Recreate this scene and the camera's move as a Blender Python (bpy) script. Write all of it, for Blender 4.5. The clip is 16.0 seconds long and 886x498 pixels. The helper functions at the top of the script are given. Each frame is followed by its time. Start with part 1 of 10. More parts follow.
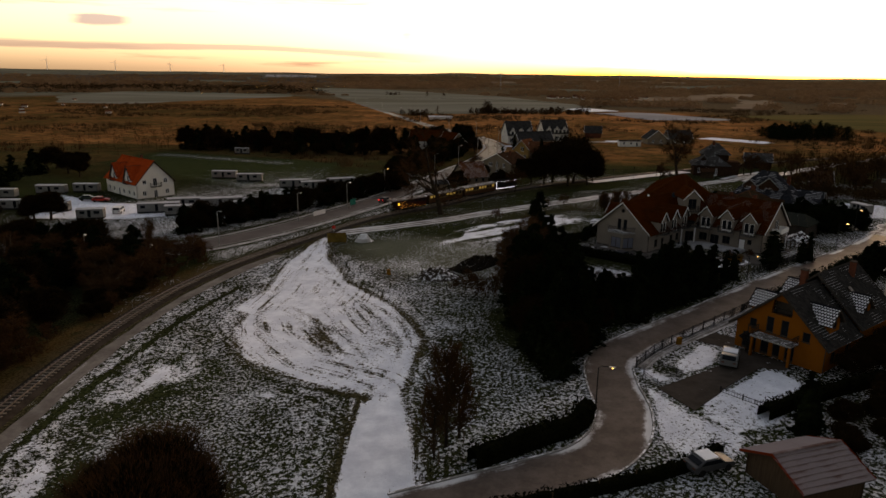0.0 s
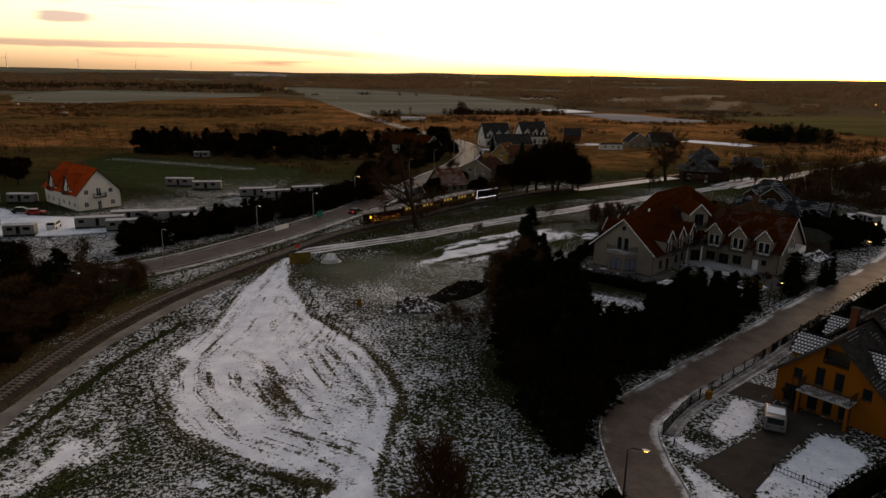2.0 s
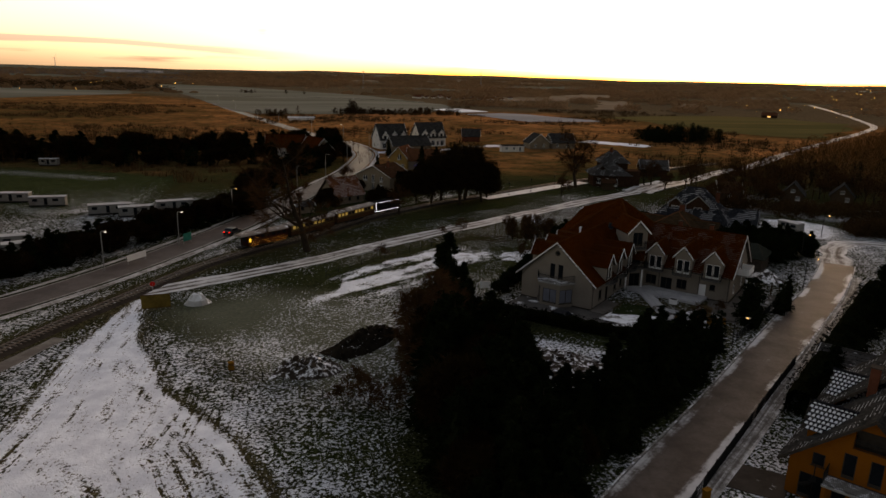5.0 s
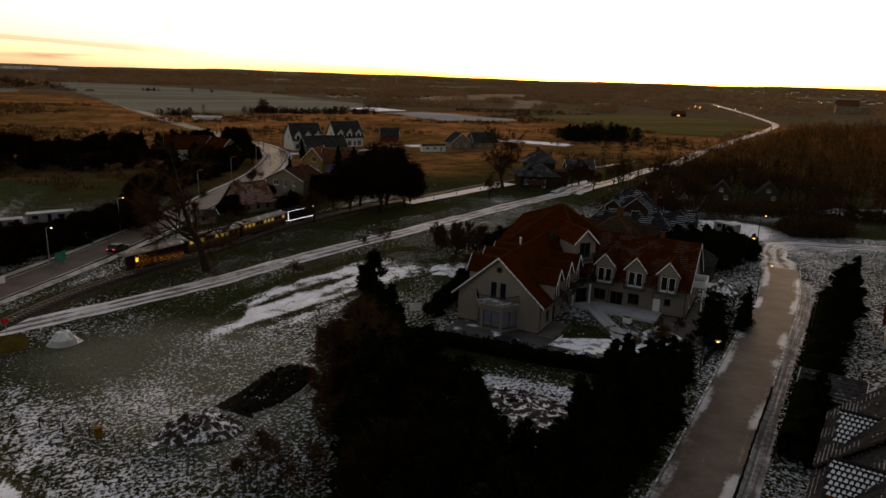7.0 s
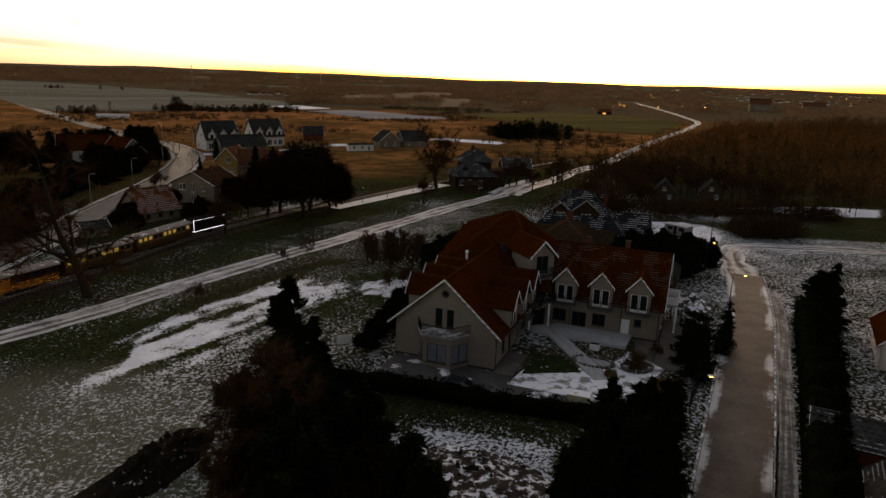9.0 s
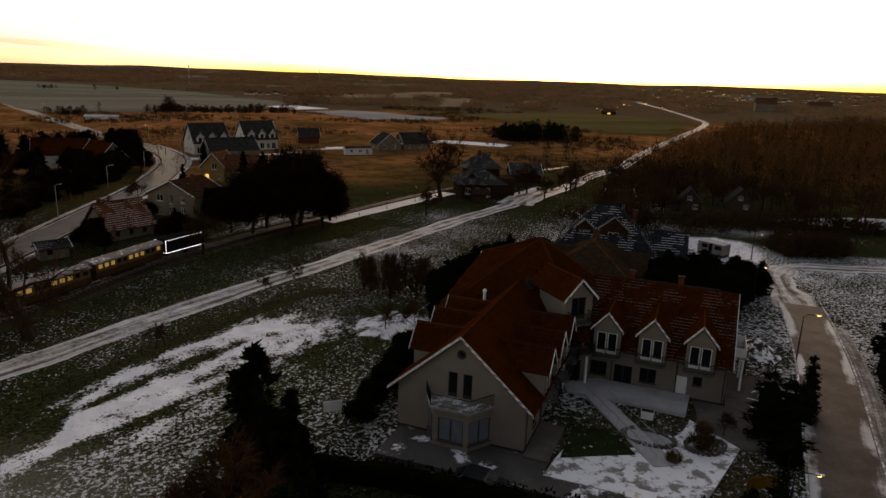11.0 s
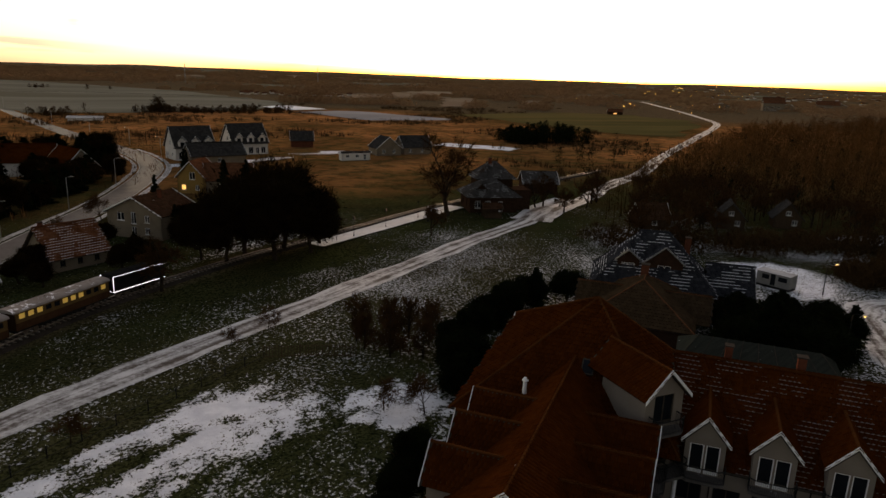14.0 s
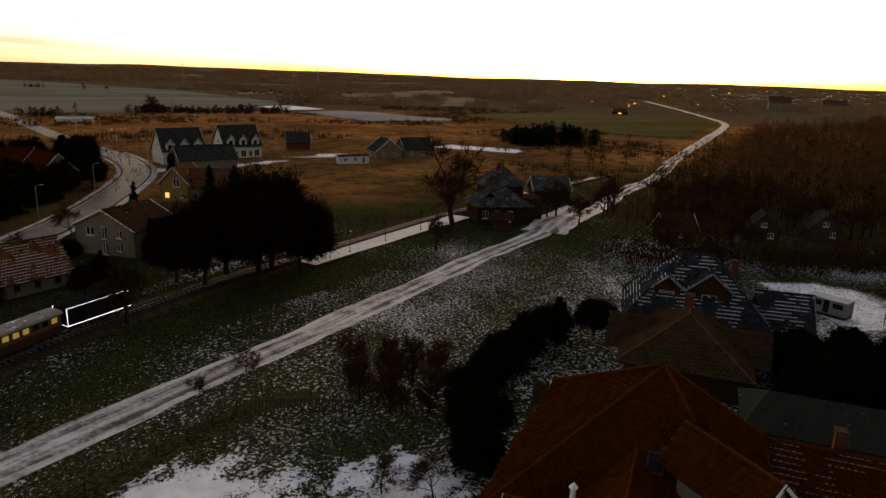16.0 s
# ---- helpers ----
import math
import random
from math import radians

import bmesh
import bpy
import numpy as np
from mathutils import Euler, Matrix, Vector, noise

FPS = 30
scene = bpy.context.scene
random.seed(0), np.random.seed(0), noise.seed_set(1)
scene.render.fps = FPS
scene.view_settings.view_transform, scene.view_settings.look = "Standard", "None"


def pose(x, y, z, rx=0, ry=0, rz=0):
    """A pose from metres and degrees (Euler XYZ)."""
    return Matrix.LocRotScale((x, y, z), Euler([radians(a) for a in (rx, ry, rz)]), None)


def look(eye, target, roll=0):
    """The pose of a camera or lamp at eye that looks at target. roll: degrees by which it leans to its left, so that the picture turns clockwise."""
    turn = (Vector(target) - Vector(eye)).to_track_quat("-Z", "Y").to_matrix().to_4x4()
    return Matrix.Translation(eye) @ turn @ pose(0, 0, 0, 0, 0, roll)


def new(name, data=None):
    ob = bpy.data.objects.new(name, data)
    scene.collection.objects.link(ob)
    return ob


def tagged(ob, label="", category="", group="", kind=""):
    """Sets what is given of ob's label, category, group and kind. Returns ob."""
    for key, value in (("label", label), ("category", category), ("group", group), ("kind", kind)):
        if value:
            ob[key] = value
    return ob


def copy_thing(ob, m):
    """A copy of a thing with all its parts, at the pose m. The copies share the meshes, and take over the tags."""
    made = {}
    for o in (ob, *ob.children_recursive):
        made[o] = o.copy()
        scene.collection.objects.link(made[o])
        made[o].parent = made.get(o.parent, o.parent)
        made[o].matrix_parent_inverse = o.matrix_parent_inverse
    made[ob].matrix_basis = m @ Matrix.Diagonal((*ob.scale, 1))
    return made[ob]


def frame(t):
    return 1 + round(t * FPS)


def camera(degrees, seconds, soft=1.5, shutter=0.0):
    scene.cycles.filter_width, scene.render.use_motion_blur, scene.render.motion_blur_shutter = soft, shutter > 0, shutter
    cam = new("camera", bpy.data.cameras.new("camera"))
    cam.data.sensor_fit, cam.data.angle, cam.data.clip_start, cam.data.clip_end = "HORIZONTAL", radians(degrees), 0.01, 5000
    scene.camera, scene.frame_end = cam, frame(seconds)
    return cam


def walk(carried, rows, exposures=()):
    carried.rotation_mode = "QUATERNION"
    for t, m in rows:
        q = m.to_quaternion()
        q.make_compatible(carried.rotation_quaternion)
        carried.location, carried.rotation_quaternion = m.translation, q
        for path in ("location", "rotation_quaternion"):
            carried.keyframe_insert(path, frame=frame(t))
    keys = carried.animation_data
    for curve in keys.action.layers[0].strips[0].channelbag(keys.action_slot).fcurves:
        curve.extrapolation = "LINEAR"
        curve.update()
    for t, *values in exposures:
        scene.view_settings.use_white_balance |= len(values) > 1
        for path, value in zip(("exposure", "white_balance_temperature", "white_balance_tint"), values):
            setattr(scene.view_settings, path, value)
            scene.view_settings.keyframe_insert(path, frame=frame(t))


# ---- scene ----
cam = camera(66.6, 16.0)
METRES, EYE, TILT, LEAN, TURN = 116.74, 34.0, 0.3, -1.6, 0.0
ROWS = [
    (0.0, 0.0, 0.0, 0.0, -0.25, -14.92, 0.96),
    (0.5, -0.002, 0.0345, -0.0001, -0.59, -14.93, 0.9),
    (1.0, -0.0036, 0.0695, -0.0006, -0.99, -14.93, 0.85),
    (1.5, -0.0055, 0.1044, -0.001, -1.7, -14.95, 0.78),
    (2.0, -0.0071, 0.1387, -0.0014, -2.58, -14.97, 0.69),
    (2.5, -0.0082, 0.1722, -0.002, -3.81, -15.0, 0.58),
    (3.0, -0.0084, 0.2069, -0.0031, -5.33, -15.02, 0.48),
    (3.5, -0.0078, 0.2384, -0.0043, -6.82, -15.05, 0.37),
    (4.0, -0.0064, 0.2694, -0.0053, -8.41, -15.08, 0.26),
    (6.5, 0.0124, 0.4184, -0.0167, -16.78, -15.15, -0.25),
    (7.0, 0.0189, 0.448, -0.0201, -18.65, -15.15, -0.35),
    (7.5, 0.0265, 0.4781, -0.0243, -20.69, -15.16, -0.48),
    (8.0, 0.0353, 0.5079, -0.0287, -22.76, -15.16, -0.57),
    (8.5, 0.0453, 0.5386, -0.0332, -24.69, -15.16, -0.68),
    (9.0, 0.057, 0.5702, -0.0357, -24.77, -15.18, -0.69),
    (11.5, 0.1142, 0.7256, -0.0386, -24.83, -15.25, -0.65),
    (12.0, 0.1249, 0.7541, -0.0392, -24.84, -15.26, -0.66),
    (12.5, 0.1353, 0.7817, -0.04, -24.84, -15.27, -0.65),
    (13.0, 0.1454, 0.8089, -0.0407, -24.85, -15.28, -0.65),
    (13.5, 0.1553, 0.8354, -0.0415, -24.86, -15.29, -0.66),
    (14.0, 0.1651, 0.8615, -0.0423, -24.88, -15.3, -0.62),
    (14.5, 0.1749, 0.8876, -0.0434, -24.87, -15.3, -0.64),
    (15.0, 0.1848, 0.9137, -0.0441, -24.87, -15.32, -0.63),
    (15.5, 0.1946, 0.939, -0.0447, -24.87, -15.33, -0.6),
    (16.0, 0.204, 0.9635, -0.0455, -24.85, -15.35, -0.58),
]
walk(cam, [(t, pose(0, 0, EYE, TILT, LEAN, TURN) @ pose(METRES * x, METRES * y, METRES * z, 90 + pitch, roll, yaw)) for t, x, y, z, yaw, pitch, roll in ROWS],
     exposures=[(0.0, 1.66, 8050, 21), (16.0, 1.64, 8050, 21)])


# ---- world and light: dusk, glow low in the west ----
SUN_AZ = 34.0      # degrees from +y towards +x
SUN_EL = 5.0


def build_world():
    w = bpy.data.worlds.new("dusk_sky")
    scene.world = w
    w.use_nodes = True
    nt = w.node_tree
    nt.nodes.clear()
    out = nt.nodes.new("ShaderNodeOutputWorld")
    bg = nt.nodes.new("ShaderNodeBackground")
    bg.inputs["Strength"].default_value = 0.138
    sky = nt.nodes.new("ShaderNodeTexSky")
    sky.sky_type = "NISHITA"
    sky.sun_disc = False
    sky.sun_elevation = radians(SUN_EL)
    sky.sun_rotation = radians(SUN_AZ)
    sky.air_density, sky.dust_density, sky.ozone_density = 1.0, 2.0, 1.2
    tc = nt.nodes.new("ShaderNodeTexCoord")
    mp = nt.nodes.new("ShaderNodeMapping")
    mp.inputs["Scale"].default_value = (2.2, 2.2, 34.0)
    mp.inputs["Location"].default_value = (0.35, 0.2, 0.4)
    nz = nt.nodes.new("ShaderNodeTexNoise")
    nz.inputs["Scale"].default_value = 1.6
    nz.inputs["Detail"].default_value = 5.0
    nz.inputs["Roughness"].default_value = 0.55
    rp = nt.nodes.new("ShaderNodeValToRGB")
    rp.color_ramp.elements[0].position, rp.color_ramp.elements[1].position = 0.60, 0.74
    rp.color_ramp.elements[0].color = (1, 1, 1, 1)
    rp.color_ramp.elements[1].color = (0.36, 0.33, 0.37, 1)
    mx = nt.nodes.new("ShaderNodeMix")
    mx.data_type, mx.blend_type = "RGBA", "MULTIPLY"
    mx.inputs[0].default_value = 1.0
    nt.links.new(tc.outputs["Generated"], mp.inputs["Vector"])
    nt.links.new(mp.outputs["Vector"], nz.inputs["Vector"])
    nt.links.new(nz.outputs["Fac"], rp.inputs["Fac"])
    # one long streak low over the left of the view
    sep = nt.nodes.new("ShaderNodeSeparateXYZ")
    nt.links.new(tc.outputs["Generated"], sep.inputs[0])

    def calc(op, a, b, clamp=False):
        n = nt.nodes.new("ShaderNodeMath")
        n.operation, n.use_clamp = op, clamp
        for k, v in ((0, a), (1, b)):
            if isinstance(v, float):
                n.inputs[k].default_value = v
            else:
                nt.links.new(v, n.inputs[k])
        return n.outputs[0]

    centre = calc("MINIMUM", 0.0305, calc("SUBTRACT", 0.0195, calc("MULTIPLY", sep.outputs[0], 0.045)))
    wave = calc("MULTIPLY", calc("SUBTRACT", nz.outputs["Fac"], 0.5), 0.012)
    off = calc("ABSOLUTE", calc("ADD", calc("SUBTRACT", sep.outputs[2], centre), wave), 0.0)
    band = calc("MULTIPLY", calc("SUBTRACT", 1.0, calc("MULTIPLY", off, 190.0), True), 2.2, True)
    side = calc("MULTIPLY", calc("SUBTRACT", 0.02, sep.outputs[0]), 9.0, True)
    streak = calc("MULTIPLY", calc("MULTIPLY", band, side, True), 0.8)
    # a small cloud bank higher up in the west
    off = calc("ABSOLUTE", calc("ADD", calc("SUBTRACT", sep.outputs[2], 0.113), calc("MULTIPLY", wave, 3.0)), 0.0)
    bank = calc("SUBTRACT", 1.0, calc("MULTIPLY", off, 75.0), True)
    bank = calc("MULTIPLY", bank, calc("MULTIPLY", calc("SUBTRACT", sep.outputs[0], 0.755), 14.0, True))
    streak = calc("MAXIMUM", streak, calc("MULTIPLY", bank, 1.4, True))
    # a small dark cloud over the turbines, and a fainter puff beside the glow
    for cx, cz, wide_x, wide_z, k in ((-0.430, 0.0600, 0.034, 0.0085, 1.0), (-0.047, 0.0465, 0.010, 0.0060, 0.45)):
        ex = calc("DIVIDE", calc("SUBTRACT", sep.outputs[0], cx), wide_x)
        ez = calc("DIVIDE", calc("ADD", calc("SUBTRACT", sep.outputs[2], cz), calc("MULTIPLY", wave, 3.5)), wide_z)
        spot = calc("SUBTRACT", 1.0, calc("ADD", calc("MULTIPLY", ex, ex), calc("MULTIPLY", ez, ez)), True)
        streak = calc("MAXIMUM", streak, calc("MULTIPLY", spot, 1.5 * k, True))
    mb = nt.nodes.new("ShaderNodeMix")
    mb.data_type = "RGBA"
    mb.inputs[7].default_value = (0.48, 0.45, 0.60, 1)
    nt.links.new(streak, mb.inputs[0])
    nt.links.new(rp.outputs["Color"], mb.inputs[6])
    hs = nt.nodes.new("ShaderNodeHueSaturation")
    hs.inputs["Saturation"].default_value = 0.68
    nt.links.new(sky.outputs["Color"], hs.inputs["Color"])
    # high thin haze carries the glow round to the south-west
    lift = calc("MULTIPLY", calc("SUBTRACT", 0.12, sep.outputs[0]), 1.5, True)
    lift = calc("MULTIPLY", lift, calc("SUBTRACT", 1.0, calc("MULTIPLY", sep.outputs[2], 4.0), True))
    lift = calc("ADD", 1.0, calc("MULTIPLY", lift, 0.75))
    # night comes up from the east
    dusk = calc("ADD", 0.38, calc("MULTIPLY", calc("ADD", calc("MULTIPLY", sep.outputs[1], 0.9), 0.62, True), 0.62))
    lift = calc("MULTIPLY", lift, dusk)
    hz = nt.nodes.new("ShaderNodeVectorMath")
    hz.operation = "SCALE"
    nt.links.new(hs.outputs["Color"], hz.inputs[0])
    nt.links.new(lift, hz.inputs["Scale"])
    nt.links.new(hz.outputs[0], mx.inputs[6])
    nt.links.new(mb.outputs[2], mx.inputs[7])
    # yellow glow close over the horizon, fading upwards
    low = calc("SUBTRACT", 1.0, calc("MULTIPLY", sep.outputs[2], 26.0), True)
    low = calc("MULTIPLY", calc("MULTIPLY", low, low), calc("MULTIPLY", calc("ADD", sep.outputs[0], 0.05), 4.0, True))
    mg = nt.nodes.new("ShaderNodeMix")
    mg.data_type, mg.blend_type = "RGBA", "MULTIPLY"
    mg.inputs[7].default_value = (0.62, 0.46, 0.13, 1)
    nt.links.new(low, mg.inputs[0])
    nt.links.new(mx.outputs[2], mg.inputs[6])
    nt.links.new(mg.outputs[2], bg.inputs["Color"])
    nt.links.new(bg.outputs["Background"], out.inputs["Surface"])


build_world()
sun_data = bpy.data.lights.new("sun", "SUN")
sun_data.energy, sun_data.angle, sun_data.color = 0.25, radians(8.0), (1.0, 0.72, 0.42)
sun = new("sun", sun_data)
sun.matrix_world = look(
    (900 * math.sin(radians(SUN_AZ)), 900 * math.cos(radians(SUN_AZ)), 900 * math.tan(radians(SUN_EL))), (0, 0, 0))


# ---- materials ----
class Tree:
    """Short calls for the nodes of one material."""

    def __init__(self, name):
        self.m = bpy.data.materials.new(name)
        self.m.use_nodes = True
        self.nt = self.m.node_tree
        self.p = self.nt.nodes["Principled BSDF"]
        self.p.inputs["Specular IOR Level"].default_value = 0.0

    def put(self, socket, value):
        if isinstance(value, bpy.types.NodeSocket):
            self.nt.links.new(value, socket)
        elif isinstance(value, tuple):
            socket.default_value = (*value, 1.0) if len(value) == 3 and len(socket.default_value) == 4 else value
        else:
            socket.default_value = value

    def where(self):
        return self.nt.nodes.new("ShaderNodeNewGeometry").outputs["Position"]

    def local(self):
        return self.nt.nodes.new("ShaderNodeTexCoord").outputs["Object"]

    def normal_z(self):
        s = self.nt.nodes.new("ShaderNodeSeparateXYZ")
        self.nt.links.new(self.nt.nodes.new("ShaderNodeNewGeometry").outputs["Normal"], s.inputs[0])
        return s.outputs[2]

    def attr(self, name, channel=None):
        a = self.nt.nodes.new("ShaderNodeAttribute")
        a.attribute_name = name
        if channel is None:
            return a.outputs["Fac"]
        if channel == 3:
            return a.outputs["Alpha"]
        s = self.nt.nodes.new("ShaderNodeSeparateXYZ")
        self.nt.links.new(a.outputs["Color"], s.inputs[0])
        return s.outputs[channel]

    def island(self):
        return self.nt.nodes.new("ShaderNodeNewGeometry").outputs["Random Per Island"]

    def each(self):
        return self.nt.nodes.new("ShaderNodeObjectInfo").outputs["Random"]

    def noise(self, scale, detail=4.0, rough=0.6, vec=None, stretch=None):
        n = self.nt.nodes.new("ShaderNodeTexNoise")
        n.inputs["Scale"].default_value = scale
        n.inputs["Detail"].default_value = detail
        n.inputs["Roughness"].default_value = rough
        v = vec or self.where()
        if stretch:
            mp = self.nt.nodes.new("ShaderNodeMapping")
            mp.inputs["Scale"].default_value = stretch
            self.nt.links.new(v, mp.inputs["Vector"])
            v = mp.outputs["Vector"]
        self.nt.links.new(v, n.inputs["Vector"])
        return n.outputs["Fac"]

    def math(self, op, a, b=0.0, clamp=False):
        n = self.nt.nodes.new("ShaderNodeMath")
        n.operation, n.use_clamp = op, clamp
        self.put(n.inputs[0], a)
        self.put(n.inputs[1], b)
        return n.outputs[0]

    def step(self, v, lo, hi):
        n = self.nt.nodes.new("ShaderNodeMapRange")
        n.interpolation_type = "SMOOTHSTEP"
        self.put(n.inputs[0], v)
        n.inputs[1].default_value, n.inputs[2].default_value = lo, hi
        return n.outputs[0]

    def mix(self, f, a, b):
        n = self.nt.nodes.new("ShaderNodeMix")
        n.data_type = "RGBA"
        self.put(n.inputs[0], f)
        self.put(n.inputs[6], a)
        self.put(n.inputs[7], b)
        return n.outputs[2]

    def bump(self, h, strength=0.4, dist=0.05):
        n = self.nt.nodes.new("ShaderNodeBump")
        n.inputs["Strength"].default_value, n.inputs["Distance"].default_value = strength, dist
        self.put(n.inputs["Height"], h)
        self.nt.links.new(n.outputs[0], self.p.inputs["Normal"])

    def done(self, color, rough=0.8, metal=0.0):
        self.put(self.p.inputs["Base Color"], color)
        self.put(self.p.inputs["Roughness"], rough)
        self.put(self.p.inputs["Metallic"], metal)
        return self.m


SNOW = (0.78, 0.79, 0.84)


def surf(name, a, b, scale=3.0, fine=30.0, rough=0.8, metal=0.0, bump=0.3, snow=0.0, stretch=None, vary=0.0, dist=0.02):
    """A plain surface of two tones with stains, grain, and a dusting of snow on what faces up."""
    t = Tree(name)
    big = t.step(t.noise(scale, 5.0, 0.65, stretch=stretch), 0.3, 0.7)
    small = t.noise(fine, 3.0, 0.6, stretch=stretch)
    f = t.math("ADD", t.math("MULTIPLY", big, 0.65), t.math("MULTIPLY", small, 0.35), True)
    c = t.mix(f, a, b)
    if vary:
        dark = tuple(v * (1 - vary) for v in a)
        c = t.mix(t.math("MULTIPLY", t.each(), vary), c, dark)
    r = rough
    if snow:
        up = t.step(t.normal_z(), 0.35, 0.75)
        patch = t.step(t.noise(scale * 1.7, 6.0, 0.7), 0.72 - snow * 0.5, 0.80 - snow * 0.5)
        k = t.math("MULTIPLY", up, patch, True)
        c = t.mix(k, c, SNOW)
    if bump:
        t.bump(small, bump, dist)
    return t.done(c, r, metal)


def glow(name, color, power):
    t = Tree(name)
    t.put(t.p.inputs["Emission Color"], color)
    t.p.inputs["Emission Strength"].default_value = power
    return t.done(tuple(min(1.0, v * 0.8) for v in color), 0.4)


def ground_material():
    t = Tree("frosted_grassland")
    snow, dry, dirt, frost = (t.attr("cover", 0), t.attr("cover", 1), t.attr("cover", 2), t.attr("frost"))
    big = t.noise(0.05, 5.0, 0.6)
    mid = t.noise(0.45, 5.0, 0.65)
    fine = t.math("ADD", t.math("MULTIPLY", t.noise(2.7, 4.0, 0.66), 0.66), t.math("MULTIPLY", t.noise(6.5, 3.0, 0.65), 0.34))
    grass = t.mix(t.step(mid, 0.35, 0.65), (0.012, 0.0145, 0.0055), (0.026, 0.025, 0.010))
    grass = t.mix(t.step(big, 0.4, 0.62), grass, (0.024, 0.031, 0.0105))
    # straw tones, also brightened to take in the warm haze over the plain
    reed = t.mix(t.step(t.noise(0.03, 6.0, 0.7), 0.32, 0.68), (0.165, 0.068, 0.026), (0.47, 0.192, 0.070))
    sedge = t.mix(t.step(t.noise(1.3, 4.0, 0.65), 0.38, 0.64), (0.022, 0.020, 0.007), (0.085, 0.058, 0.022))
    reed = t.mix(t.math("MULTIPLY", t.step(t.noise(0.16, 6.0, 0.72), 0.46, 0.60), 0.75), reed, sedge)
    reed = t.mix(t.math("MULTIPLY", t.step(t.noise(0.7, 4.0, 0.7), 0.52, 0.66), 0.45), reed, (0.34, 0.20, 0.095))
    c = t.mix(dry, grass, reed)
    soil = t.mix(t.step(mid, 0.3, 0.7), (0.066, 0.047, 0.028), (0.12, 0.088, 0.054))
    c = t.mix(dirt, c, soil)
    c = t.mix(frost, c, t.mix(t.step(t.noise(0.012, 4.0, 0.6, stretch=(1.0, 0.4, 1.0)), 0.35, 0.65), (0.105, 0.115, 0.085), (0.165, 0.172, 0.14)))
    c = t.mix(t.attr("lush"), c, t.mix(t.step(mid, 0.3, 0.7), (0.020, 0.031, 0.011), (0.052, 0.062, 0.024)))
    # shade in the gaps between tufts, painted near-black, and pale blades
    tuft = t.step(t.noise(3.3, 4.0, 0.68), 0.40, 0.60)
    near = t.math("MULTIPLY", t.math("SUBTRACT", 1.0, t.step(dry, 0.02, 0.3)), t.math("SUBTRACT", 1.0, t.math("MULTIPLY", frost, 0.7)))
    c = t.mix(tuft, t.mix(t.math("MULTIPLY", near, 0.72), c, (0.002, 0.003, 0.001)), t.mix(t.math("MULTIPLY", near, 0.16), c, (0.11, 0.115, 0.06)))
    k = t.math("ADD", t.math("MULTIPLY", fine, 0.91), t.math("MULTIPLY", t.noise(1.1, 4.0, 0.6), 0.09))
    # tyre streaks on the trodden lot, drawn out along its sides
    cx = t.nt.nodes.new("ShaderNodeCombineXYZ")
    sp = t.nt.nodes.new("ShaderNodeSeparateXYZ")
    t.nt.links.new(t.where(), sp.inputs[0])
    t.put(cx.inputs[0], t.math("MULTIPLY", t.attr("stream"), 1.5))
    t.put(cx.inputs[1], t.math("MULTIPLY", sp.outputs[1], 0.07))
    lines = t.step(t.noise(1.0, 3.0, 0.7, cx.outputs[0]), 0.47, 0.63)
    lines = t.math("MULTIPLY", t.math("MULTIPLY", lines, t.step(t.noise(0.13, 3.0, 0.6), 0.36, 0.58)), t.attr("trodden"))
    # snow lies first where the tufts are low
    lim = t.math("ADD", t.math("SUBTRACT", 1.0, snow), t.math("MULTIPLY", lines, 0.12))
    k = t.step(t.math("SUBTRACT", k, lim), -0.016, 0.026)
    white = t.mix(t.step(mid, 0.3, 0.75), (0.58, 0.61, 0.69), (0.80, 0.83, 0.90))
    # thin cover lets the turf show through
    white = t.mix(t.step(snow, 0.46, 0.56), t.mix(0.32, white, (0.12, 0.12, 0.115)), white)
    c = t.mix(k, c, white)
    t.bump(t.math("ADD", fine, t.math("MULTIPLY", k, 0.35)), 0.7, 0.16)
    t.p.inputs["Specular IOR Level"].default_value = 0.0
    return t.done(c, 0.95)


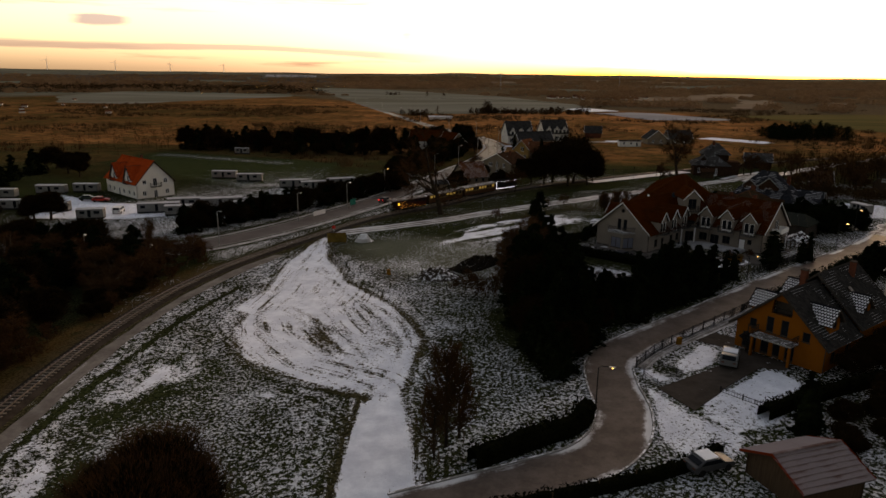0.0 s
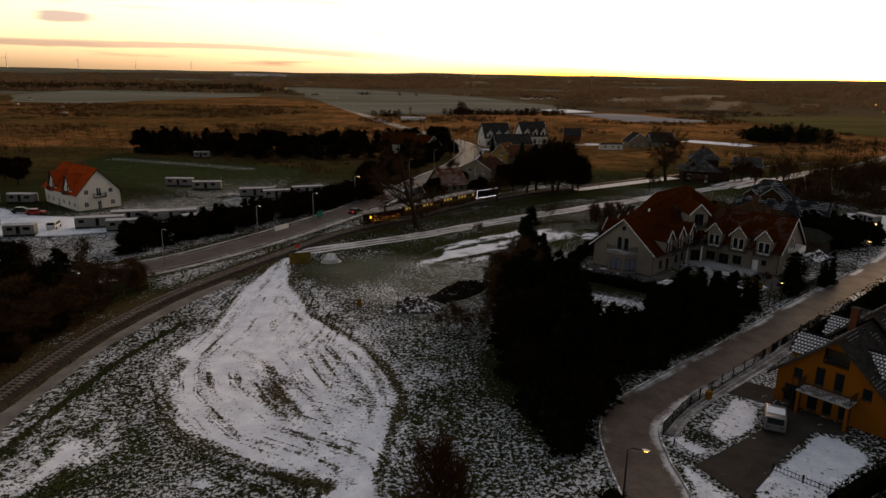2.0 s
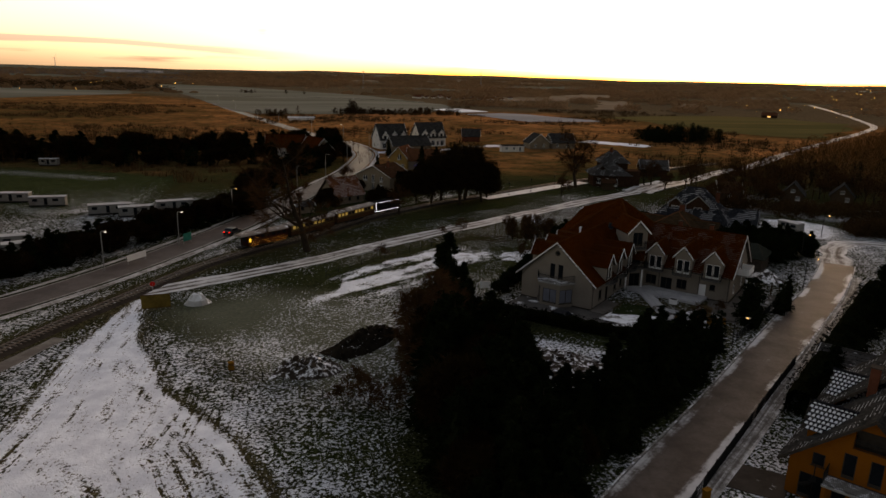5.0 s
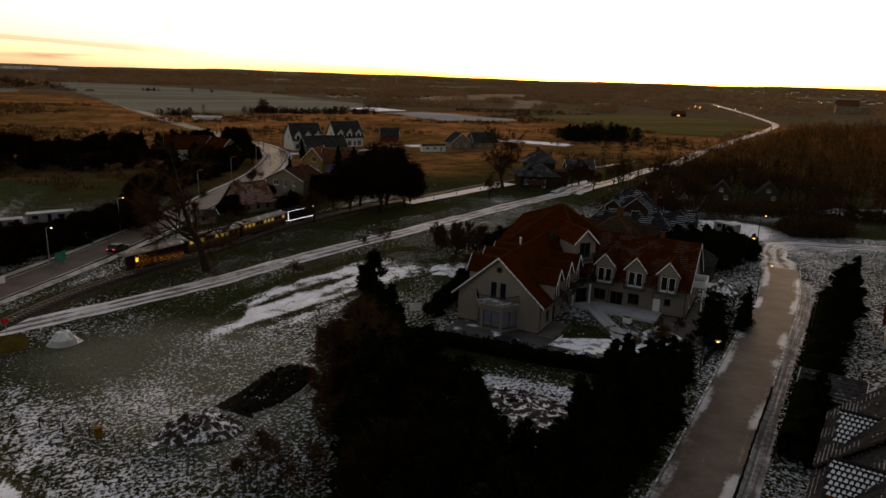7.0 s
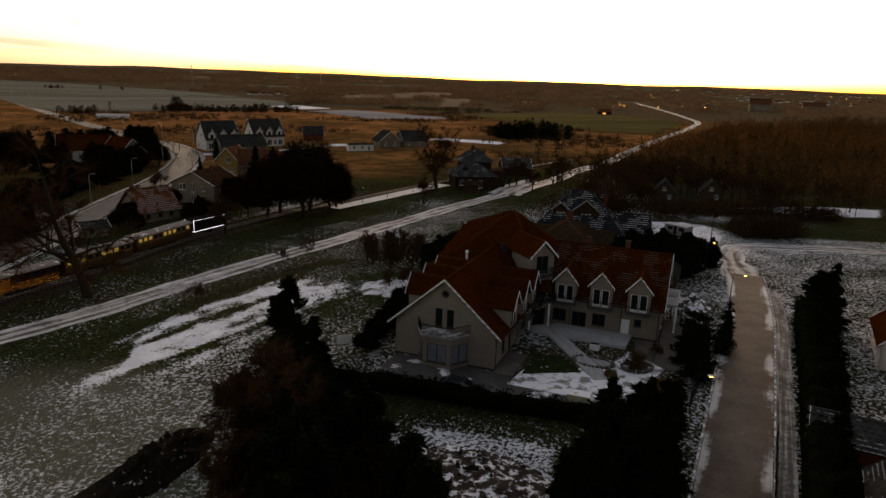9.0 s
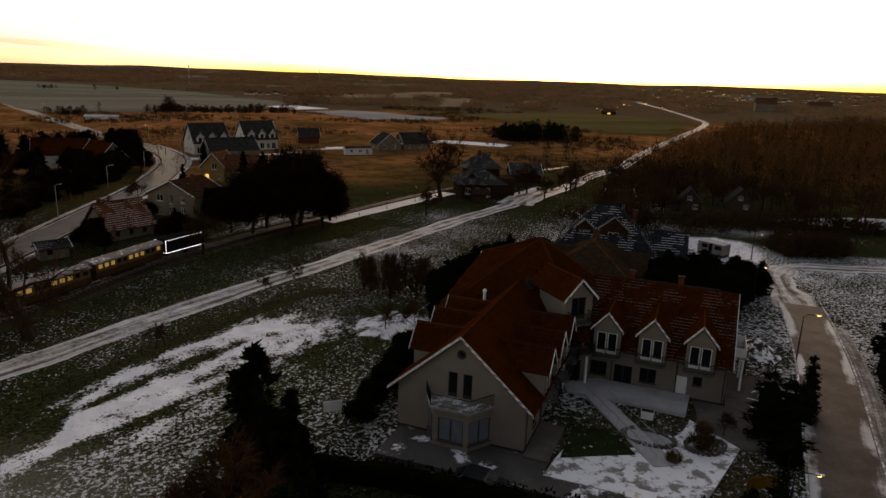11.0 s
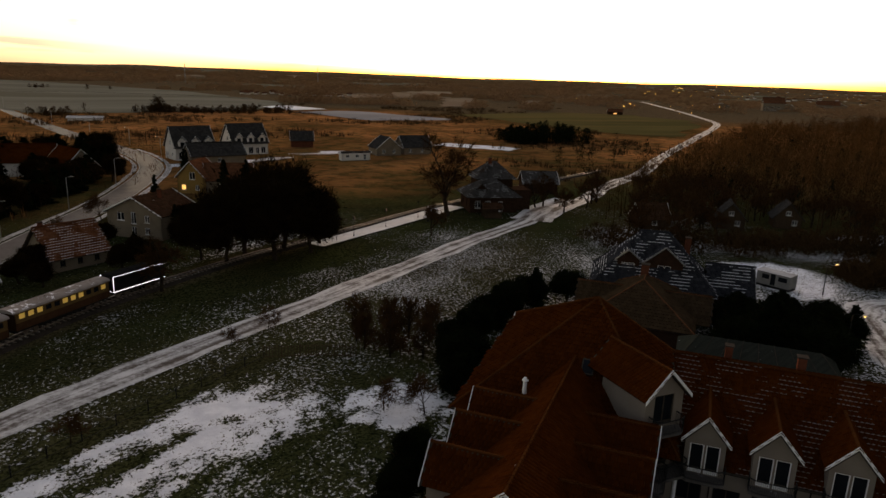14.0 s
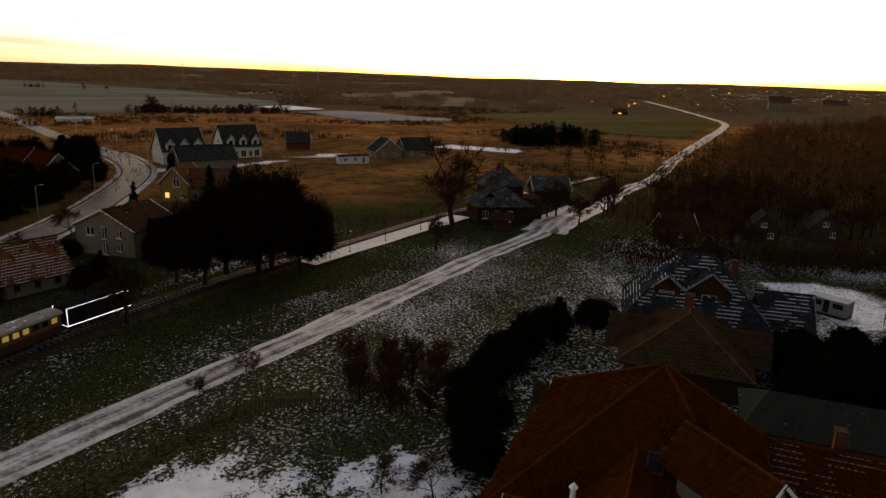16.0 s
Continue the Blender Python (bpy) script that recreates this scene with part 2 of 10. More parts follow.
def strip_material(name, base, base2, snow_edge, snow_mid, rough=0.75, rut=0.0):
    """A lane: across runs from -1 to 1; snow lies along the edges and between the wheel ruts."""
    t = Tree(name)
    ac = t.math("ABSOLUTE", t.attr("across"))
    n1, n2 = t.noise(0.35, 5.0, 0.65), t.noise(2.2, 6.0, 0.7)
    c = t.mix(t.step(n1, 0.32, 0.68), base, base2)
    c = t.mix(t.math("MULTIPLY", t.step(n2, 0.4, 0.7), 0.35), c, tuple(v * 0.6 for v in base))
    edge = t.math("MULTIPLY", t.math("MULTIPLY", t.step(ac, 0.45, 1.0), snow_edge), t.math("ADD", 0.25, t.step(t.noise(0.09, 3.0, 0.5), 0.40, 0.62)))
    wheel = t.math("SUBTRACT", 1.0, t.step(t.math("ABSOLUTE", t.math("SUBTRACT", ac, 0.42)), 0.06, 0.26))
    patchy = t.step(t.noise(0.12, 4.0, 0.6), 0.35, 0.62)
    mid = t.math("SUBTRACT", snow_mid, t.math("MULTIPLY", t.math("MULTIPLY", wheel, rut), patchy))
    amount = t.math("ADD", edge, mid)
    cx = t.nt.nodes.new("ShaderNodeCombineXYZ")
    sp = t.nt.nodes.new("ShaderNodeSeparateXYZ")
    t.nt.links.new(t.where(), sp.inputs[0])
    t.put(cx.inputs[0], t.math("MULTIPLY", t.attr("across"), 3.5))
    t.put(cx.inputs[1], t.math("MULTIPLY", t.math("ADD", sp.outputs[0], sp.outputs[1]), 0.05))
    drawn = t.noise(1.0, 4.0, 0.6, cx.outputs[0])
    k = t.math("ADD", t.math("ADD", t.math("MULTIPLY", n1, 0.2), t.math("MULTIPLY", n2, 0.35)), t.math("MULTIPLY", drawn, 0.45))
    k = t.step(t.math("SUBTRACT", k, t.math("SUBTRACT", 1.0, amount)), -0.09, 0.13)
    c = t.mix(k, c, t.mix(n1, (0.36, 0.36, 0.375), (0.66, 0.67, 0.70)))
    t.bump(n2, 0.4, 0.04)
    t.p.inputs["Specular IOR Level"].default_value = 0.05
    return t.done(c, rough)


def tile_material(name, a, b, snow=0.5, rough=0.6, thick=0.8):
    """Clay or concrete tiles; low is 1 at the lower lip of each tile, where snow stays caught."""
    t = Tree(name)
    c = t.mix(t.island(), a, b)
    c = t.mix(t.math("MULTIPLY", t.step(t.noise(0.5, 5.0, 0.65), 0.45, 0.75), 0.6), c, tuple(v * 0.45 for v in a))
    lip = t.math("MULTIPLY", t.attr("low"), t.step(t.noise(0.45, 4.0, 0.6), 0.66 - 0.3 * snow, 0.78 - 0.3 * snow))
    k = t.step(t.math("ADD", lip, t.math("MULTIPLY", t.noise(7.0, 4.0, 0.6), 0.5)), 0.98, 1.22)
    c = t.mix(t.math("MULTIPLY", k, thick), c, SNOW)
    t.bump(t.noise(14.0, 3.0), 0.25, 0.01)
    return t.done(c, rough)


def strip_roof(name, a, b, dust):
    """Ribbed roofing evenly dusted with thin snow, thickest in the troughs."""
    t = Tree(name)
    c = t.mix(t.noise(0.8, 4.0, 0.6), a, b)
    k = t.step(t.math("ADD", t.attr("low"), t.math("MULTIPLY", t.noise(0.6, 4.0, 0.6), 1.4)), 0.45, 1.15)
    c = t.mix(t.math("MULTIPLY", k, 0.85), c, dust)
    t.bump(t.noise(12.0, 3.0), 0.2, 0.01)
    return t.done(c, 0.8)


def glass_material(name, tint=(0.012, 0.014, 0.018)):
    t = Tree(name)
    t.p.inputs["Specular IOR Level"].default_value = 0.06
    c = t.mix(t.noise(1.2, 3.0), tint, tuple(v * 1.8 for v in tint))
    return t.done(c, 0.06)


GROUND = ground_material()
ASPHALT = strip_material("worn_asphalt", (0.056, 0.044, 0.040), (0.088, 0.071, 0.064), 0.26, 0.16, 0.5)
BRICKROAD = strip_material("damp_paved_street", (0.074, 0.057, 0.049), (0.118, 0.096, 0.084), 0.36, 0.315, 0.7, 0.06)
LANE = strip_material("snowy_track", (0.075, 0.062, 0.055), (0.13, 0.11, 0.10), 0.06, 0.545, 0.85, 0.13)
PATH = strip_material("snowed_platform", (0.2, 0.18, 0.17), (0.3, 0.28, 0.26), 0.1, 0.66, 0.85)
BALLAST = surf("ballast_stone", (0.020, 0.016, 0.013), (0.046, 0.038, 0.032), 0.8, 9.0, 0.95, bump=0.9, dist=0.08)
PAVE = strip_material("patchy_pavement", (0.085, 0.077, 0.072), (0.15, 0.14, 0.13), 0.06, 0.46, 0.9)
ROADLINE = surf("worn_road_line", (0.20, 0.19, 0.18), (0.36, 0.35, 0.34), 0.6, 5.0, 0.9)
ROADSIDE = strip_material("patchy_roadside_path", (0.10, 0.088, 0.080), (0.17, 0.155, 0.145), 0.04, 0.50, 0.9)
GRAVELPATH = strip_material("gravel_service_path", (0.11, 0.095, 0.085), (0.19, 0.17, 0.155), 0.05, 0.36, 0.95)
STEEL = surf("rusty_rail_steel", (0.10, 0.065, 0.045), (0.22, 0.19, 0.17), 2.0, 20.0, 0.4, 0.7)
SLEEPER = surf("old_sleeper_wood", (0.12, 0.098, 0.080), (0.21, 0.185, 0.16), 1.0, 12.0, 0.9, snow=0.3, vary=0.4)
KERB = surf("kerb_concrete", (0.18, 0.17, 0.16), (0.32, 0.31, 0.30), 0.7, 10.0, 0.9, snow=0.45)
RENDER = surf("pale_render", (0.172, 0.144, 0.122), (0.216, 0.183, 0.157), 0.35, 14.0, 0.9, bump=0.15)
WHITE = surf("white_render", (0.52, 0.49, 0.455), (0.64, 0.61, 0.575), 0.3, 12.0, 0.9, bump=0.15)
CREAM = surf("cream_render", (0.140, 0.110, 0.080), (0.20, 0.160, 0.120), 0.4, 12.0, 0.9, bump=0.2)
YELLOW = surf("yellow_render", (0.22, 0.13, 0.045), (0.28, 0.175, 0.06), 0.4, 12.0, 0.9, bump=0.2)
ORANGE = surf("orange_render", (0.155, 0.050, 0.006), (0.20, 0.066, 0.008), 0.35, 14.0, 0.9, bump=0.15)
BRICK = surf("dark_red_brick", (0.075, 0.024, 0.014), (0.12, 0.045, 0.028), 1.2, 16.0, 0.9, bump=0.5)
REDTILE = tile_material("red_clay_tiles", (0.040, 0.0092, 0.0017), (0.058, 0.0145, 0.0028), 0.12, 0.6, 0.3)
SNOWYRED = tile_material("red_tiles_with_caught_snow", (0.040, 0.0092, 0.0017), (0.058, 0.0145, 0.0028), 0.75, 0.6, 0.16)
CAPTILE = tile_material("ridge_tiles", (0.055, 0.018, 0.006), (0.078, 0.027, 0.009), 0.0)
ORANGETILE = tile_material("orange_clay_tiles", (0.30, 0.042, 0.010), (0.39, 0.060, 0.014), 0.1)
BROWNTILE = tile_material("brown_concrete_tiles", (0.036, 0.018, 0.011), (0.058, 0.030, 0.018), 0.25)
GREYTILE = tile_material("graphite_tiles", (0.020, 0.019, 0.018), (0.040, 0.037, 0.035), 0.75, 0.5, 0.4)
DARKROOF = tile_material("plain_dark_tiles", (0.026, 0.0245, 0.024), (0.045, 0.043, 0.042), 0.0, 0.6)
RUSTTILE = tile_material("rust_brown_tiles", (0.085, 0.034, 0.018), (0.13, 0.055, 0.028), 0.15)
OLIVETILE = tile_material("dull_brown_tiles", (0.034, 0.021, 0.012), (0.050, 0.032, 0.018), 0.05)
SLATE = tile_material("dark_slate_tiles", (0.036, 0.034, 0.033), (0.064, 0.061, 0.060), 0.70, 0.5, 0.5)
OLDTILE = tile_material("weathered_barn_tiles", (0.085, 0.030, 0.014), (0.14, 0.058, 0.028), 1.0)
FROSTROOF = tile_material("snow_covered_sheeting", (0.55, 0.54, 0.55), (0.68, 0.67, 0.68), 0.0, 0.8)
TRIM = surf("white_trim_paint", (0.66, 0.66, 0.67), (0.78, 0.78, 0.79), 1.0, 20.0, 0.6, bump=0.1)
DARKTRIM = surf("dark_trim", (0.03, 0.025, 0.022), (0.06, 0.05, 0.042), 2.0, 20.0, 0.6)
IRON = surf("black_iron", (0.012, 0.012, 0.013), (0.03, 0.03, 0.03), 4.0, 30.0, 0.5, 0.5)
GALV = surf("galvanised_steel", (0.25, 0.26, 0.27), (0.38, 0.39, 0.40), 3.0, 30.0, 0.45, 0.7)
WOOD = surf("weathered_wood", (0.035, 0.023, 0.015), (0.07, 0.047, 0.031), 1.0, 18.0, 0.85, bump=0.4, stretch=(6, 6, 0.6))
GLASS = glass_material("dark_window_glass", (0.006, 0.007, 0.009))
LIT = glow("warm_lit_pane", (1.0, 0.50, 0.14), 0.6)
CURTAIN = glass_material("curtained_window_glass", (0.10, 0.105, 0.13))
GRASSBED = surf("dark_garden_turf", (0.010, 0.015, 0.006), (0.028, 0.034, 0.014), 0.9, 7.0, 0.95, bump=0.8, snow=0.24)
PAVING = surf("snowed_paving", (0.32, 0.315, 0.325), (0.46, 0.455, 0.47), 0.5, 6.0, 0.9)
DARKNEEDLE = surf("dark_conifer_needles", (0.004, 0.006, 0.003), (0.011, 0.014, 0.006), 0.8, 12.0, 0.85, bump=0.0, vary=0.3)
BARK = surf("grey_brown_bark", (0.018, 0.013, 0.009), (0.045, 0.033, 0.024), 1.5, 14.0, 0.95, bump=0.7)
TWIG = surf("bare_brown_twigs", (0.030, 0.015, 0.0065), (0.070, 0.034, 0.014), 0.6, 8.0, 0.95, bump=0.0)
WOODTWIG = surf("brown_woodland_twigs", (0.030, 0.0145, 0.0055), (0.150, 0.070, 0.025), 0.04, 3.0, 0.95, bump=0.0)
PALEBARK = surf("pale_birch_bark", (0.075, 0.055, 0.038), (0.17, 0.13, 0.095), 1.2, 9.0, 0.9, bump=0.4)
STATIONBRICK = surf("dark_station_brick", (0.026, 0.014, 0.009), (0.048, 0.026, 0.017), 1.2, 16.0, 0.9, bump=0.5)
# near-black: the shade inside a dense bush, put into the colour
SHADETWIG = surf("shade_dark_inner_twigs", (0.003, 0.0022, 0.0011), (0.009, 0.0055, 0.0024), 0.6, 8.0, 0.9, bump=0.0)
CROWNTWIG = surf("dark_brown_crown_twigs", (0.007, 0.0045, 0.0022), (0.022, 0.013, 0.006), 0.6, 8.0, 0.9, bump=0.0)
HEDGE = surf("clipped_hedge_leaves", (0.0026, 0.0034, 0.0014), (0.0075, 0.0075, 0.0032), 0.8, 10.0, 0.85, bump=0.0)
DARKTWIG = surf("dark_bare_twigs", (0.022, 0.013, 0.006), (0.055, 0.030, 0.013), 0.05, 3.0, 0.95, bump=0.0)
MARSHTWIG = surf("dull_marsh_twigs", (0.045, 0.025, 0.012), (0.10, 0.055, 0.024), 0.05, 3.0, 0.95, bump=0.0)
# far haze is put into both colours: greyed for the west, paled elsewhere
HAZEWOOD_COOL = surf("haze_grey_woods", (0.085, 0.080, 0.082), (0.17, 0.165, 0.172), 0.02, 0.4, 0.95, bump=0.0)
HAZEWOOD = surf("haze_pale_woods", (0.155, 0.090, 0.048), (0.32, 0.190, 0.105), 0.02, 0.4, 0.95, bump=0.0)


# ---- geometry helpers ----
def gz(x, y):
    """Height of the land."""
    x, y = np.asarray(x, float), np.asarray(y, float)
    z = -0.1 + 0.9 * np.tanh((x - 5) / 30) + 1.35 * np.exp(-((x - 48) ** 2 + (y - 128) ** 2) / (2 * 18.0 ** 2))
    r = np.hypot(x, y)
    s = np.clip((r - 1500) / 2900, 0, 1)
    s = s * s * (3 - 2 * s)
    az = np.arctan2(x, y)
    ridge = 29 + 3.0 * np.sin(az * 9.0 + 0.6) + 2.2 * np.sin(az * 23.0 + 1.0) + 1.2 * np.sin(az * 51.0)
    z = z + s * ridge + 2.0 * np.clip((r - 500) / 900, 0, 1) * np.sin(x / 170 + 1.3) * np.sin(y / 230)
    back = np.clip((r - 4450) / 600, 0, 1)
    return z - 40 * back * back


def gh(x, y):
    return float(gz(x, y))


class Geo:
    """A mesh in the making."""

    def __init__(self):
        self.v, self.f, self.low = [], [], None

    def quad(self, a, b, c, d):
        n = len(self.v)
        self.v += [tuple(a), tuple(b), tuple(c), tuple(d)]
        self.f.append((n, n + 1, n + 2, n + 3))
        return self

    def poly(self, pts):
        n = len(self.v)
        self.v += [tuple(p) for p in pts]
        self.f.append(tuple(range(n, n + len(pts))))
        return self

    def box(self, x0, x1, y0, y1, z0, z1, m=None):
        n = len(self.v)
        pts = [(x, y, z) for z in (z0, z1) for y in (y0, y1) for x in (x0, x1)]
        if m is not None:
            pts = [tuple(m @ Vector(p)) for p in pts]
        self.v += pts
        self.f += [tuple(n + i for i in q) for q in ((0, 2, 3, 1), (4, 5, 7, 6), (0, 1, 5, 4), (2, 6, 7, 3), (0, 4, 6, 2), (1, 3, 7, 5))]
        return self

    def prism(self, pts, depth):
        """A polygon pushed along the vector depth."""
        n, k = len(self.v), len(pts)
        d = Vector(depth)
        self.v += [tuple(p) for p in pts] + [tuple(Vector(p) + d) for p in pts]
        self.f.append(tuple(range(n + k - 1, n - 1, -1)))
        self.f.append(tuple(range(n + k, n + 2 * k)))
        self.f += [(n + i, n + (i + 1) % k, n + k + (i + 1) % k, n + k + i) for i in range(k)]
        return self

    def tube(self, pts, radii, sides=6, cap=True):
        pts = [Vector(p) for p in pts]
        if not hasattr(radii, "__len__"):
            radii = [radii] * len(pts)
        n0 = len(self.v)
        for i, p in enumerate(pts):
            d = (pts[min(i + 1, len(pts) - 1)] - pts[max(i - 1, 0)]).normalized()
            a = d.orthogonal().normalized() if abs(d.z) > 0.9 else d.cross(Vector((0, 0, 1))).normalized()
            b = d.cross(a)
            for k in range(sides):
                w = 2 * math.pi * k / sides
                self.v.append(tuple(p + (a * math.cos(w) + b * math.sin(w)) * radii[i]))
        for i in range(len(pts) - 1):
            for k in range(sides):
                q, r = n0 + i * sides, n0 + (i + 1) * sides
                self.f.append((q + k, q + (k + 1) % sides, r + (k + 1) % sides, r + k))
        if cap:
            self.f.append(tuple(n0 + k for k in range(sides - 1, -1, -1)))
            e = n0 + (len(pts) - 1) * sides
            self.f.append(tuple(e + k for k in range(sides)))
        return self

    def lathe(self, profile, sides=16, at=(0, 0, 0)):
        n0 = len(self.v)
        for r, z in profile:
            for k in range(sides):
                w = 2 * math.pi * k / sides
                self.v.append((at[0] + r * math.cos(w), at[1] + r * math.sin(w), at[2] + z))
        for i in range(len(profile) - 1):
            for k in range(sides):
                q, r = n0 + i * sides, n0 + (i + 1) * sides
                self.f.append((q + k, q + (k + 1) % sides, r + (k + 1) % sides, r + k))
        self.f.append(tuple(n0 + k for k in range(sides - 1, -1, -1)))
        e = n0 + (len(profile) - 1) * sides
        self.f.append(tuple(e + k for k in range(sides)))
        return self

    def join(self, other, m=None):
        n = len(self.v)
        self.v += other.v if m is None else [tuple(m @ Vector(p)) for p in other.v]
        self.f += [tuple(n + i for i in q) for q in other.f]
        return self

    def mesh(self, name, mat, smooth=False):
        me = bpy.data.meshes.new(name)
        me.from_pydata(self.v, [], self.f)
        if self.low is None and len(self.v) < 3000:
            bm = bmesh.new()
            bm.from_mesh(me)
            bmesh.ops.remove_doubles(bm, verts=bm.verts, dist=0.0008)
            bm.to_mesh(me)
            bm.free()
        if self.low is not None:
            at = me.attributes.new("low", "FLOAT", "POINT")
            at.data.foreach_set("value", np.asarray(self.low, np.float32))
        me.materials.append(mat)
        if smooth:
            me.shade_smooth()
        me.update()
        return me


def part(name, geo, mat, parent, label="", m=None, smooth=False):
    """One mesh object under a thing or a part."""
    me = geo if isinstance(geo, bpy.types.Mesh) else geo.mesh(name, mat, smooth)
    ob = new(name, me)
    ob.parent = parent
    if m is not None:
        ob.matrix_basis = m
    if label:
        ob["label"] = label
    return ob


def thing(name, x, y, turn=0.0, label="", category="", group="", z=None, kind=""):
    """An Empty at the base of a thing, on the land."""
    ob = new(name)
    ob.empty_display_size = 0.3
    ob.matrix_basis = pose(x, y, gh(x, y) if z is None else z, 0, 0, turn)
    return tagged(ob, label, category, group, kind)


def curve_through(pts, step=1.5):
    """Points at even steps along a smooth curve through pts."""
    p = [Vector((*q, 0.0)) if len(q) == 2 else Vector(q) for q in pts]
    p = [2 * p[0] - p[1]] + p + [2 * p[-1] - p[-2]]
    out = []
    for i in range(1, len(p) - 2):
        n = max(2, int((p[i + 1] - p[i]).length / step))
        for k in range(n):
            s = k / n
            out.append(0.5 * ((2 * p[i]) + (p[i + 1] - p[i - 1]) * s + (2 * p[i - 1] - 5 * p[i] + 4 * p[i + 1] - p[i + 2]) * s * s
                              + (3 * p[i] - p[i - 1] - 3 * p[i + 1] + p[i + 2]) * s ** 3))
    out.append(p[-2])
    return out


def sideways(c, i):
    d = c[min(i + 1, len(c) - 1)] - c[max(i - 1, 0)]
    d.z = 0
    d.normalize()
    return Vector((d.y, -d.x, 0))


def strip(name, pts, width, lift, mat, label, category="road", step=2.0, cols=9, rag=0.0, crown=0.0):
    """A lane laid on the land."""
    c = curve_through(pts, step)
    rnd = random.Random(name)
    v, f, ac = [], [], []
    wl = wr = 0.0
    for i, p in enumerate(c):
        s = sideways(c, i)
        w = width if not hasattr(width, "__len__") else width[0] + (width[1] - width[0]) * i / (len(c) - 1)
        wl = 0.7 * wl + rnd.uniform(-rag, rag) * 0.5
        wr = 0.7 * wr + rnd.uniform(-rag, rag) * 0.5
        for k in range(cols):
            a = -1 + 2 * k / (cols - 1)
            q = p + s * (a * w / 2 + (wl if a < 0 else wr) * abs(a))
            v.append((q.x, q.y, gh(q.x, q.y) + lift + crown * (1 - a * a)))
            ac.append(a)
    for i in range(len(c) - 1):
        for k in range(cols - 1):
            a = i * cols + k
            f.append((a, a + 1, a + cols + 1, a + cols))
    me = bpy.data.meshes.new(name)
    me.from_pydata(v, [], f)
    at = me.attributes.new("across", "FLOAT", "POINT")
    at.data.foreach_set("value", np.asarray(ac, np.float32))
    me.materials.append(mat)
    me.shade_smooth()
    ob = new(name, me)
    return tagged(ob, label, category, "", "structure")


# ---- the land ----
LOT = [(-26.3, 143), (-29, 123), (-29, 106), (-31.8, 96.3), (-28.8, 94), (-29, 87.5), (-24.8, 77.8), (-16.6, 71.5), (-8.6, 67.4), (-9.2, 58.6),
       (-8.8, 40), (0.4, 40), (-1.6, 56.4), (-3.4, 68), (-1.0, 84), (-6.0, 98), (-14.6, 110), (-20.6, 126), (-22.5, 143)]
PATCH_A = [(3.0, 136), (10, 139), (20.4, 145), (33, 153.2), (31.5, 158.5), (24, 161.5), (13, 156), (5, 147)]
PATCH_B = [(32.8, 152.4), (38.5, 145.4), (46, 151), (42.5, 159), (36.5, 158)]
PATCH_C = [(-34.9, 62.6), (-35.8, 68.3), (-36.6, 77.3), (-34.1, 80.5), (-29.6, 76), (-30.2, 69.6), (-32.2, 64.6)]
PATCH_D = [(-38.6, 46), (-39, 55.8), (-36.8, 58.4), (-32.4, 56), (-31.5, 50), (-33, 45)]
PATCH_E = [(-20.6, 68.2), (-19.0, 70.0), (-16.7, 68.1), (-18.2, 66.2)]
VERGE = [(22.9, 73), (24.6, 68.4), (27, 62.8), (31, 58), (28, 53.5), (22, 53.6), (20.6, 58), (22, 64), (22.4, 70)]
YARD = [(27, 128.5), (38, 119.5), (46, 108), (53, 112), (58, 119), (54, 122), (45, 112), (38, 122)]
CLEAR = [(18.5, 102.8), (21.3, 107.9), (22.5, 115.5), (28.7, 116.5), (34.6, 112.0), (39.4, 107.6), (30.6, 97.4), (22.2, 99.1)]
GARDEN = [(28, 66.5), (33, 69.5), (41, 70.5), (35, 60), (28.5, 57.5), (26.5, 62.5)]
LAWN = [(28.7, 75.8), (34.4, 82.0), (35.9, 78.4), (33.4, 74.3), (28.8, 71.3), (27.9, 72.9)]
LAWN_2 = [(31.6, 67.7), (38.4, 73.4), (40.7, 72.1), (41.2, 68.7), (39.0, 66.9), (34.7, 64.5)]
LAWN_3 = [(22.9, 73.3), (24.6, 74.6), (27.8, 70.9), (24.6, 68.7)]
FIELD_L = [(-122, 300), (-58, 275), (-38, 266), (-42, 214), (-60, 208), (-90, 230), (-130, 262)]
ICE_1 = [(-300, 1560), (-227, 1274), (-125, 915), (-88, 764), (-55, 650), (-38, 594), (15, 584), (60, 596), (100, 606), (121, 648), (145, 694), (156, 770), (146, 830), (110, 1000), (98, 1067), (46, 1165), (-29, 1330), (-130, 1470)]
ICE_2 = [(134, 604), (146, 578), (153, 546), (163, 518), (218, 521), (231, 538), (206, 584), (195, 615), (174, 626)]
ICE_3 = [(140, 372), (152, 382), (178, 356), (166, 346)]
ICE_4 = [(-327, 720), (-212, 985), (-226, 1073), (-420, 1090), (-500, 1097), (-489, 885), (-400, 725)]
ICE_5 = [(122, 668), (136, 624), (169, 641), (152, 694), (140, 690)]
FIELD_R = [(256, 585), (268, 524), (270, 432), (300, 398), (360, 440), (424, 496), (452, 540), (446, 618), (399, 640), (300, 612)]
SNOWHEAP_R = [(103, 160), (104, 172), (110, 184), (120, 180), (124, 172), (118, 163), (112, 158)]
GLADE_R = [(143, 190), (150, 185), (157, 174), (174, 168), (187, 176), (173, 184), (156, 189)]
SNOWFIELD_R = [(98, 176), (112, 186), (136, 160), (190, 130), (190, 100), (112, 138), (104, 152)]


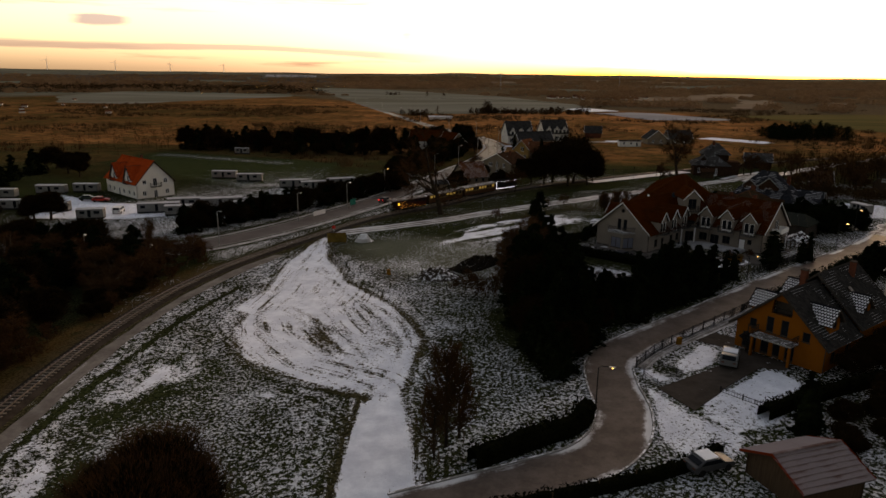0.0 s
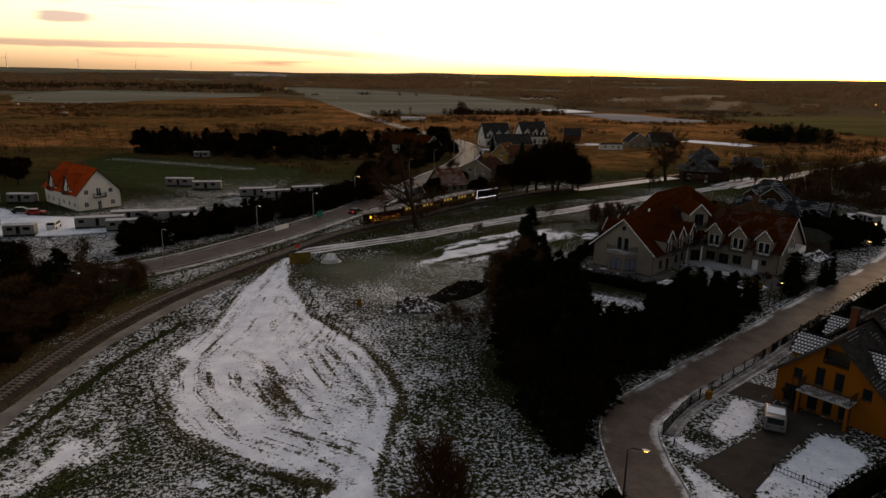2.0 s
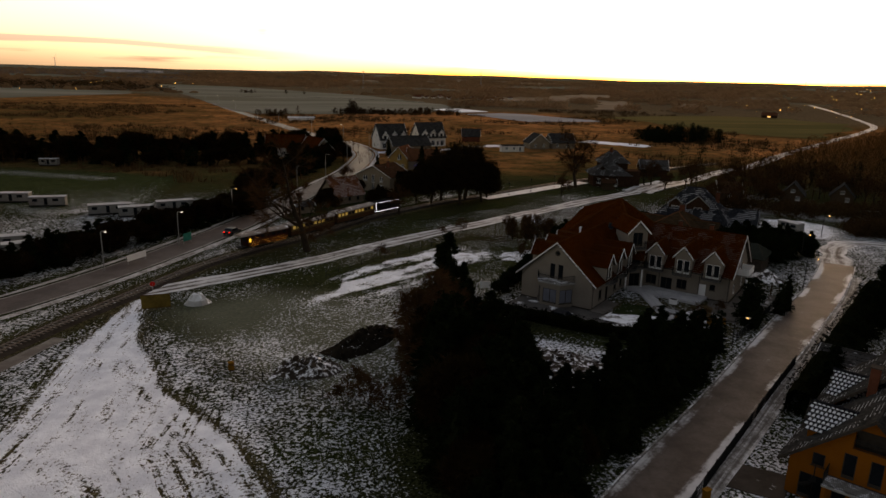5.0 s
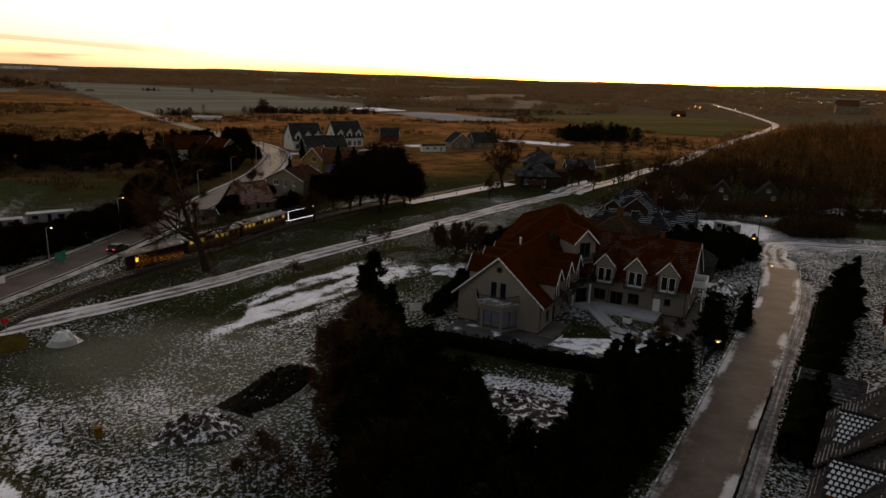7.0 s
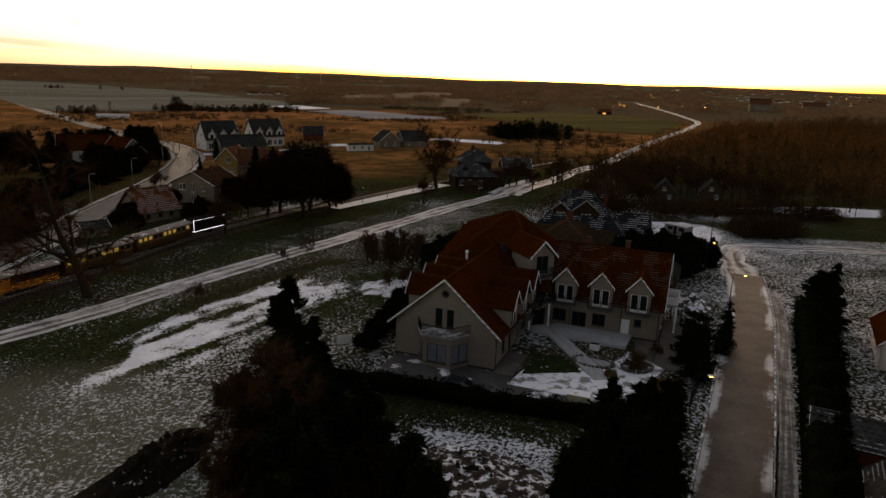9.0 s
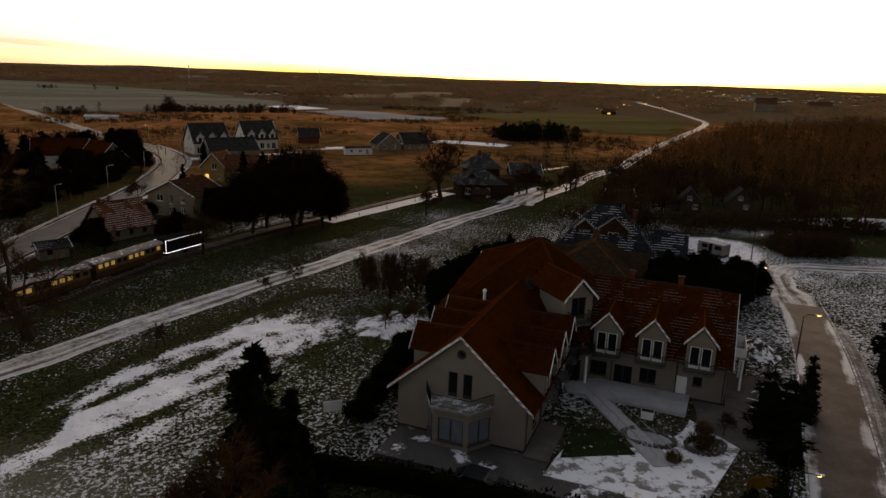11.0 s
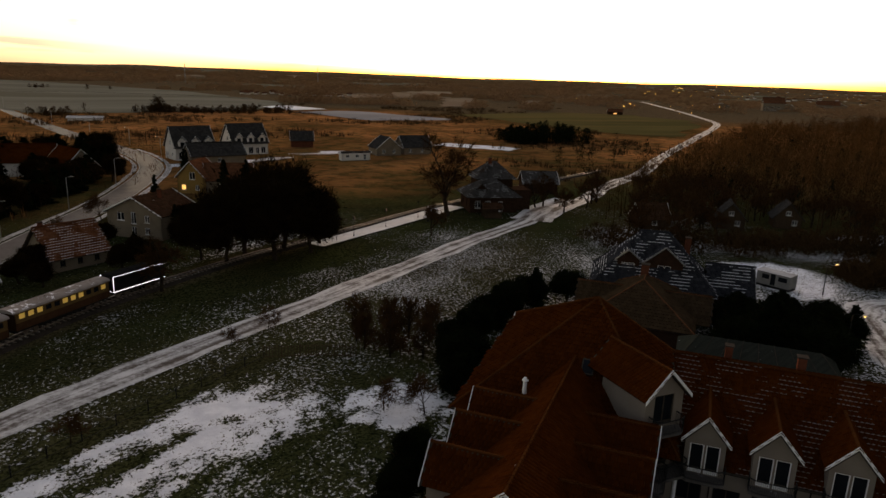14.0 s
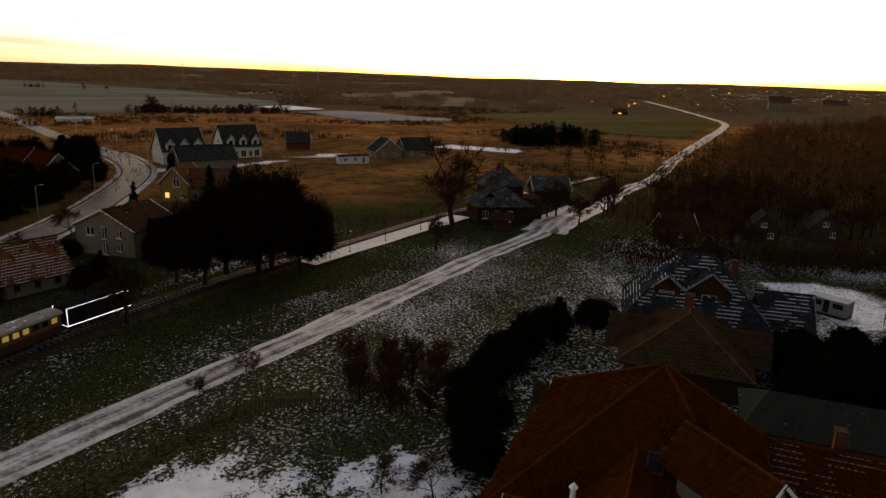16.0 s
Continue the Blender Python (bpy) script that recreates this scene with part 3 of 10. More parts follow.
def inside(poly, x, y, soft):
    """1 well inside a polygon, 0 well outside, soft metres between."""
    d = np.full(x.shape, 1e9)
    sign = np.zeros(x.shape, bool)
    n = len(poly)
    for i in range(n):
        (x1, y1), (x2, y2) = poly[i], poly[(i + 1) % n]
        ex, ey = x2 - x1, y2 - y1
        t = np.clip(((x - x1) * ex + (y - y1) * ey) / (ex * ex + ey * ey), 0, 1)
        d = np.minimum(d, np.hypot(x - x1 - t * ex, y - y1 - t * ey))
        cross = ((y1 > y) != (y2 > y)) & (x < (x2 - x1) * (y - y1) / ((y2 - y1) or 1e-9) + x1)
        sign ^= cross
    d = np.where(sign, d, -d)
    return np.clip(d / soft + 0.5, 0, 1)


def wavering(u, v, seed):
    """Smooth noise from 0 to 1 over a lattice."""
    i, j = np.floor(u), np.floor(v)
    a, b = u - i, v - j
    a, b = a * a * (3 - 2 * a), b * b * (3 - 2 * b)

    def h(p, q):
        s = np.sin(p * 127.1 + q * 311.7 + seed * 74.7) * 43758.5453
        return s - np.floor(s)

    return (h(i, j) * (1 - a) + h(i + 1, j) * a) * (1 - b) + (h(i, j + 1) * (1 - a) + h(i + 1, j + 1) * a) * b


def from_line(pts, x, y):
    """Distance from a line."""
    d = np.full(x.shape, 1e9)
    for (x1, y1), (x2, y2) in zip(pts, pts[1:]):
        ex, ey = x2 - x1, y2 - y1
        t = np.clip(((x - x1) * ex + (y - y1) * ey) / (ex * ex + ey * ey), 0, 1)
        d = np.minimum(d, np.hypot(x - x1 - t * ex, y - y1 - t * ey))
    return d


def along(pts, x, y, half, soft):
    """1 near a line, 0 away from it."""
    d = np.full(x.shape, 1e9)
    for (x1, y1), (x2, y2) in zip(pts, pts[1:]):
        ex, ey = x2 - x1, y2 - y1
        t = np.clip(((x - x1) * ex + (y - y1) * ey) / (ex * ex + ey * ey), 0, 1)
        d = np.minimum(d, np.hypot(x - x1 - t * ex, y - y1 - t * ey))
    return np.clip((half - d) / soft + 0.5, 0, 1)


RAIL = [(-43, 36), (-44.8, 50), (-45.6, 63.5), (-45.8, 75), (-45.2, 88), (-43.4, 103), (-39.2, 118), (-33.6, 130.5), (-27.5, 142), (-18.6, 158), (-9, 169),
        (0, 176.5), (13, 191), (24, 200.5), (36.2, 209.5), (50, 218), (76, 235.5), (92, 245), (125, 264), (165, 285)]
ROAD = [(-104, 98), (-84, 113), (-64.7, 126), (-50, 134.5), (-37, 150), (-22, 176), (-7.5, 208), (5, 241), (15.5, 269), (23, 300), (26, 322), (24.5, 345), (18.5, 372),
        (-2, 443), (-45, 610), (-100, 830), (-163, 1115), (-299, 1540)]
LANE_PTS = [(-25, 145), (-16, 149.5), (-8, 153.5), (2, 159), (12, 166), (25, 174.3), (43.5, 186), (58, 195.5), (72.5, 205.6), (88, 215.5), (102, 224.5), (114, 232), (128, 242), (150, 260), (176, 277),
            (218, 314), (300, 380), (404, 464), (463, 519), (522, 597), (598, 705), (702, 862), (775, 970)]
STREET = [(-3, 47), (3, 49.4), (9, 51.8), (14, 54.2), (17.6, 58.2), (19.4, 63.5), (19.8, 70), (21.2, 76.2), (26, 81.4), (40.5, 92.9), (54, 104), (68, 115.6), (80, 125.6), (91.5, 136.3), (97, 141.8)]
STATION_YARD = [(97, 221), (108, 231), (121, 240)]


def axis(lo, hi, step, far_lo, far_hi, grow):
    mid = list(np.arange(lo, hi + 1e-6, step))
    up, s = [], step
    while (mid[-1] if not up else up[-1]) < far_hi:
        s *= grow
        up.append((up[-1] if up else mid[-1]) + s)
    down, s = [], step
    while (mid[0] if not down else down[-1]) > far_lo:
        s *= grow
        down.append((down[-1] if down else mid[0]) - s)
    return np.array(down[::-1] + mid + up)


def build_land():
    xs = axis(-48, 72, 0.5, -4900, 4900, 1.032)
    ys = axis(44, 188, 0.5, -700, 4900, 1.032)
    X, Y = np.meshgrid(xs, ys)
    Z = gz(X, Y)
    nx, ny = len(xs), len(ys)
    snow = np.full(X.shape, 0.476)
    dry = np.zeros(X.shape)
    dirt = np.zeros(X.shape)
    frost = np.zeros(X.shape)
    wob = np.sin(X * 0.11 + 1.0) * np.sin(Y * 0.09) * 0.5 + np.sin(X * 0.31 + Y * 0.23) * 0.25
    # pale meadow between lot and lane, thinner cover by the railway
    m = inside([(-20, 136), (-8, 113), (4, 104), (14, 120), (13, 131), (4, 139), (-8, 143)], X, Y, 8)
    snow += m * (0.02 + 0.05 * wob)
    dirt = np.maximum(dirt, 0.45 * m)
    frost = np.maximum(frost, 0.78 * m)
    snow -= 0.010 * m
    w = inside([(-20, 140), (-6, 138), (-6, 127), (-12, 125), (-19, 129)], X, Y, 5)
    snow -= 0.09 * w
    m = inside([(-20, 138), (-12, 120), (4, 140), (10, 152), (-4, 149)], X, Y, 12)
    snow -= 0.05 * m
    m = inside([(-16, 151), (60, 198), (92, 222), (86, 232), (30, 196), (-10, 168)], X, Y, 5)
    snow += m * (-0.03 + 0.03 * wob)
    m = along([(26, 198), (50, 212)], X, Y, 7, 6)
    snow -= 0.14 * m
    snow += 0.035 * inside([(52, 176), (92, 212), (76, 218), (40, 196)], X, Y, 8)
    dirt = np.maximum(dirt, 0.25 * inside([(0, 165), (10, 150), (48, 160), (84, 196), (96, 216)], X, Y, 6))
    # woods and far fields hold no speckle
    far = np.clip((np.hypot(X - 10, Y - 120) - 105) / 60, 0, 1)
    snow -= 0.22 * far
    dry = np.clip((Y - 230 - 0.15 * X) / 62, 0, 1) * 0.85
    dry *= 0.62 + 0.76 * wavering(X / 26, Y / 34, 9)
    dry *= 0.75 + 0.25 * np.sin(X / 90 + 0.5) * np.sin(Y / 75)
    dry = np.where((X < -30) & (Y < 330) | (X < 16) & (Y < 306), dry * 0.35, dry)
    dry *= 1 - 0.68 * inside(FIELD_R, X, Y, 60)
    g = inside(FIELD_L, X, Y, 8)
    dry *= 1 - g
    snow = snow * (1 - 0.3 * g)
    snow += g * 0.12 * along([(-118, 290), (-62, 266)], X, Y, 5, 8)
    dry *= 1 - 0.45 * np.clip((np.hypot(X, Y) - 900) / 700, 0, 1)
    # past the reeds the plain turns to dull wood floor and frosted plots
    r, az = np.hypot(X, Y), np.degrees(np.arctan2(X, Y))
    past = np.clip((r - 640 - 360 * np.clip((-az - 2) / 10, 0, 1)) / 90 + 0.6 * (wavering(X / 70, Y / 50, 21) - 0.5), 0, 1)
    dry *= 1 - 0.85 * past
    dirt = np.maximum(dirt, 0.95 * past)
    # straw bands past the reeds lighten the far land in place of haze
    bands = np.clip(3.5 * (wavering(X / 420, Y / 75, 23) - 0.5), 0, 1)
    dry = np.maximum(dry, past * (0.30 + 0.50 * bands * wavering(X / 110, Y / 60, 24)))
    dry *= 1 - 0.42 * np.clip((-az - 4) / 10, 0, 1)
    for poly, k, soft in ((ICE_3, 0.85, 8),):
        snow = np.maximum(snow, k * inside(poly, X, Y, soft))
    # trodden and lying snow
    snow = np.maximum(snow, (0.642 + 0.03 * wob) * inside(LOT, X, Y, 2.6))
    for poly, k, soft in ((PATCH_A, 0.615, 3), (PATCH_B, 0.615, 3), (PATCH_C, 0.60, 6), (PATCH_D, 0.59, 7), (PATCH_E, 0.62, 2.5), (YARD, 0.62, 5), (CLEAR, 0.525, 4), (GARDEN, 0.57, 2), (LAWN, 0.575, 1.5), (LAWN_2, 0.62, 1.2), (LAWN_3, 0.58, 1.5), (SNOWFIELD_R, 0.488, 8), (SNOWHEAP_R, 0.55, 5), (GLADE_R, 0.62, 5), (VERGE, 0.565, 2.5)):
        snow = np.where(inside(poly, X, Y, soft) > 0.02, np.maximum(snow, k * inside(poly, X, Y, soft)), snow)
    # ragged edges: the cover wavers at two scales, drawn out along the lane
    U, V = X * 0.84 + Y * 0.54, X * -0.54 + Y * 0.84
    rag = 0.4 * wavering(U / 7.0, V / 2.6, 3) + 0.3 * wavering(U / 2.6, V / 1.5, 4) + 0.3 * wavering(U / 1.4, V / 1.0, 5) - 0.5
    near = np.clip(1 - (np.hypot(X - 10, Y - 110) - 110) / 40, 0, 1)
    snow += near * (0.03 + 0.42 * np.clip(np.maximum(inside(PATCH_A, X, Y, 9), inside(PATCH_B, X, Y, 7)) * 2, 0, 1)) * rag
    blot = 0.5 * wavering(X / 4.4, Y / 5.2, 11) + 0.3 * wavering(X / 1.9, Y / 2.2, 12) + 0.2 * wavering(X / 0.9, Y / 1.0, 13) - 0.5
    snow += near * 0.085 * blot * (1 - np.clip(2 * inside(LOT, X, Y, 4), 0, 1))
    patches = np.maximum(inside(PATCH_C, X, Y, 9), inside(PATCH_D, X, Y, 9))
    snow += 0.20 * blot * np.clip(2 * patches, 0, 1)
    # dark ditch beside the service path, dark edge of the lane out of the lot
    snow -= 0.16 * along([(-37.2, 40), (-40.0, 55.3), (-39.9, 64.4), (-38.2, 80.8), (-36.9, 93.3), (-33.2, 107)], X, Y, 0.35, 0.7)
    snow -= 0.17 * along([(-13.2, 69.6), (-8.4, 67.3), (-8.9, 57.5), (-9.0, 46)], X, Y, 0.22, 0.5)
    # tyre streaks that follow the two sides of the lot
    left = [(-25.5, 146), (-29, 123), (-29.5, 106), (-31, 95), (-28, 84), (-20, 73.5), (-10, 67.5), (-9, 40)]
    right = [(-23.5, 146), (-20, 126), (-14, 110), (-5.5, 98), (-0.5, 84), (-3, 68), (0.6, 40)]
    dl, dr = from_line(left, X, Y), from_line(right, X, Y)
    s = dl / (dl + dr + 1e-6)
    wide = np.clip(dl + dr, 3, 30)
    st = np.zeros(X.shape)
    for f, ph, a in ((2.1, 0.3, 0.5), (3.7, 2.0, 0.6), (5.3, 4.1, 0.7), (8.1, 1.2, 0.6)):
        st += a * np.sin(s * f * 6.283 + ph + 0.7 * np.sin(Y * 0.07 + ph * 2) + 0.3 * np.sin(X * 0.21 + ph))
    lot = np.clip(1.6 * inside(LOT, X, Y, 9), 0, 1)
    snow += lot * (0.030 * st - 0.010)
    snow += (1 - 0.5 * lot) * (0.085 + 0.12 * rag) * np.maximum(along(right[1:6], X, Y, 1.5, 5), along(left[1:5], X, Y, 1.0, 4))
    snow += 0.16 * inside([(-8.4, 66.5), (-4.2, 66.5), (-2.2, 56.4), (-0.4, 42), (-8.4, 42)], X, Y, 2.0)
    stream = s * np.clip(wide, 6, 24)
    # wheel ruts through the lot
    ruts = ([(-26, 140), (-26.5, 120), (-27.5, 104), (-27, 92), (-24, 83), (-17, 76), (-9.5, 70.5), (-5.5, 64), (-4.8, 48)],
            [(-25, 140), (-21, 122), (-15, 106), (-8, 93), (-4.5, 84), (-4.5, 76), (-6.5, 68), (-5.2, 48)],
            [(-26, 128), (-20, 108), (-13.5, 92), (-9, 80), (-6.5, 70)], [(-24.5, 90), (-18, 86), (-13, 80), (-8, 72)],
            [(-22, 118), (-12, 103), (-5, 92), (-3, 84)], [(-25.5, 100), (-19, 92), (-12, 82), (-7, 73)])
    for line in ruts:
        c = np.array([(p.x, p.y) for p in curve_through(line, 1.2)])
        for off in (-0.85, 0.85):
            d = np.gradient(c, axis=0)
            d /= np.linalg.norm(d, axis=1)[:, None]
            q = c + np.c_[d[:, 1], -d[:, 0]] * off
            k = along([tuple(p) for p in q], X, Y, 0.35, 0.9)
            snow -= 0.075 * k
            dirt = np.maximum(dirt, 0.8 * k)
    m = inside([(-17, 92), (-13, 88), (-11.5, 79), (-15, 80), (-17.5, 86)], X, Y, 3)
    snow -= 0.10 * m
    dirt = np.maximum(dirt, 0.7 * inside(LOT, X, Y, 2))
    m = inside([(-12, 100), (-3, 88), (-2.5, 78), (-7, 78), (-11, 90)], X, Y, 5)
    snow -= 0.07 * m
    # bare ground by the rails and under the trees
    for line, half, k in ((RAIL, 2.8, 0.13), (ROAD, 7, 0.06)):
        snow -= k * along(line, X, Y, half, 3)
    dirt = np.maximum(dirt, 0.5 * along(RAIL, X, Y, 3.2, 2))
    w = inside([(-48, 60), (-49, 100), (-52, 128), (-100, 110), (-120, 40), (-60, 40)], X, Y, 4)
    snow -= 0.2 * w
    for poly in ([(8, 92), (17, 107), (22, 128), (45, 109), (42, 99), (20, 83), (12, 74)],):
        snow -= 0.10 * inside(poly, X, Y, 4) * (1 - inside(CLEAR, X, Y, 4))
    # brown woodland floor on the right, rough earth left of the rails
    w = inside([(98, 196), (118, 184), (160, 150), (520, 200), (640, 520), (420, 470), (150, 262), (112, 232)], X, Y, 8)
    dry = np.maximum(dry, w * (0.05 + 0.27 * np.clip((np.hypot(X - 20, Y - 90) - 190) / 60, 0, 1)))
    lush_r = 0.5 * inside([(126, 146), (134, 158), (160, 150), (190, 126), (186, 104), (140, 128)], X, Y, 12)
    snow += w * (0.10 + 0.05 * np.sin(X * 0.13) * np.sin(Y * 0.17 + X * 0.05))
    w = along([(-48, 36), (-49.5, 60), (-49.8, 76), (-48.5, 92), (-46, 106), (-42, 119)], X, Y, 3, 3)
    dry = np.maximum(dry, 0.14 * w)
    g = inside(FIELD_L, X, Y, 6)
    snow += g * 0.16
    lush = np.maximum(np.maximum(0.9 * g, lush_r), 0.16 * inside(FIELD_R, X, Y, 60))
    w = inside([(14, 124), (34, 136), (50, 152), (48, 172), (24, 164), (2, 146)], X, Y, 10)
    lush = np.maximum(lush, 0.35 * w)
    snow += 0.008 * w
    snow = np.maximum(snow, 0.60 * inside([(-112, 196), (-100, 158), (-78, 158), (-60, 164), (-48, 178), (-70, 180), (-90, 182)], X, Y, 5))
    snow -= 0.040 * inside([(-14, 146), (30, 130), (60, 160), (100, 214), (88, 238), (-8, 172)], X, Y, 10)
    w = inside([(28, 126), (40, 114), (46, 106), (60, 114), (70, 124), (60, 132), (46, 124)], X, Y, 4)
    snow -= 0.05 * w
    dirt = np.maximum(dirt, 0.5 * w)
    snow -= 0.12 * inside([(-56, 98), (-47, 106), (-42, 122), (-47, 131), (-60, 121)], X, Y, 5)
    snow -= 0.20 * along([(4, 142.6), (11, 148.2), (18, 152.2), (26, 156.2)], X, Y, 0.8, 1.6) * (0.4 + wavering(X / 3.0, Y / 2.0, 6))
    snow -= 0.10 * inside([(-8, 198), (4, 196), (32, 214), (36, 232), (20, 240), (2, 222)], X, Y, 5)
    snow -= 0.02 * inside([(-2, 68), (12, 76), (10, 100), (-2, 104), (-1, 84)], X, Y, 5)
    for spot in ([(28, 330), (72, 342), (76, 336), (44, 318), (30, 318)], [(70, 350), (104, 352), (104, 342), (76, 342)], [(86, 360), (112, 352), (108, 346), (84, 352)]):
        snow = np.maximum(snow, 0.56 * inside(spot, X, Y, 5))
    # ditch and rough edge between lane and garden
    w = along([(2, 147.5), (12.8, 156.6), (23.4, 163.6), (33, 169.2), (37, 169.5)], X, Y, 0.9, 1.2)
    snow -= 0.16 * w
    # snow by the platform and along the end of the lane
    snow += 0.06 * inside([(79, 231), (92, 240), (94, 231), (106, 232), (104, 224), (88, 218), (72, 210), (68, 215)], X, Y, 5)
    # the far frost tone also puts haze into the land: greyer west, paler plots
    frost = np.maximum(frost, 0.6 * past * np.clip((-az - 8) / 10, 0, 1))
    plots = np.clip(6.0 * (wavering(X / 260 + Y / 900, Y / 210, 15) - 0.56), 0, 1)
    frost = np.maximum(frost, 0.75 * np.clip((r - 1150) / 500, 0, 1) * plots)
    me = bpy.data.meshes.new("ground")
    co = np.stack([X, Y, Z], -1).reshape(-1, 3).astype(np.float32)
    i = np.arange(nx * ny).reshape(ny, nx)
    q = np.stack([i[:-1, :-1], i[:-1, 1:], i[1:, 1:], i[1:, :-1]], -1).reshape(-1, 4).astype(np.int32)
    me.vertices.add(len(co))
    me.vertices.foreach_set("co", co.ravel())
    me.loops.add(q.size)
    me.loops.foreach_set("vertex_index", q.ravel())
    me.polygons.add(len(q))
    me.polygons.foreach_set("loop_start", np.arange(0, q.size, 4, dtype=np.int32))
    me.update(calc_edges=True)
    at = me.attributes.new("cover", "FLOAT_COLOR", "POINT")
    cover = np.stack([np.clip(snow, 0, 1), np.clip(dry, 0, 1), np.clip(dirt, 0, 1), np.ones(X.shape)], -1)
    at.data.foreach_set("color", cover.reshape(-1).astype(np.float32))
    at = me.attributes.new("frost", "FLOAT", "POINT")
    at.data.foreach_set("value", frost.reshape(-1).astype(np.float32))
    for key, val in (("lush", lush), ("stream", stream), ("trodden", lot)):
        at = me.attributes.new(key, "FLOAT", "POINT")
        at.data.foreach_set("value", val.reshape(-1).astype(np.float32))
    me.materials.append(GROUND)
    me.shade_smooth()
    tagged(new("ground", me), "frosty grassland with thin patchy snow and brown reeds", "ground", "", "structure")


build_land()


def plot_material(name, a, b, c):
    """Open farmland: two tones in broad drifts, with faint rows."""
    t = Tree(name)
    k = t.step(t.noise(0.006, 5.0, 0.6, stretch=(0.35, 1.6, 1.0)), 0.35, 0.66)
    col = t.mix(k, a, b)
    rows = t.math("MULTIPLY", t.step(t.noise(0.05, 4.0, 0.7, stretch=(0.12, 1.0, 1.0)), 0.5, 0.7), 0.55)
    return t.done(t.mix(rows, col, c), 0.95)


def plot(name, pts, mat, label, lift=0.3, rough=5.0):
    """A field laid on the land row by row, with an uneven edge."""
    y0, y1 = min(p[1] for p in pts), max(p[1] for p in pts)
    n, cols = max(14, int((y1 - y0) / 14)), 22
    v, f = [], []
    for j in range(n + 1):
        y = y0 + 0.01 + (y1 - y0 - 0.02) * j / n
        cut = []
        for (ax, ay), (bx, by) in zip(pts, pts[1:] + pts[:1]):
            if (ay > y) != (by > y):
                cut.append(ax + (bx - ax) * (y - ay) / (by - ay))
        a, b = min(cut), max(cut)
        a, b = a + rough * noise.noise(Vector((y / 35, 1.0, len(name)))), b + rough * noise.noise(Vector((y / 35, 7.0, len(name))))
        for k in range(cols + 1):
            x = a + (b - a) * k / cols
            w = rough * 0.6 * noise.noise(Vector((x / 30, y / 30, 3.0))) if j in (0, n) else 0.0
            v.append((x, y + w, gh(x, y) + lift))
    for j in range(n):
        for k in range(cols):
            q = j * (cols + 1) + k
            f.append((q, q + 1, q + cols + 2, q + cols + 1))
    me = bpy.data.meshes.new(name)
    me.from_pydata(v, [], f)
    me.materials.append(mat)
    me.shade_smooth()
    tagged(new(name, me), label, "field", "", "structure")


FROSTFIELD = plot_material("frosted_winter_field", (0.118, 0.115, 0.088), (0.175, 0.168, 0.143), (0.095, 0.097, 0.056))
FLOODFIELD = plot_material("grey_frozen_flood", (0.21, 0.205, 0.215), (0.30, 0.295, 0.31), (0.17, 0.165, 0.165))
PASTURE = plot_material("dull_green_pasture", (0.066, 0.060, 0.024), (0.105, 0.084, 0.034), (0.17, 0.10, 0.042))
SNOWSHEET = plot_material("open_snow_sheet", (0.66, 0.67, 0.71), (0.80, 0.81, 0.84), (0.55, 0.56, 0.60))
# pale from rime, with distance haze added to the tone
STUBBLE = plot_material("rimed_hazy_stubble", (0.16, 0.115, 0.078), (0.245, 0.19, 0.14), (0.13, 0.09, 0.06))
FAR_PLOTS = [[(27, 2907), (777, 3069), (604, 2381), (20, 2165)], [(761, 2661), (1255, 2743), (1066, 2327), (636, 2221)], [(314, 1123), (498, 1318), (607, 1319), (441, 975), (263, 911)],
             [(431, 985), (478, 981), (346, 726), (306, 716)], [(565, 992), (613, 1011), (441, 748), (416, 742)]]
for outline in FAR_PLOTS:
    plot("stubble_field", outline, STUBBLE, "pale rimed stubble field between far woods, paled further for haze", 0.5, 14.0)
plot("far_snow_field", [(-795, 3179), (-594, 3350), (-500, 2816), (-701, 2801)], FLOODFIELD, "narrow snowy field on the far hillside", 0.6, 10.0)
plot("winter_field", ICE_1, FROSTFIELD, "wide frosted grey-green winter field beyond the marsh", 0.35, 9.0)
plot("far_field", ICE_4, FROSTFIELD, "frosted pale field beyond the brown marsh", 0.3, 9.0)
plot("flooded_meadow", ICE_2, FLOODFIELD, "frozen grey flood water on the meadow", 0.3, 4.0)
plot("snow_sheet", ICE_5, SNOWSHEET, "bright strip of open snow beside the frosted field", 0.6, 3.0)
plot("pasture", FIELD_R, PASTURE, "dull green pasture among brown reeds", 0.25, 22.0)
strip("field_ditch", [(-100, 962), (-23, 984), (45, 930), (111, 876), (142, 817)], 5.0, 0.6, GRASSBED, "dark ditch across the frosted field", "ditch", 12.0, 3)
strip("road", ROAD, 7.0, 0.06, ASPHALT, "damp grey asphalt main road with snowy verges", "road", 3.0, 9)
strip("track_lane", LANE_PTS, (4.4, 5.4), 0.05, LANE, "unpaved lane covered in rutted snow", "lane", 2.0, 11, 0.5)
strip("service_path", [(-39.4, 36), (-41.2, 50), (-42, 63.5), (-42.2, 75), (-41.6, 88), (-39.9, 102), (-36, 116), (-31, 127.5)], 1.9, 0.05, GRAVELPATH, "grey gravel path beside the rails", "path", 2.0, 7, 0.4)
strip("pavement", [(24.0, 73.6), (28.6, 78.8), (42.8, 90.1), (56.3, 101.2), (70.2, 112.7), (82.3, 122.8), (93, 133)], 1.7, 0.10, PAVE, "concrete pavement beside the street, patchy with snow", "pavement", 1.5, 7)
def beside(pts, off):
    """The same line moved sideways."""
    c = [Vector((*p, 0)) for p in pts]
    return [tuple((c[i] + sideways(c, i) * off)[:2]) for i in range(len(c))]


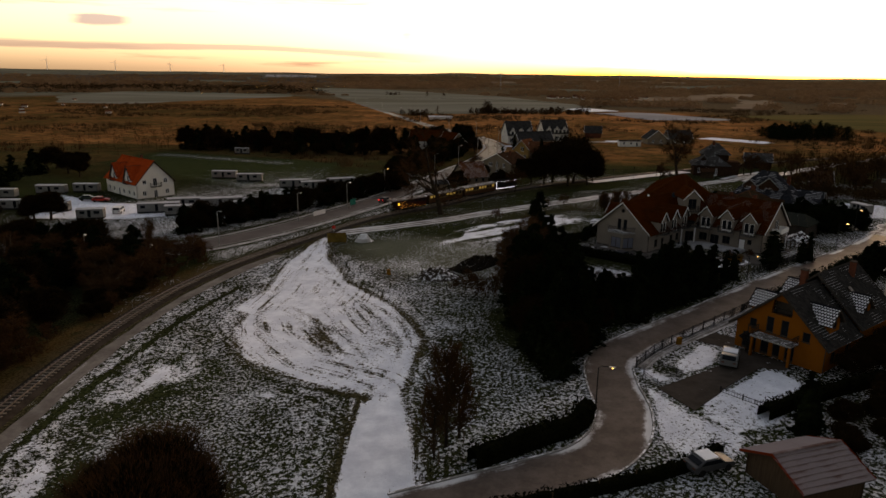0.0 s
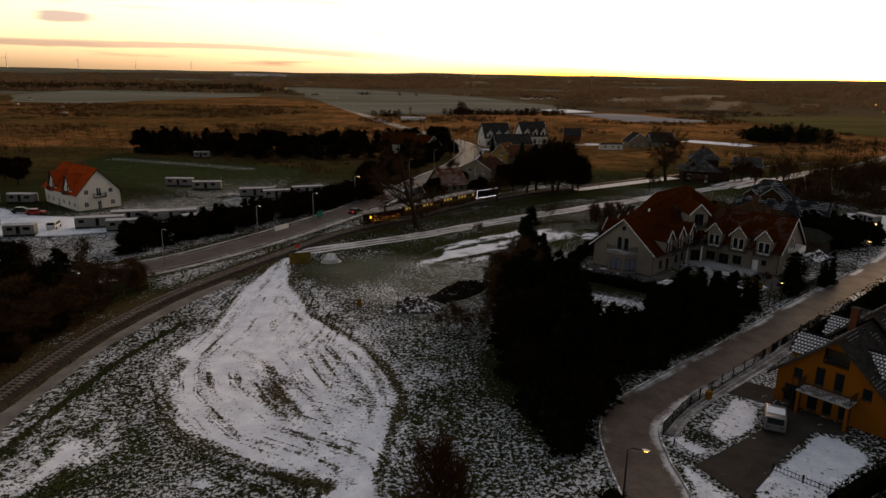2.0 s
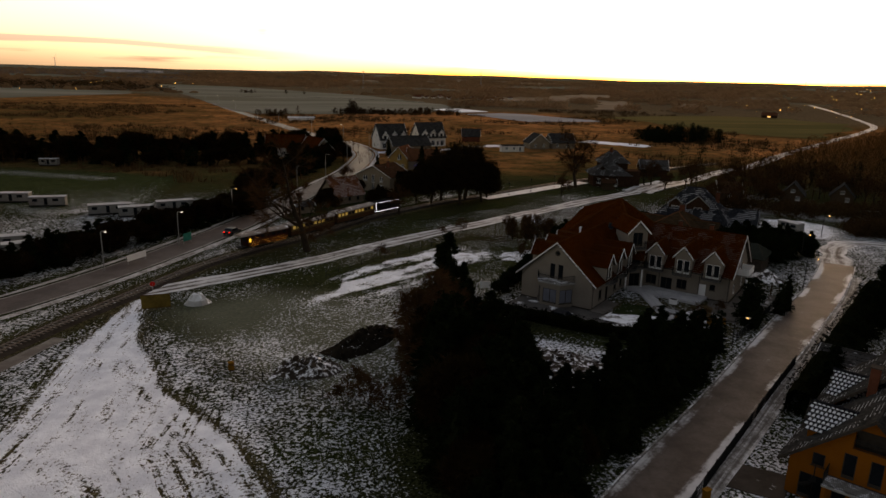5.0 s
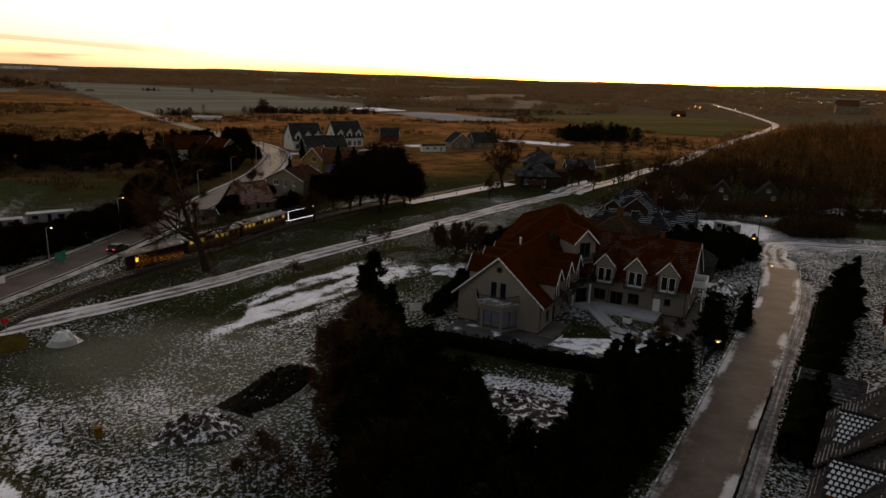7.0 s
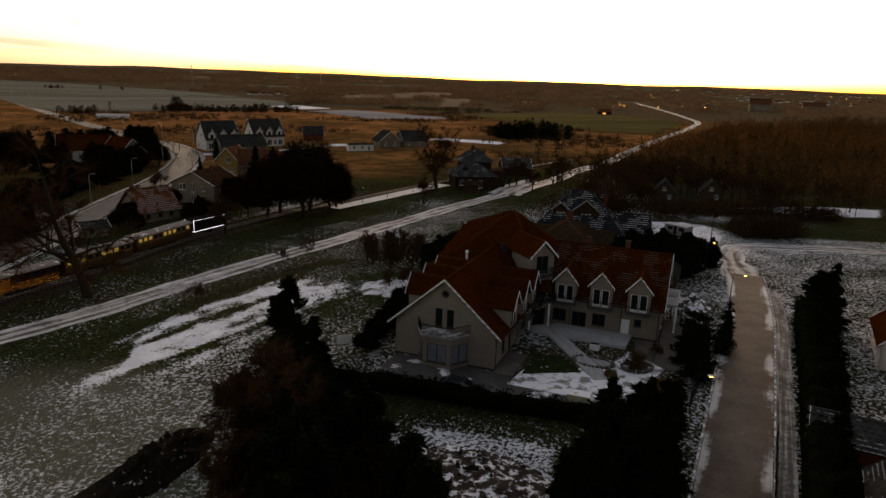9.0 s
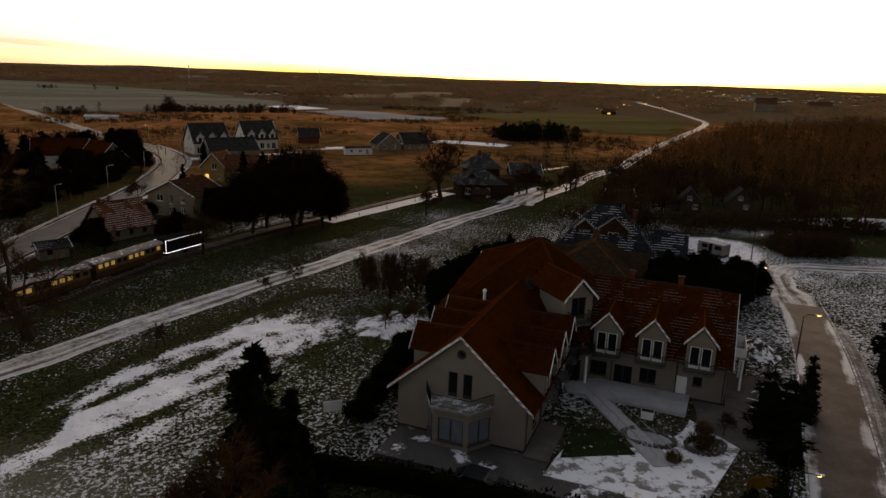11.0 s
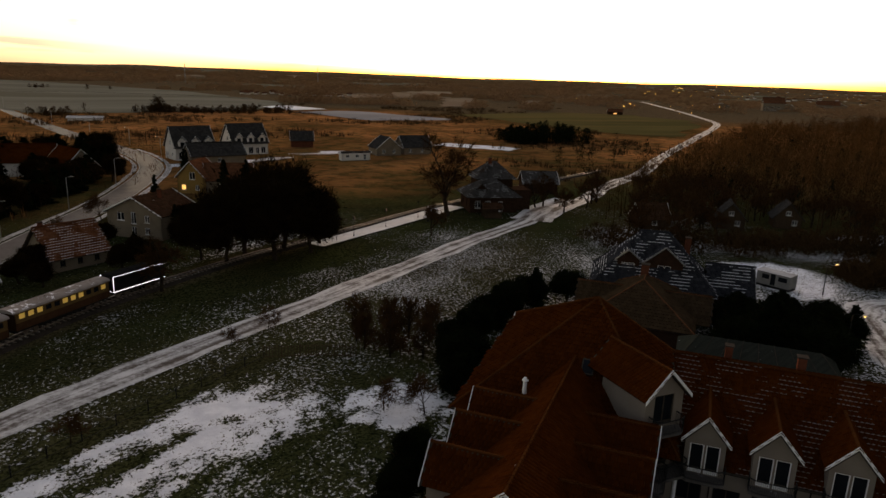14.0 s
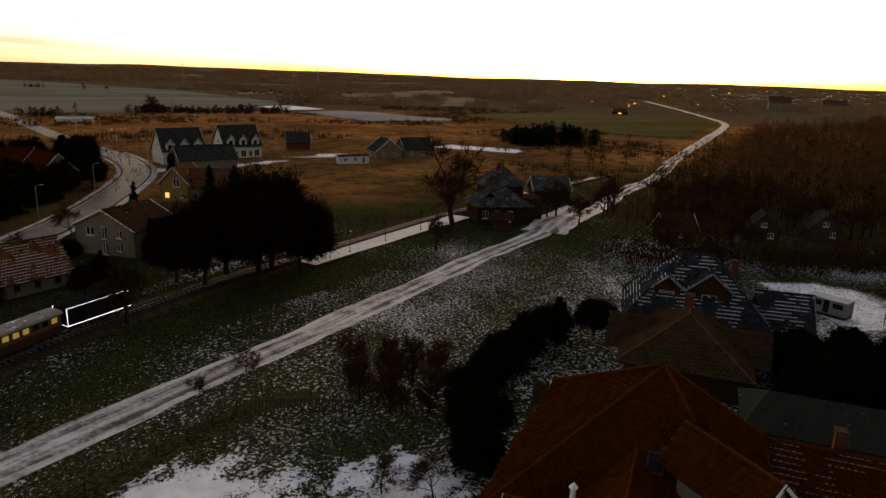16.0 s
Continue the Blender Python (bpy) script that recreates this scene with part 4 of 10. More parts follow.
for off, w in ((-4.6, 1.1), (4.9, 1.5)):
    strip("roadside_path", beside(ROAD[1:13], off), w, 0.08, ROADSIDE, "snow-covered footpath along the main road", "path", 3.0, 5, 0.3)
strip("street", STREET, 5.4, 0.06, BRICKROAD, "damp reddish paved street with snow at the kerbs", "street", 1.5, 9)
strip("station_yard", STATION_YARD, 9.0, 0.085, LANE, "snowy open yard beside the station", "yard", 2.0, 9, 0.8)
strip("platform", [(48, 213.5), (60, 221), (75, 231), (88, 239)], 4.6, 0.22, PATH, "low railway platform covered in snow", "platform", 2.0, 7, 0.2)


strip("snow_track", [(95.5, 140.4), (100.5, 147), (107, 154), (115, 157), (123, 153), (133, 147), (152, 136)], (5.4, 3.4), 0.03, LANE, "packed snow track beyond the street's end", "track", 1.5, 9, 1.4)
for off in (-3.25, 3.25):
    strip("road_edge_line", beside(ROAD[1:14], off), 0.22, 0.085, ROADLINE, "worn pale edge line of the main road", "road marking", 3.0, 3)


def kerbs():
    c = curve_through(STREET, 1.2)
    for name, off in (("kerb", -2.85), ("kerb", 2.85)):
        g = Geo()
        for i in range(len(c) - 1):
            p, q = c[i] + sideways(c, i) * off, c[i + 1] + sideways(c, i + 1) * off
            s, e = sideways(c, i) * 0.09, sideways(c, i + 1) * 0.09
            zp, zq = gh(p.x, p.y), gh(q.x, q.y)
            a, b, d, f = p - s, q - e, q + e, p + s
            pts = [(a.x, a.y, zp + 0.17), (f.x, f.y, zp + 0.17), (d.x, d.y, zq + 0.17), (b.x, b.y, zq + 0.17)]
            g.prism(pts, (0, 0, -0.22))
        tagged(new(name, g.mesh(name, KERB)), "grey concrete kerb dusted with snow", "kerb", "", "structure")


kerbs()


def railway():
    track = thing("railway_track", -45, 70, 0, "narrow railway track with wooden sleepers on stone ballast", "railway track", kind="structure", z=0.0)
    track.matrix_basis = pose(0, 0, 0)
    c = curve_through(RAIL, 1.0)
    lift = 0.34
    g = Geo()
    for i in range(0, len(c) - 1):
        for sgn in (0,):
            p, q = c[i], c[i + 1]
            s, e = sideways(c, i), sideways(c, i + 1)
            zp, zq = gh(p.x, p.y), gh(q.x, q.y)
            for o1, h1, o2, h2 in ((-1.8, 0.02, -1.15, lift - 0.06), (-1.15, lift - 0.06, 1.15, lift - 0.06), (1.15, lift - 0.06, 1.8, 0.02)):
                a, b, d, f = p + s * o1, p + s * o2, q + e * o2, q + e * o1
                g.quad((a.x, a.y, zp + h1), (b.x, b.y, zp + h2), (d.x, d.y, zq + h2), (f.x, f.y, zq + h1))
    part("ballast", g, BALLAST, track)
    for off in (-0.53, 0.53):
        g = Geo()
        for i in range(len(c) - 1):
            p, q = c[i] + sideways(c, i) * off, c[i + 1] + sideways(c, i + 1) * off
            s, e = sideways(c, i) * 0.04, sideways(c, i + 1) * 0.04
            zp, zq = gh(p.x, p.y) + lift + 0.16, gh(q.x, q.y) + lift + 0.16
            a, b, d, f = p - s, p + s, q + e, q - e
            g.prism([(a.x, a.y, zp), (b.x, b.y, zp), (d.x, d.y, zq), (f.x, f.y, zq)], (0, 0, -0.15))
        part("rail", g, STEEL, track)
    fine = curve_through(RAIL, 0.72)
    me = Geo().box(-1.0, 1.0, -0.12, 0.12, -0.12, 0.05).mesh("sleeper", SLEEPER)
    rest = Geo()
    count = 0
    for i in range(0, len(fine)):
        p, s = fine[i], sideways(fine, i)
        m = pose(p.x, p.y, gh(p.x, p.y) + lift - 0.04, 0, 0, math.degrees(math.atan2(s.y, s.x)))
        if 48 < p.y and count < 290:
            part("sleeper", me, SLEEPER, track, m=m)
            count += 1
        else:
            rest.box(-1.0, 1.0, -0.12, 0.12, -0.12, 0.05, m)
    ob = part("sleepers_beyond", rest, SLEEPER, track, "weathered sleepers further along")
    ob["kind"] = "stuff"


railway()


# ---- building kit: local x along the front, y to the back, z up ----
UP = Vector((0, 0, 1))
MESHES = {}
BALCONY = surf("grey_balcony_slab", (0.07, 0.064, 0.06), (0.12, 0.11, 0.105), 1.0, 10.0, 0.9, snow=0.2)


def clip_convex(poly, outline):
    """The part of a polygon inside a convex outline (anticlockwise)."""
    out = list(poly)
    for i in range(len(outline)):
        (ax, ay), (bx, by) = outline[i], outline[(i + 1) % len(outline)]
        src, out = out, []
        for j in range(len(src)):
            p, q = src[j], src[(j + 1) % len(src)]
            dp = (bx - ax) * (p[1] - ay) - (by - ay) * (p[0] - ax)
            dq = (bx - ax) * (q[1] - ay) - (by - ay) * (q[0] - ax)
            if dp >= 0:
                out.append(p)
            if dp * dq < 0:
                t = dp / (dp - dq)
                out.append((p[0] + (q[0] - p[0]) * t, p[1] + (q[1] - p[1]) * t))
        if len(out) < 3:
            return []
    return out


def wall_panel(g, p0, r, n, outline, holes=(), thick=0.3):
    """A wall with openings cut through it. outline and holes are in metres along r and up."""
    p0, r, n = Vector(p0), Vector(r).normalized(), Vector(n).normalized()
    s = sorted({o[0] for o in outline} | {h[0] for h in holes} | {h[1] for h in holes})
    z = sorted({o[1] for o in outline} | {h[2] for h in holes} | {h[3] for h in holes})
    for i in range(len(s) - 1):
        for j in range(len(z) - 1):
            cs, cz = (s[i] + s[i + 1]) / 2, (z[j] + z[j + 1]) / 2
            if any(h[0] < cs < h[1] and h[2] < cz < h[3] for h in holes):
                continue
            c = clip_convex([(s[i], z[j]), (s[i + 1], z[j]), (s[i + 1], z[j + 1]), (s[i], z[j + 1])], outline)
            if len(c) > 2:
                g.prism([p0 + r * a + UP * b for a, b in c], -n * thick)


def frame_matrix(p0, r, n, s, z):
    r, n = Vector(r).normalized(), Vector(n).normalized()
    m = Matrix((r, -n, UP)).transposed().to_4x4()
    m.translation = Vector(p0) + r * s + UP * z
    return m


def window_meshes(w, h, bars, frame_mat, door):
    key = (round(w, 2), round(h, 2), bars, frame_mat.name, door)
    if key not in MESHES:
        f, t = Geo(), 0.07
        n = bars + 1
        wide = (w - 2 * t - bars * 0.09) / n
        lights = [(t + i * (wide + 0.09), t + i * (wide + 0.09) + wide, 0.28 if door else t, h - t) for i in range(n)]
        wall_panel(f, (-w / 2, 0.06, 0), (1, 0, 0), (0, -1, 0), [(0, 0), (w, 0), (w, h), (0, h)], lights, 0.1)
        pane = Geo().box(-w / 2 + t, w / 2 - t, 0.105, 0.125, t, h - t)
        sill = Geo().box(-w / 2 - 0.08, w / 2 + 0.08, -0.1, 0.06, -0.06, -0.005)
        MESHES[key] = (f.mesh("window", frame_mat), pane.mesh("pane", GLASS), sill.mesh("sill", frame_mat))
    return MESHES[key]


def add_window(house, p0, r, n, hole, bars=1, frame_mat=None, door=False, lit=False, glass=None):
    """A framed window (or glazed door) in an opening of the wall."""
    s0, s1, z0, z1 = hole
    a, b, c = window_meshes(s1 - s0, z1 - z0, bars, frame_mat or TRIM, door)
    win = part("glazed_door" if door else "window", a, None, house, m=frame_matrix(p0, r, n, (s0 + s1) / 2, z0))
    if lit or glass:
        w, h = s1 - s0, z1 - z0
        part("pane", Geo().box(-w / 2 + 0.07, w / 2 - 0.07, 0.105, 0.125, 0.07, h - 0.07), LIT if lit else glass, win, "warmly lit pane" if lit else "pane with pale curtain behind")
    else:
        part("pane", b, None, win)
    if not door:
        part("sill", c, None, win)
    return win


def point_in(poly, x, y):
    k = False
    for i in range(len(poly)):
        (x1, y1), (x2, y2) = poly[i], poly[i - 1]
        if (y1 > y) != (y2 > y) and x < (x2 - x1) * (y - y1) / (y2 - y1) + x1:
            k = not k
    return k


class Roof:
    """Sloping faces: a slab beneath, real tiles on top."""

    def __init__(self, tile=(0.30, 0.34), thick=0.16, rim=0.85):
        self.rim = rim
        self.slabs, self.tiles, self.edge, self.caps = [], Geo(), [], []
        self.tiles.low = []
        self.tile, self.thick = tile, thick
        self.rnd = random.Random(7)

    def face(self, pts):
        """A face, its eave first, seen from above anticlockwise."""
        p = [Vector(q) for q in pts]
        n = Vector((0, 0, 0))
        for i in range(1, len(p) - 1):
            n += (p[i] - p[0]).cross(p[i + 1] - p[0])
        n.normalize()
        if n.z < 0:
            n = -n
        e = UP.cross(n).normalized()
        d = n.cross(e).normalized()
        p0 = min(p, key=lambda q: q.z)
        self.slabs.append(Geo().prism([q - n * self.thick for q in p], n * (self.thick - 0.02)))
        flat = [((q - p0).dot(e), (q - p0).dot(d)) for q in p]
        tw, tl = self.tile
        x0, x1 = min(f[0] for f in flat), max(f[0] for f in flat)
        y1 = max(f[1] for f in flat)
        g = self.tiles
        for j in range(int(y1 / tl) + 1):
            yc = j * tl
            shift = 0.5 * tw * (j % 2)
            for i in range(int((x1 - x0) / tw) + 2):
                xc = x0 + i * tw + shift
                if not point_in(flat, xc, yc + tl * 0.35):
                    continue
                lift = self.rnd.uniform(0.0, 0.012)
                k = len(g.v)
                for yy, hh in ((yc + tl * 1.05, 0.0), (yc, 0.045 + lift)):
                    for xx, wv in ((-0.48, 0.0), (-0.05, 0.045), (0.30, 0.02), (0.48, 0.0)):
                        g.v.append(tuple(p0 + e * (xc + xx * tw) + d * yy + n * (hh + wv)))
                        g.low.append((1.0 if abs(xx) < 0.4 else self.rim) if yy == yc else 0.0)
                for xx in (-0.48, 0.48):
                    g.v.append(tuple(p0 + e * (xc + xx * tw) + d * yc - n * 0.01))
                    g.low.append(0.6)
                for q in range(3):
                    g.f.append((k + q + 4, k + q + 5, k + q + 1, k + q))
                g.f.append((k + 8, k + 9, k + 7, k + 6, k + 5, k + 4))

    def ridge(self, a, b, r=0.10):
        a, b = Vector(a), Vector(b)
        n = max(2, int((b - a).length / 0.4))
        pts, rad = [], []
        for i in range(n):
            pts += [a.lerp(b, i / n) + UP * 0.02, a.lerp(b, (i + 0.96) / n) + UP * 0.02]
            rad += [r * 1.15, r * 0.9]
        self.caps.append(Geo().tube(pts, rad, 6))

    def barge(self, a, b, out, deep=0.10, wide=0.05):
        """A board along a gable's slope."""
        a, b, o = Vector(a), Vector(b), Vector(out).normalized()
        self.edge.append(Geo().prism([a + UP * 0.13, b + UP * 0.13, b - UP * deep, a - UP * deep], o * wide))

    def finish(self, house, tile_mat, edge_mat, caps_mat=None, name="roof"):
        roof = part(name, self.slabs[0], DARKTRIM, house, "")
        for g in self.slabs[1:]:
            part("roof_slope", g, DARKTRIM, roof)
        ob = part("roof_tiles", self.tiles, tile_mat, roof)
        ob["kind"] = "stuff"
        for g in self.edge:
            part("barge_board", g, edge_mat, roof)
        for g in self.caps:
            g.low = [0.0] * len(g.v)
            part("ridge_cap", g, caps_mat or tile_mat, roof)
        return roof


def gable_roof(roof, x0, x1, y0, y1, z_wall, z_ridge, over=0.6, along_y=True, over_end=0.45, edges=(True, True), x_ridge=None):
    """A ridge roof over a rectangle. z_wall is the height over the wall's line."""
    if along_y:
        xm = (x0 + x1) / 2 if x_ridge is None else x_ridge
        ze = z_wall - over * (z_ridge - z_wall) / ((x1 - x0) / 2)
        a, b = y0 - over_end * edges[0], y1 + over_end * edges[1]
        L, R = x0 - over, x1 + over
        roof.face([(R, a, ze), (R, b, ze), (xm, b, z_ridge), (xm, a, z_ridge)])
        roof.face([(L, b, ze), (L, a, ze), (xm, a, z_ridge), (xm, b, z_ridge)])
        roof.ridge((xm, a, z_ridge), (xm, b, z_ridge))
        for k, y, o in ((0, a, -1), (1, b, 1)):
            if edges[k]:
                roof.barge((L, y, ze), (xm, y, z_ridge), (0, o, 0))
                roof.barge((xm, y, z_ridge), (R, y, ze), (0, o, 0))
    else:
        ym = (y0 + y1) / 2
        ze = z_wall - over * (z_ridge - z_wall) / ((y1 - y0) / 2)
        a, b = x0 - over_end * edges[0], x1 + over_end * edges[1]
        F, B = y0 - over, y1 + over
        roof.face([(a, F, ze), (b, F, ze), (b, ym, z_ridge), (a, ym, z_ridge)])
        roof.face([(b, B, ze), (a, B, ze), (a, ym, z_ridge), (b, ym, z_ridge)])
        roof.ridge((a, ym, z_ridge), (b, ym, z_ridge))
        for k, x, o in ((0, a, -1), (1, b, 1)):
            if edges[k]:
                roof.barge((x, F, ze), (x, ym, z_ridge), (o, 0, 0))
                roof.barge((x, ym, z_ridge), (x, B, ze), (o, 0, 0))


def hip_roof(roof, x0, x1, y0, y1, z_eave, z_ridge, over=0.5):
    x0, x1, y0, y1 = x0 - over, x1 + over, y0 - over, y1 + over
    w, l = x1 - x0, y1 - y0
    k = min(w, l) / 2
    if l >= w:
        a, b = ((x0 + x1) / 2, y0 + k, z_ridge), ((x0 + x1) / 2, y1 - k, z_ridge)
        roof.face([(x0, y0, z_eave), (x1, y0, z_eave), a])
        roof.face([(x1, y0, z_eave), (x1, y1, z_eave), b, a])
        roof.face([(x1, y1, z_eave), (x0, y1, z_eave), b])
        roof.face([(x0, y1, z_eave), (x0, y0, z_eave), a, b])
    else:
        a, b = (x0 + k, (y0 + y1) / 2, z_ridge), (x1 - k, (y0 + y1) / 2, z_ridge)
        roof.face([(x0, y0, z_eave), (x1, y0, z_eave), b, a])
        roof.face([(x1, y0, z_eave), (x1, y1, z_eave), b])
        roof.face([(x1, y1, z_eave), (x0, y1, z_eave), a, b])
        roof.face([(x0, y1, z_eave), (x0, y0, z_eave), a])
    roof.ridge(a, b)
    for c, e in (((x0, y0), a), ((x1, y1), b), ((x1, y0), a if l >= w else b), ((x0, y1), b if l >= w else a)):
        roof.ridge((*c, z_eave), e)


def railing(house, pts, z, h=0.95, gap=0.12, mat=None, label="black iron railing"):
    """A railing of thin bars along pts at height z."""
    g = Geo()
    for (x0, y0), (x1, y1) in zip(pts, pts[1:]):
        d = math.hypot(x1 - x0, y1 - y0)
        n = max(2, round(d / gap))
        for i in range(n + 1):
            x, y = x0 + (x1 - x0) * i / n, y0 + (y1 - y0) * i / n
            g.box(x - 0.011, x + 0.011, y - 0.011, y + 0.011, z, z + h)
        g.tube([(x0, y0, z + h), (x1, y1, z + h)], 0.04, 5)
        g.tube([(x0, y0, z + 0.1), (x1, y1, z + 0.1)], 0.018, 4)
    return part("railing", g, mat or IRON, house, label)


def chimney(house, x, y, z0, z1, w=0.55, mat=None):
    g = Geo().box(x - w / 2, x + w / 2, y - w / 2, y + w / 2, z0, z1)
    c = part("chimney", g, mat or BRICK, house)
    part("chimney_cap", Geo().box(x - w / 2 - 0.08, x + w / 2 + 0.08, y - w / 2 - 0.08, y + w / 2 + 0.08, z1, z1 + 0.1), DARKTRIM, c)


def plain_house(name, x, y, turn, w, l, z_wall, z_ridge, wall_mat, tile_mat, label, group="", front=(), right=(), left=(), along_y=True,
                over=0.5, tile=(0.4, 0.45), edge_mat=None, hip=False, chim=(), frame_mat=None, category="house", z=None):
    """A house with a ridge or hip roof. front, right, left: openings (s0, s1, z0, z1, bars, door, lit)."""
    h = thing(name, x, y, turn, label, category, group, z=z)
    g = Geo()
    low = -0.6
    gab = [(0, low), (w, low), (w, z_wall), (w / 2, z_ridge - 0.15), (0, z_wall)]
    gab_l = [(0, low), (l, low), (l, z_wall), (l / 2, z_ridge - 0.15), (0, z_wall)]
    box_w, box_l = [(0, low), (w, low), (w, z_wall), (0, z_wall)], [(0, low), (l, low), (l, z_wall), (0, z_wall)]
    fo = box_w if hip or not along_y else gab
    so = box_l if hip or along_y else gab_l
    t = 0.3
    sides = (((-w / 2, 0, 0), (1, 0, 0), (0, -1, 0), fo, front), ((w / 2, 0, 0), (0, 1, 0), (1, 0, 0), so, right),
             ((-w / 2, l, 0), (0, -1, 0), (-1, 0, 0), so, left), ((w / 2, l, 0), (-1, 0, 0), (0, 1, 0), fo, ()))
    for p0, r, n, o, holes in sides:
        wall_panel(g, p0, r, n, o, [q[:4] for q in holes], t)
    part("wall", g, wall_mat, h)
    for p0, r, n, o, holes in sides:
        for q in holes:
            q = tuple(q) + (1, False, False)[len(q) - 4:]
            add_window(h, p0, r, n, q[:4], q[4], frame_mat, q[5], q[6])
    roof = Roof(tile)
    if hip:
        hip_roof(roof, -w / 2, w / 2, 0, l, z_wall, z_ridge, over)
    else:
        gable_roof(roof, -w / 2, w / 2, 0, l, z_wall, z_ridge, over, along_y)
    roof.finish(h, tile_mat, edge_mat or TRIM)
    for cx, cy, cz in chim:
        chimney(h, cx, cy, cz - 2.2, cz)
    return h


def dormer(house, roof, wall, m, w, depth, z0, z_wall, z_ridge, door=(0.8, 2.0), n_open=2, frame_mat=None, over=0.3, drop=1.2):
    """A gabled dormer. m puts its front's foot (x along, y back, z up) on the house. The wall goes into the Geo wall."""
    r, n = m.to_3x3() @ Vector((1, 0, 0)), m.to_3x3() @ Vector((0, -1, 0))
    p0 = m @ Vector((-w / 2, 0, 0))
    dw, dh = door
    gap = 0.12
    span = n_open * dw + (n_open - 1) * gap
    holes = []
    for i in range(n_open):
        s = w / 2 - span / 2 + i * (dw + gap)
        holes.append((s, s + dw, z0, z0 + dh))
    wall_panel(wall, p0, r, n, [(0, z0 - drop), (w, z0 - drop), (w, z_wall), (w / 2, z_ridge - 0.1), (0, z_wall)], holes, 0.22)
    for sx in (-1, 1):
        a = m @ Vector((sx * w / 2, 0.22, 0))
        wall_panel(wall, a, m.to_3x3() @ Vector((0, 1, 0)), m.to_3x3() @ Vector((sx, 0, 0)), [(0, z0 - 0.6), (depth, z0 - 0.6), (depth, z_wall), (0, z_wall)], (), 0.18)
    for q in holes:
        add_window(house, p0, r, n, q, 0, frame_mat, True)
    k = (z_ridge - z_wall) / (w / 2)
    e, ze = w / 2 + over, z_wall - over * k
    T = [m @ Vector(v) for v in ((e, -0.35, ze), (e, depth, ze), (0, depth, z_ridge), (0, -0.35, z_ridge), (-e, -0.35, ze), (-e, depth, ze))]
    roof.face([T[0], T[1], T[2], T[3]])
    roof.face([T[5], T[4], T[3], T[2]])
    roof.ridge(T[3], T[2], 0.1)
    roof.barge(T[4], T[3], n, 0.1)
    roof.barge(T[3], T[0], n, 0.1)


def balcony(house, m, w, depth, z, mat=None, rail=True):
    """A slab with a railing on three sides; m as for dormer()."""
    g = Geo()
    pts = [m @ Vector(p) for p in ((-w / 2, 0, z), (-w / 2, -depth * 0.75, z), (-w / 2 + 0.4, -depth, z), (w / 2 - 0.4, -depth, z), (w / 2, -depth * 0.75, z), (w / 2, 0, z))]
    g.prism(pts, (0, 0, -0.18))
    b = part("balcony", g, mat or BALCONY, house)
    if rail:
        railing(b, [(p.x, p.y) for p in pts], z)


def at(x, y, turn):
    return pose(x, y, 0, 0, 0, turn)


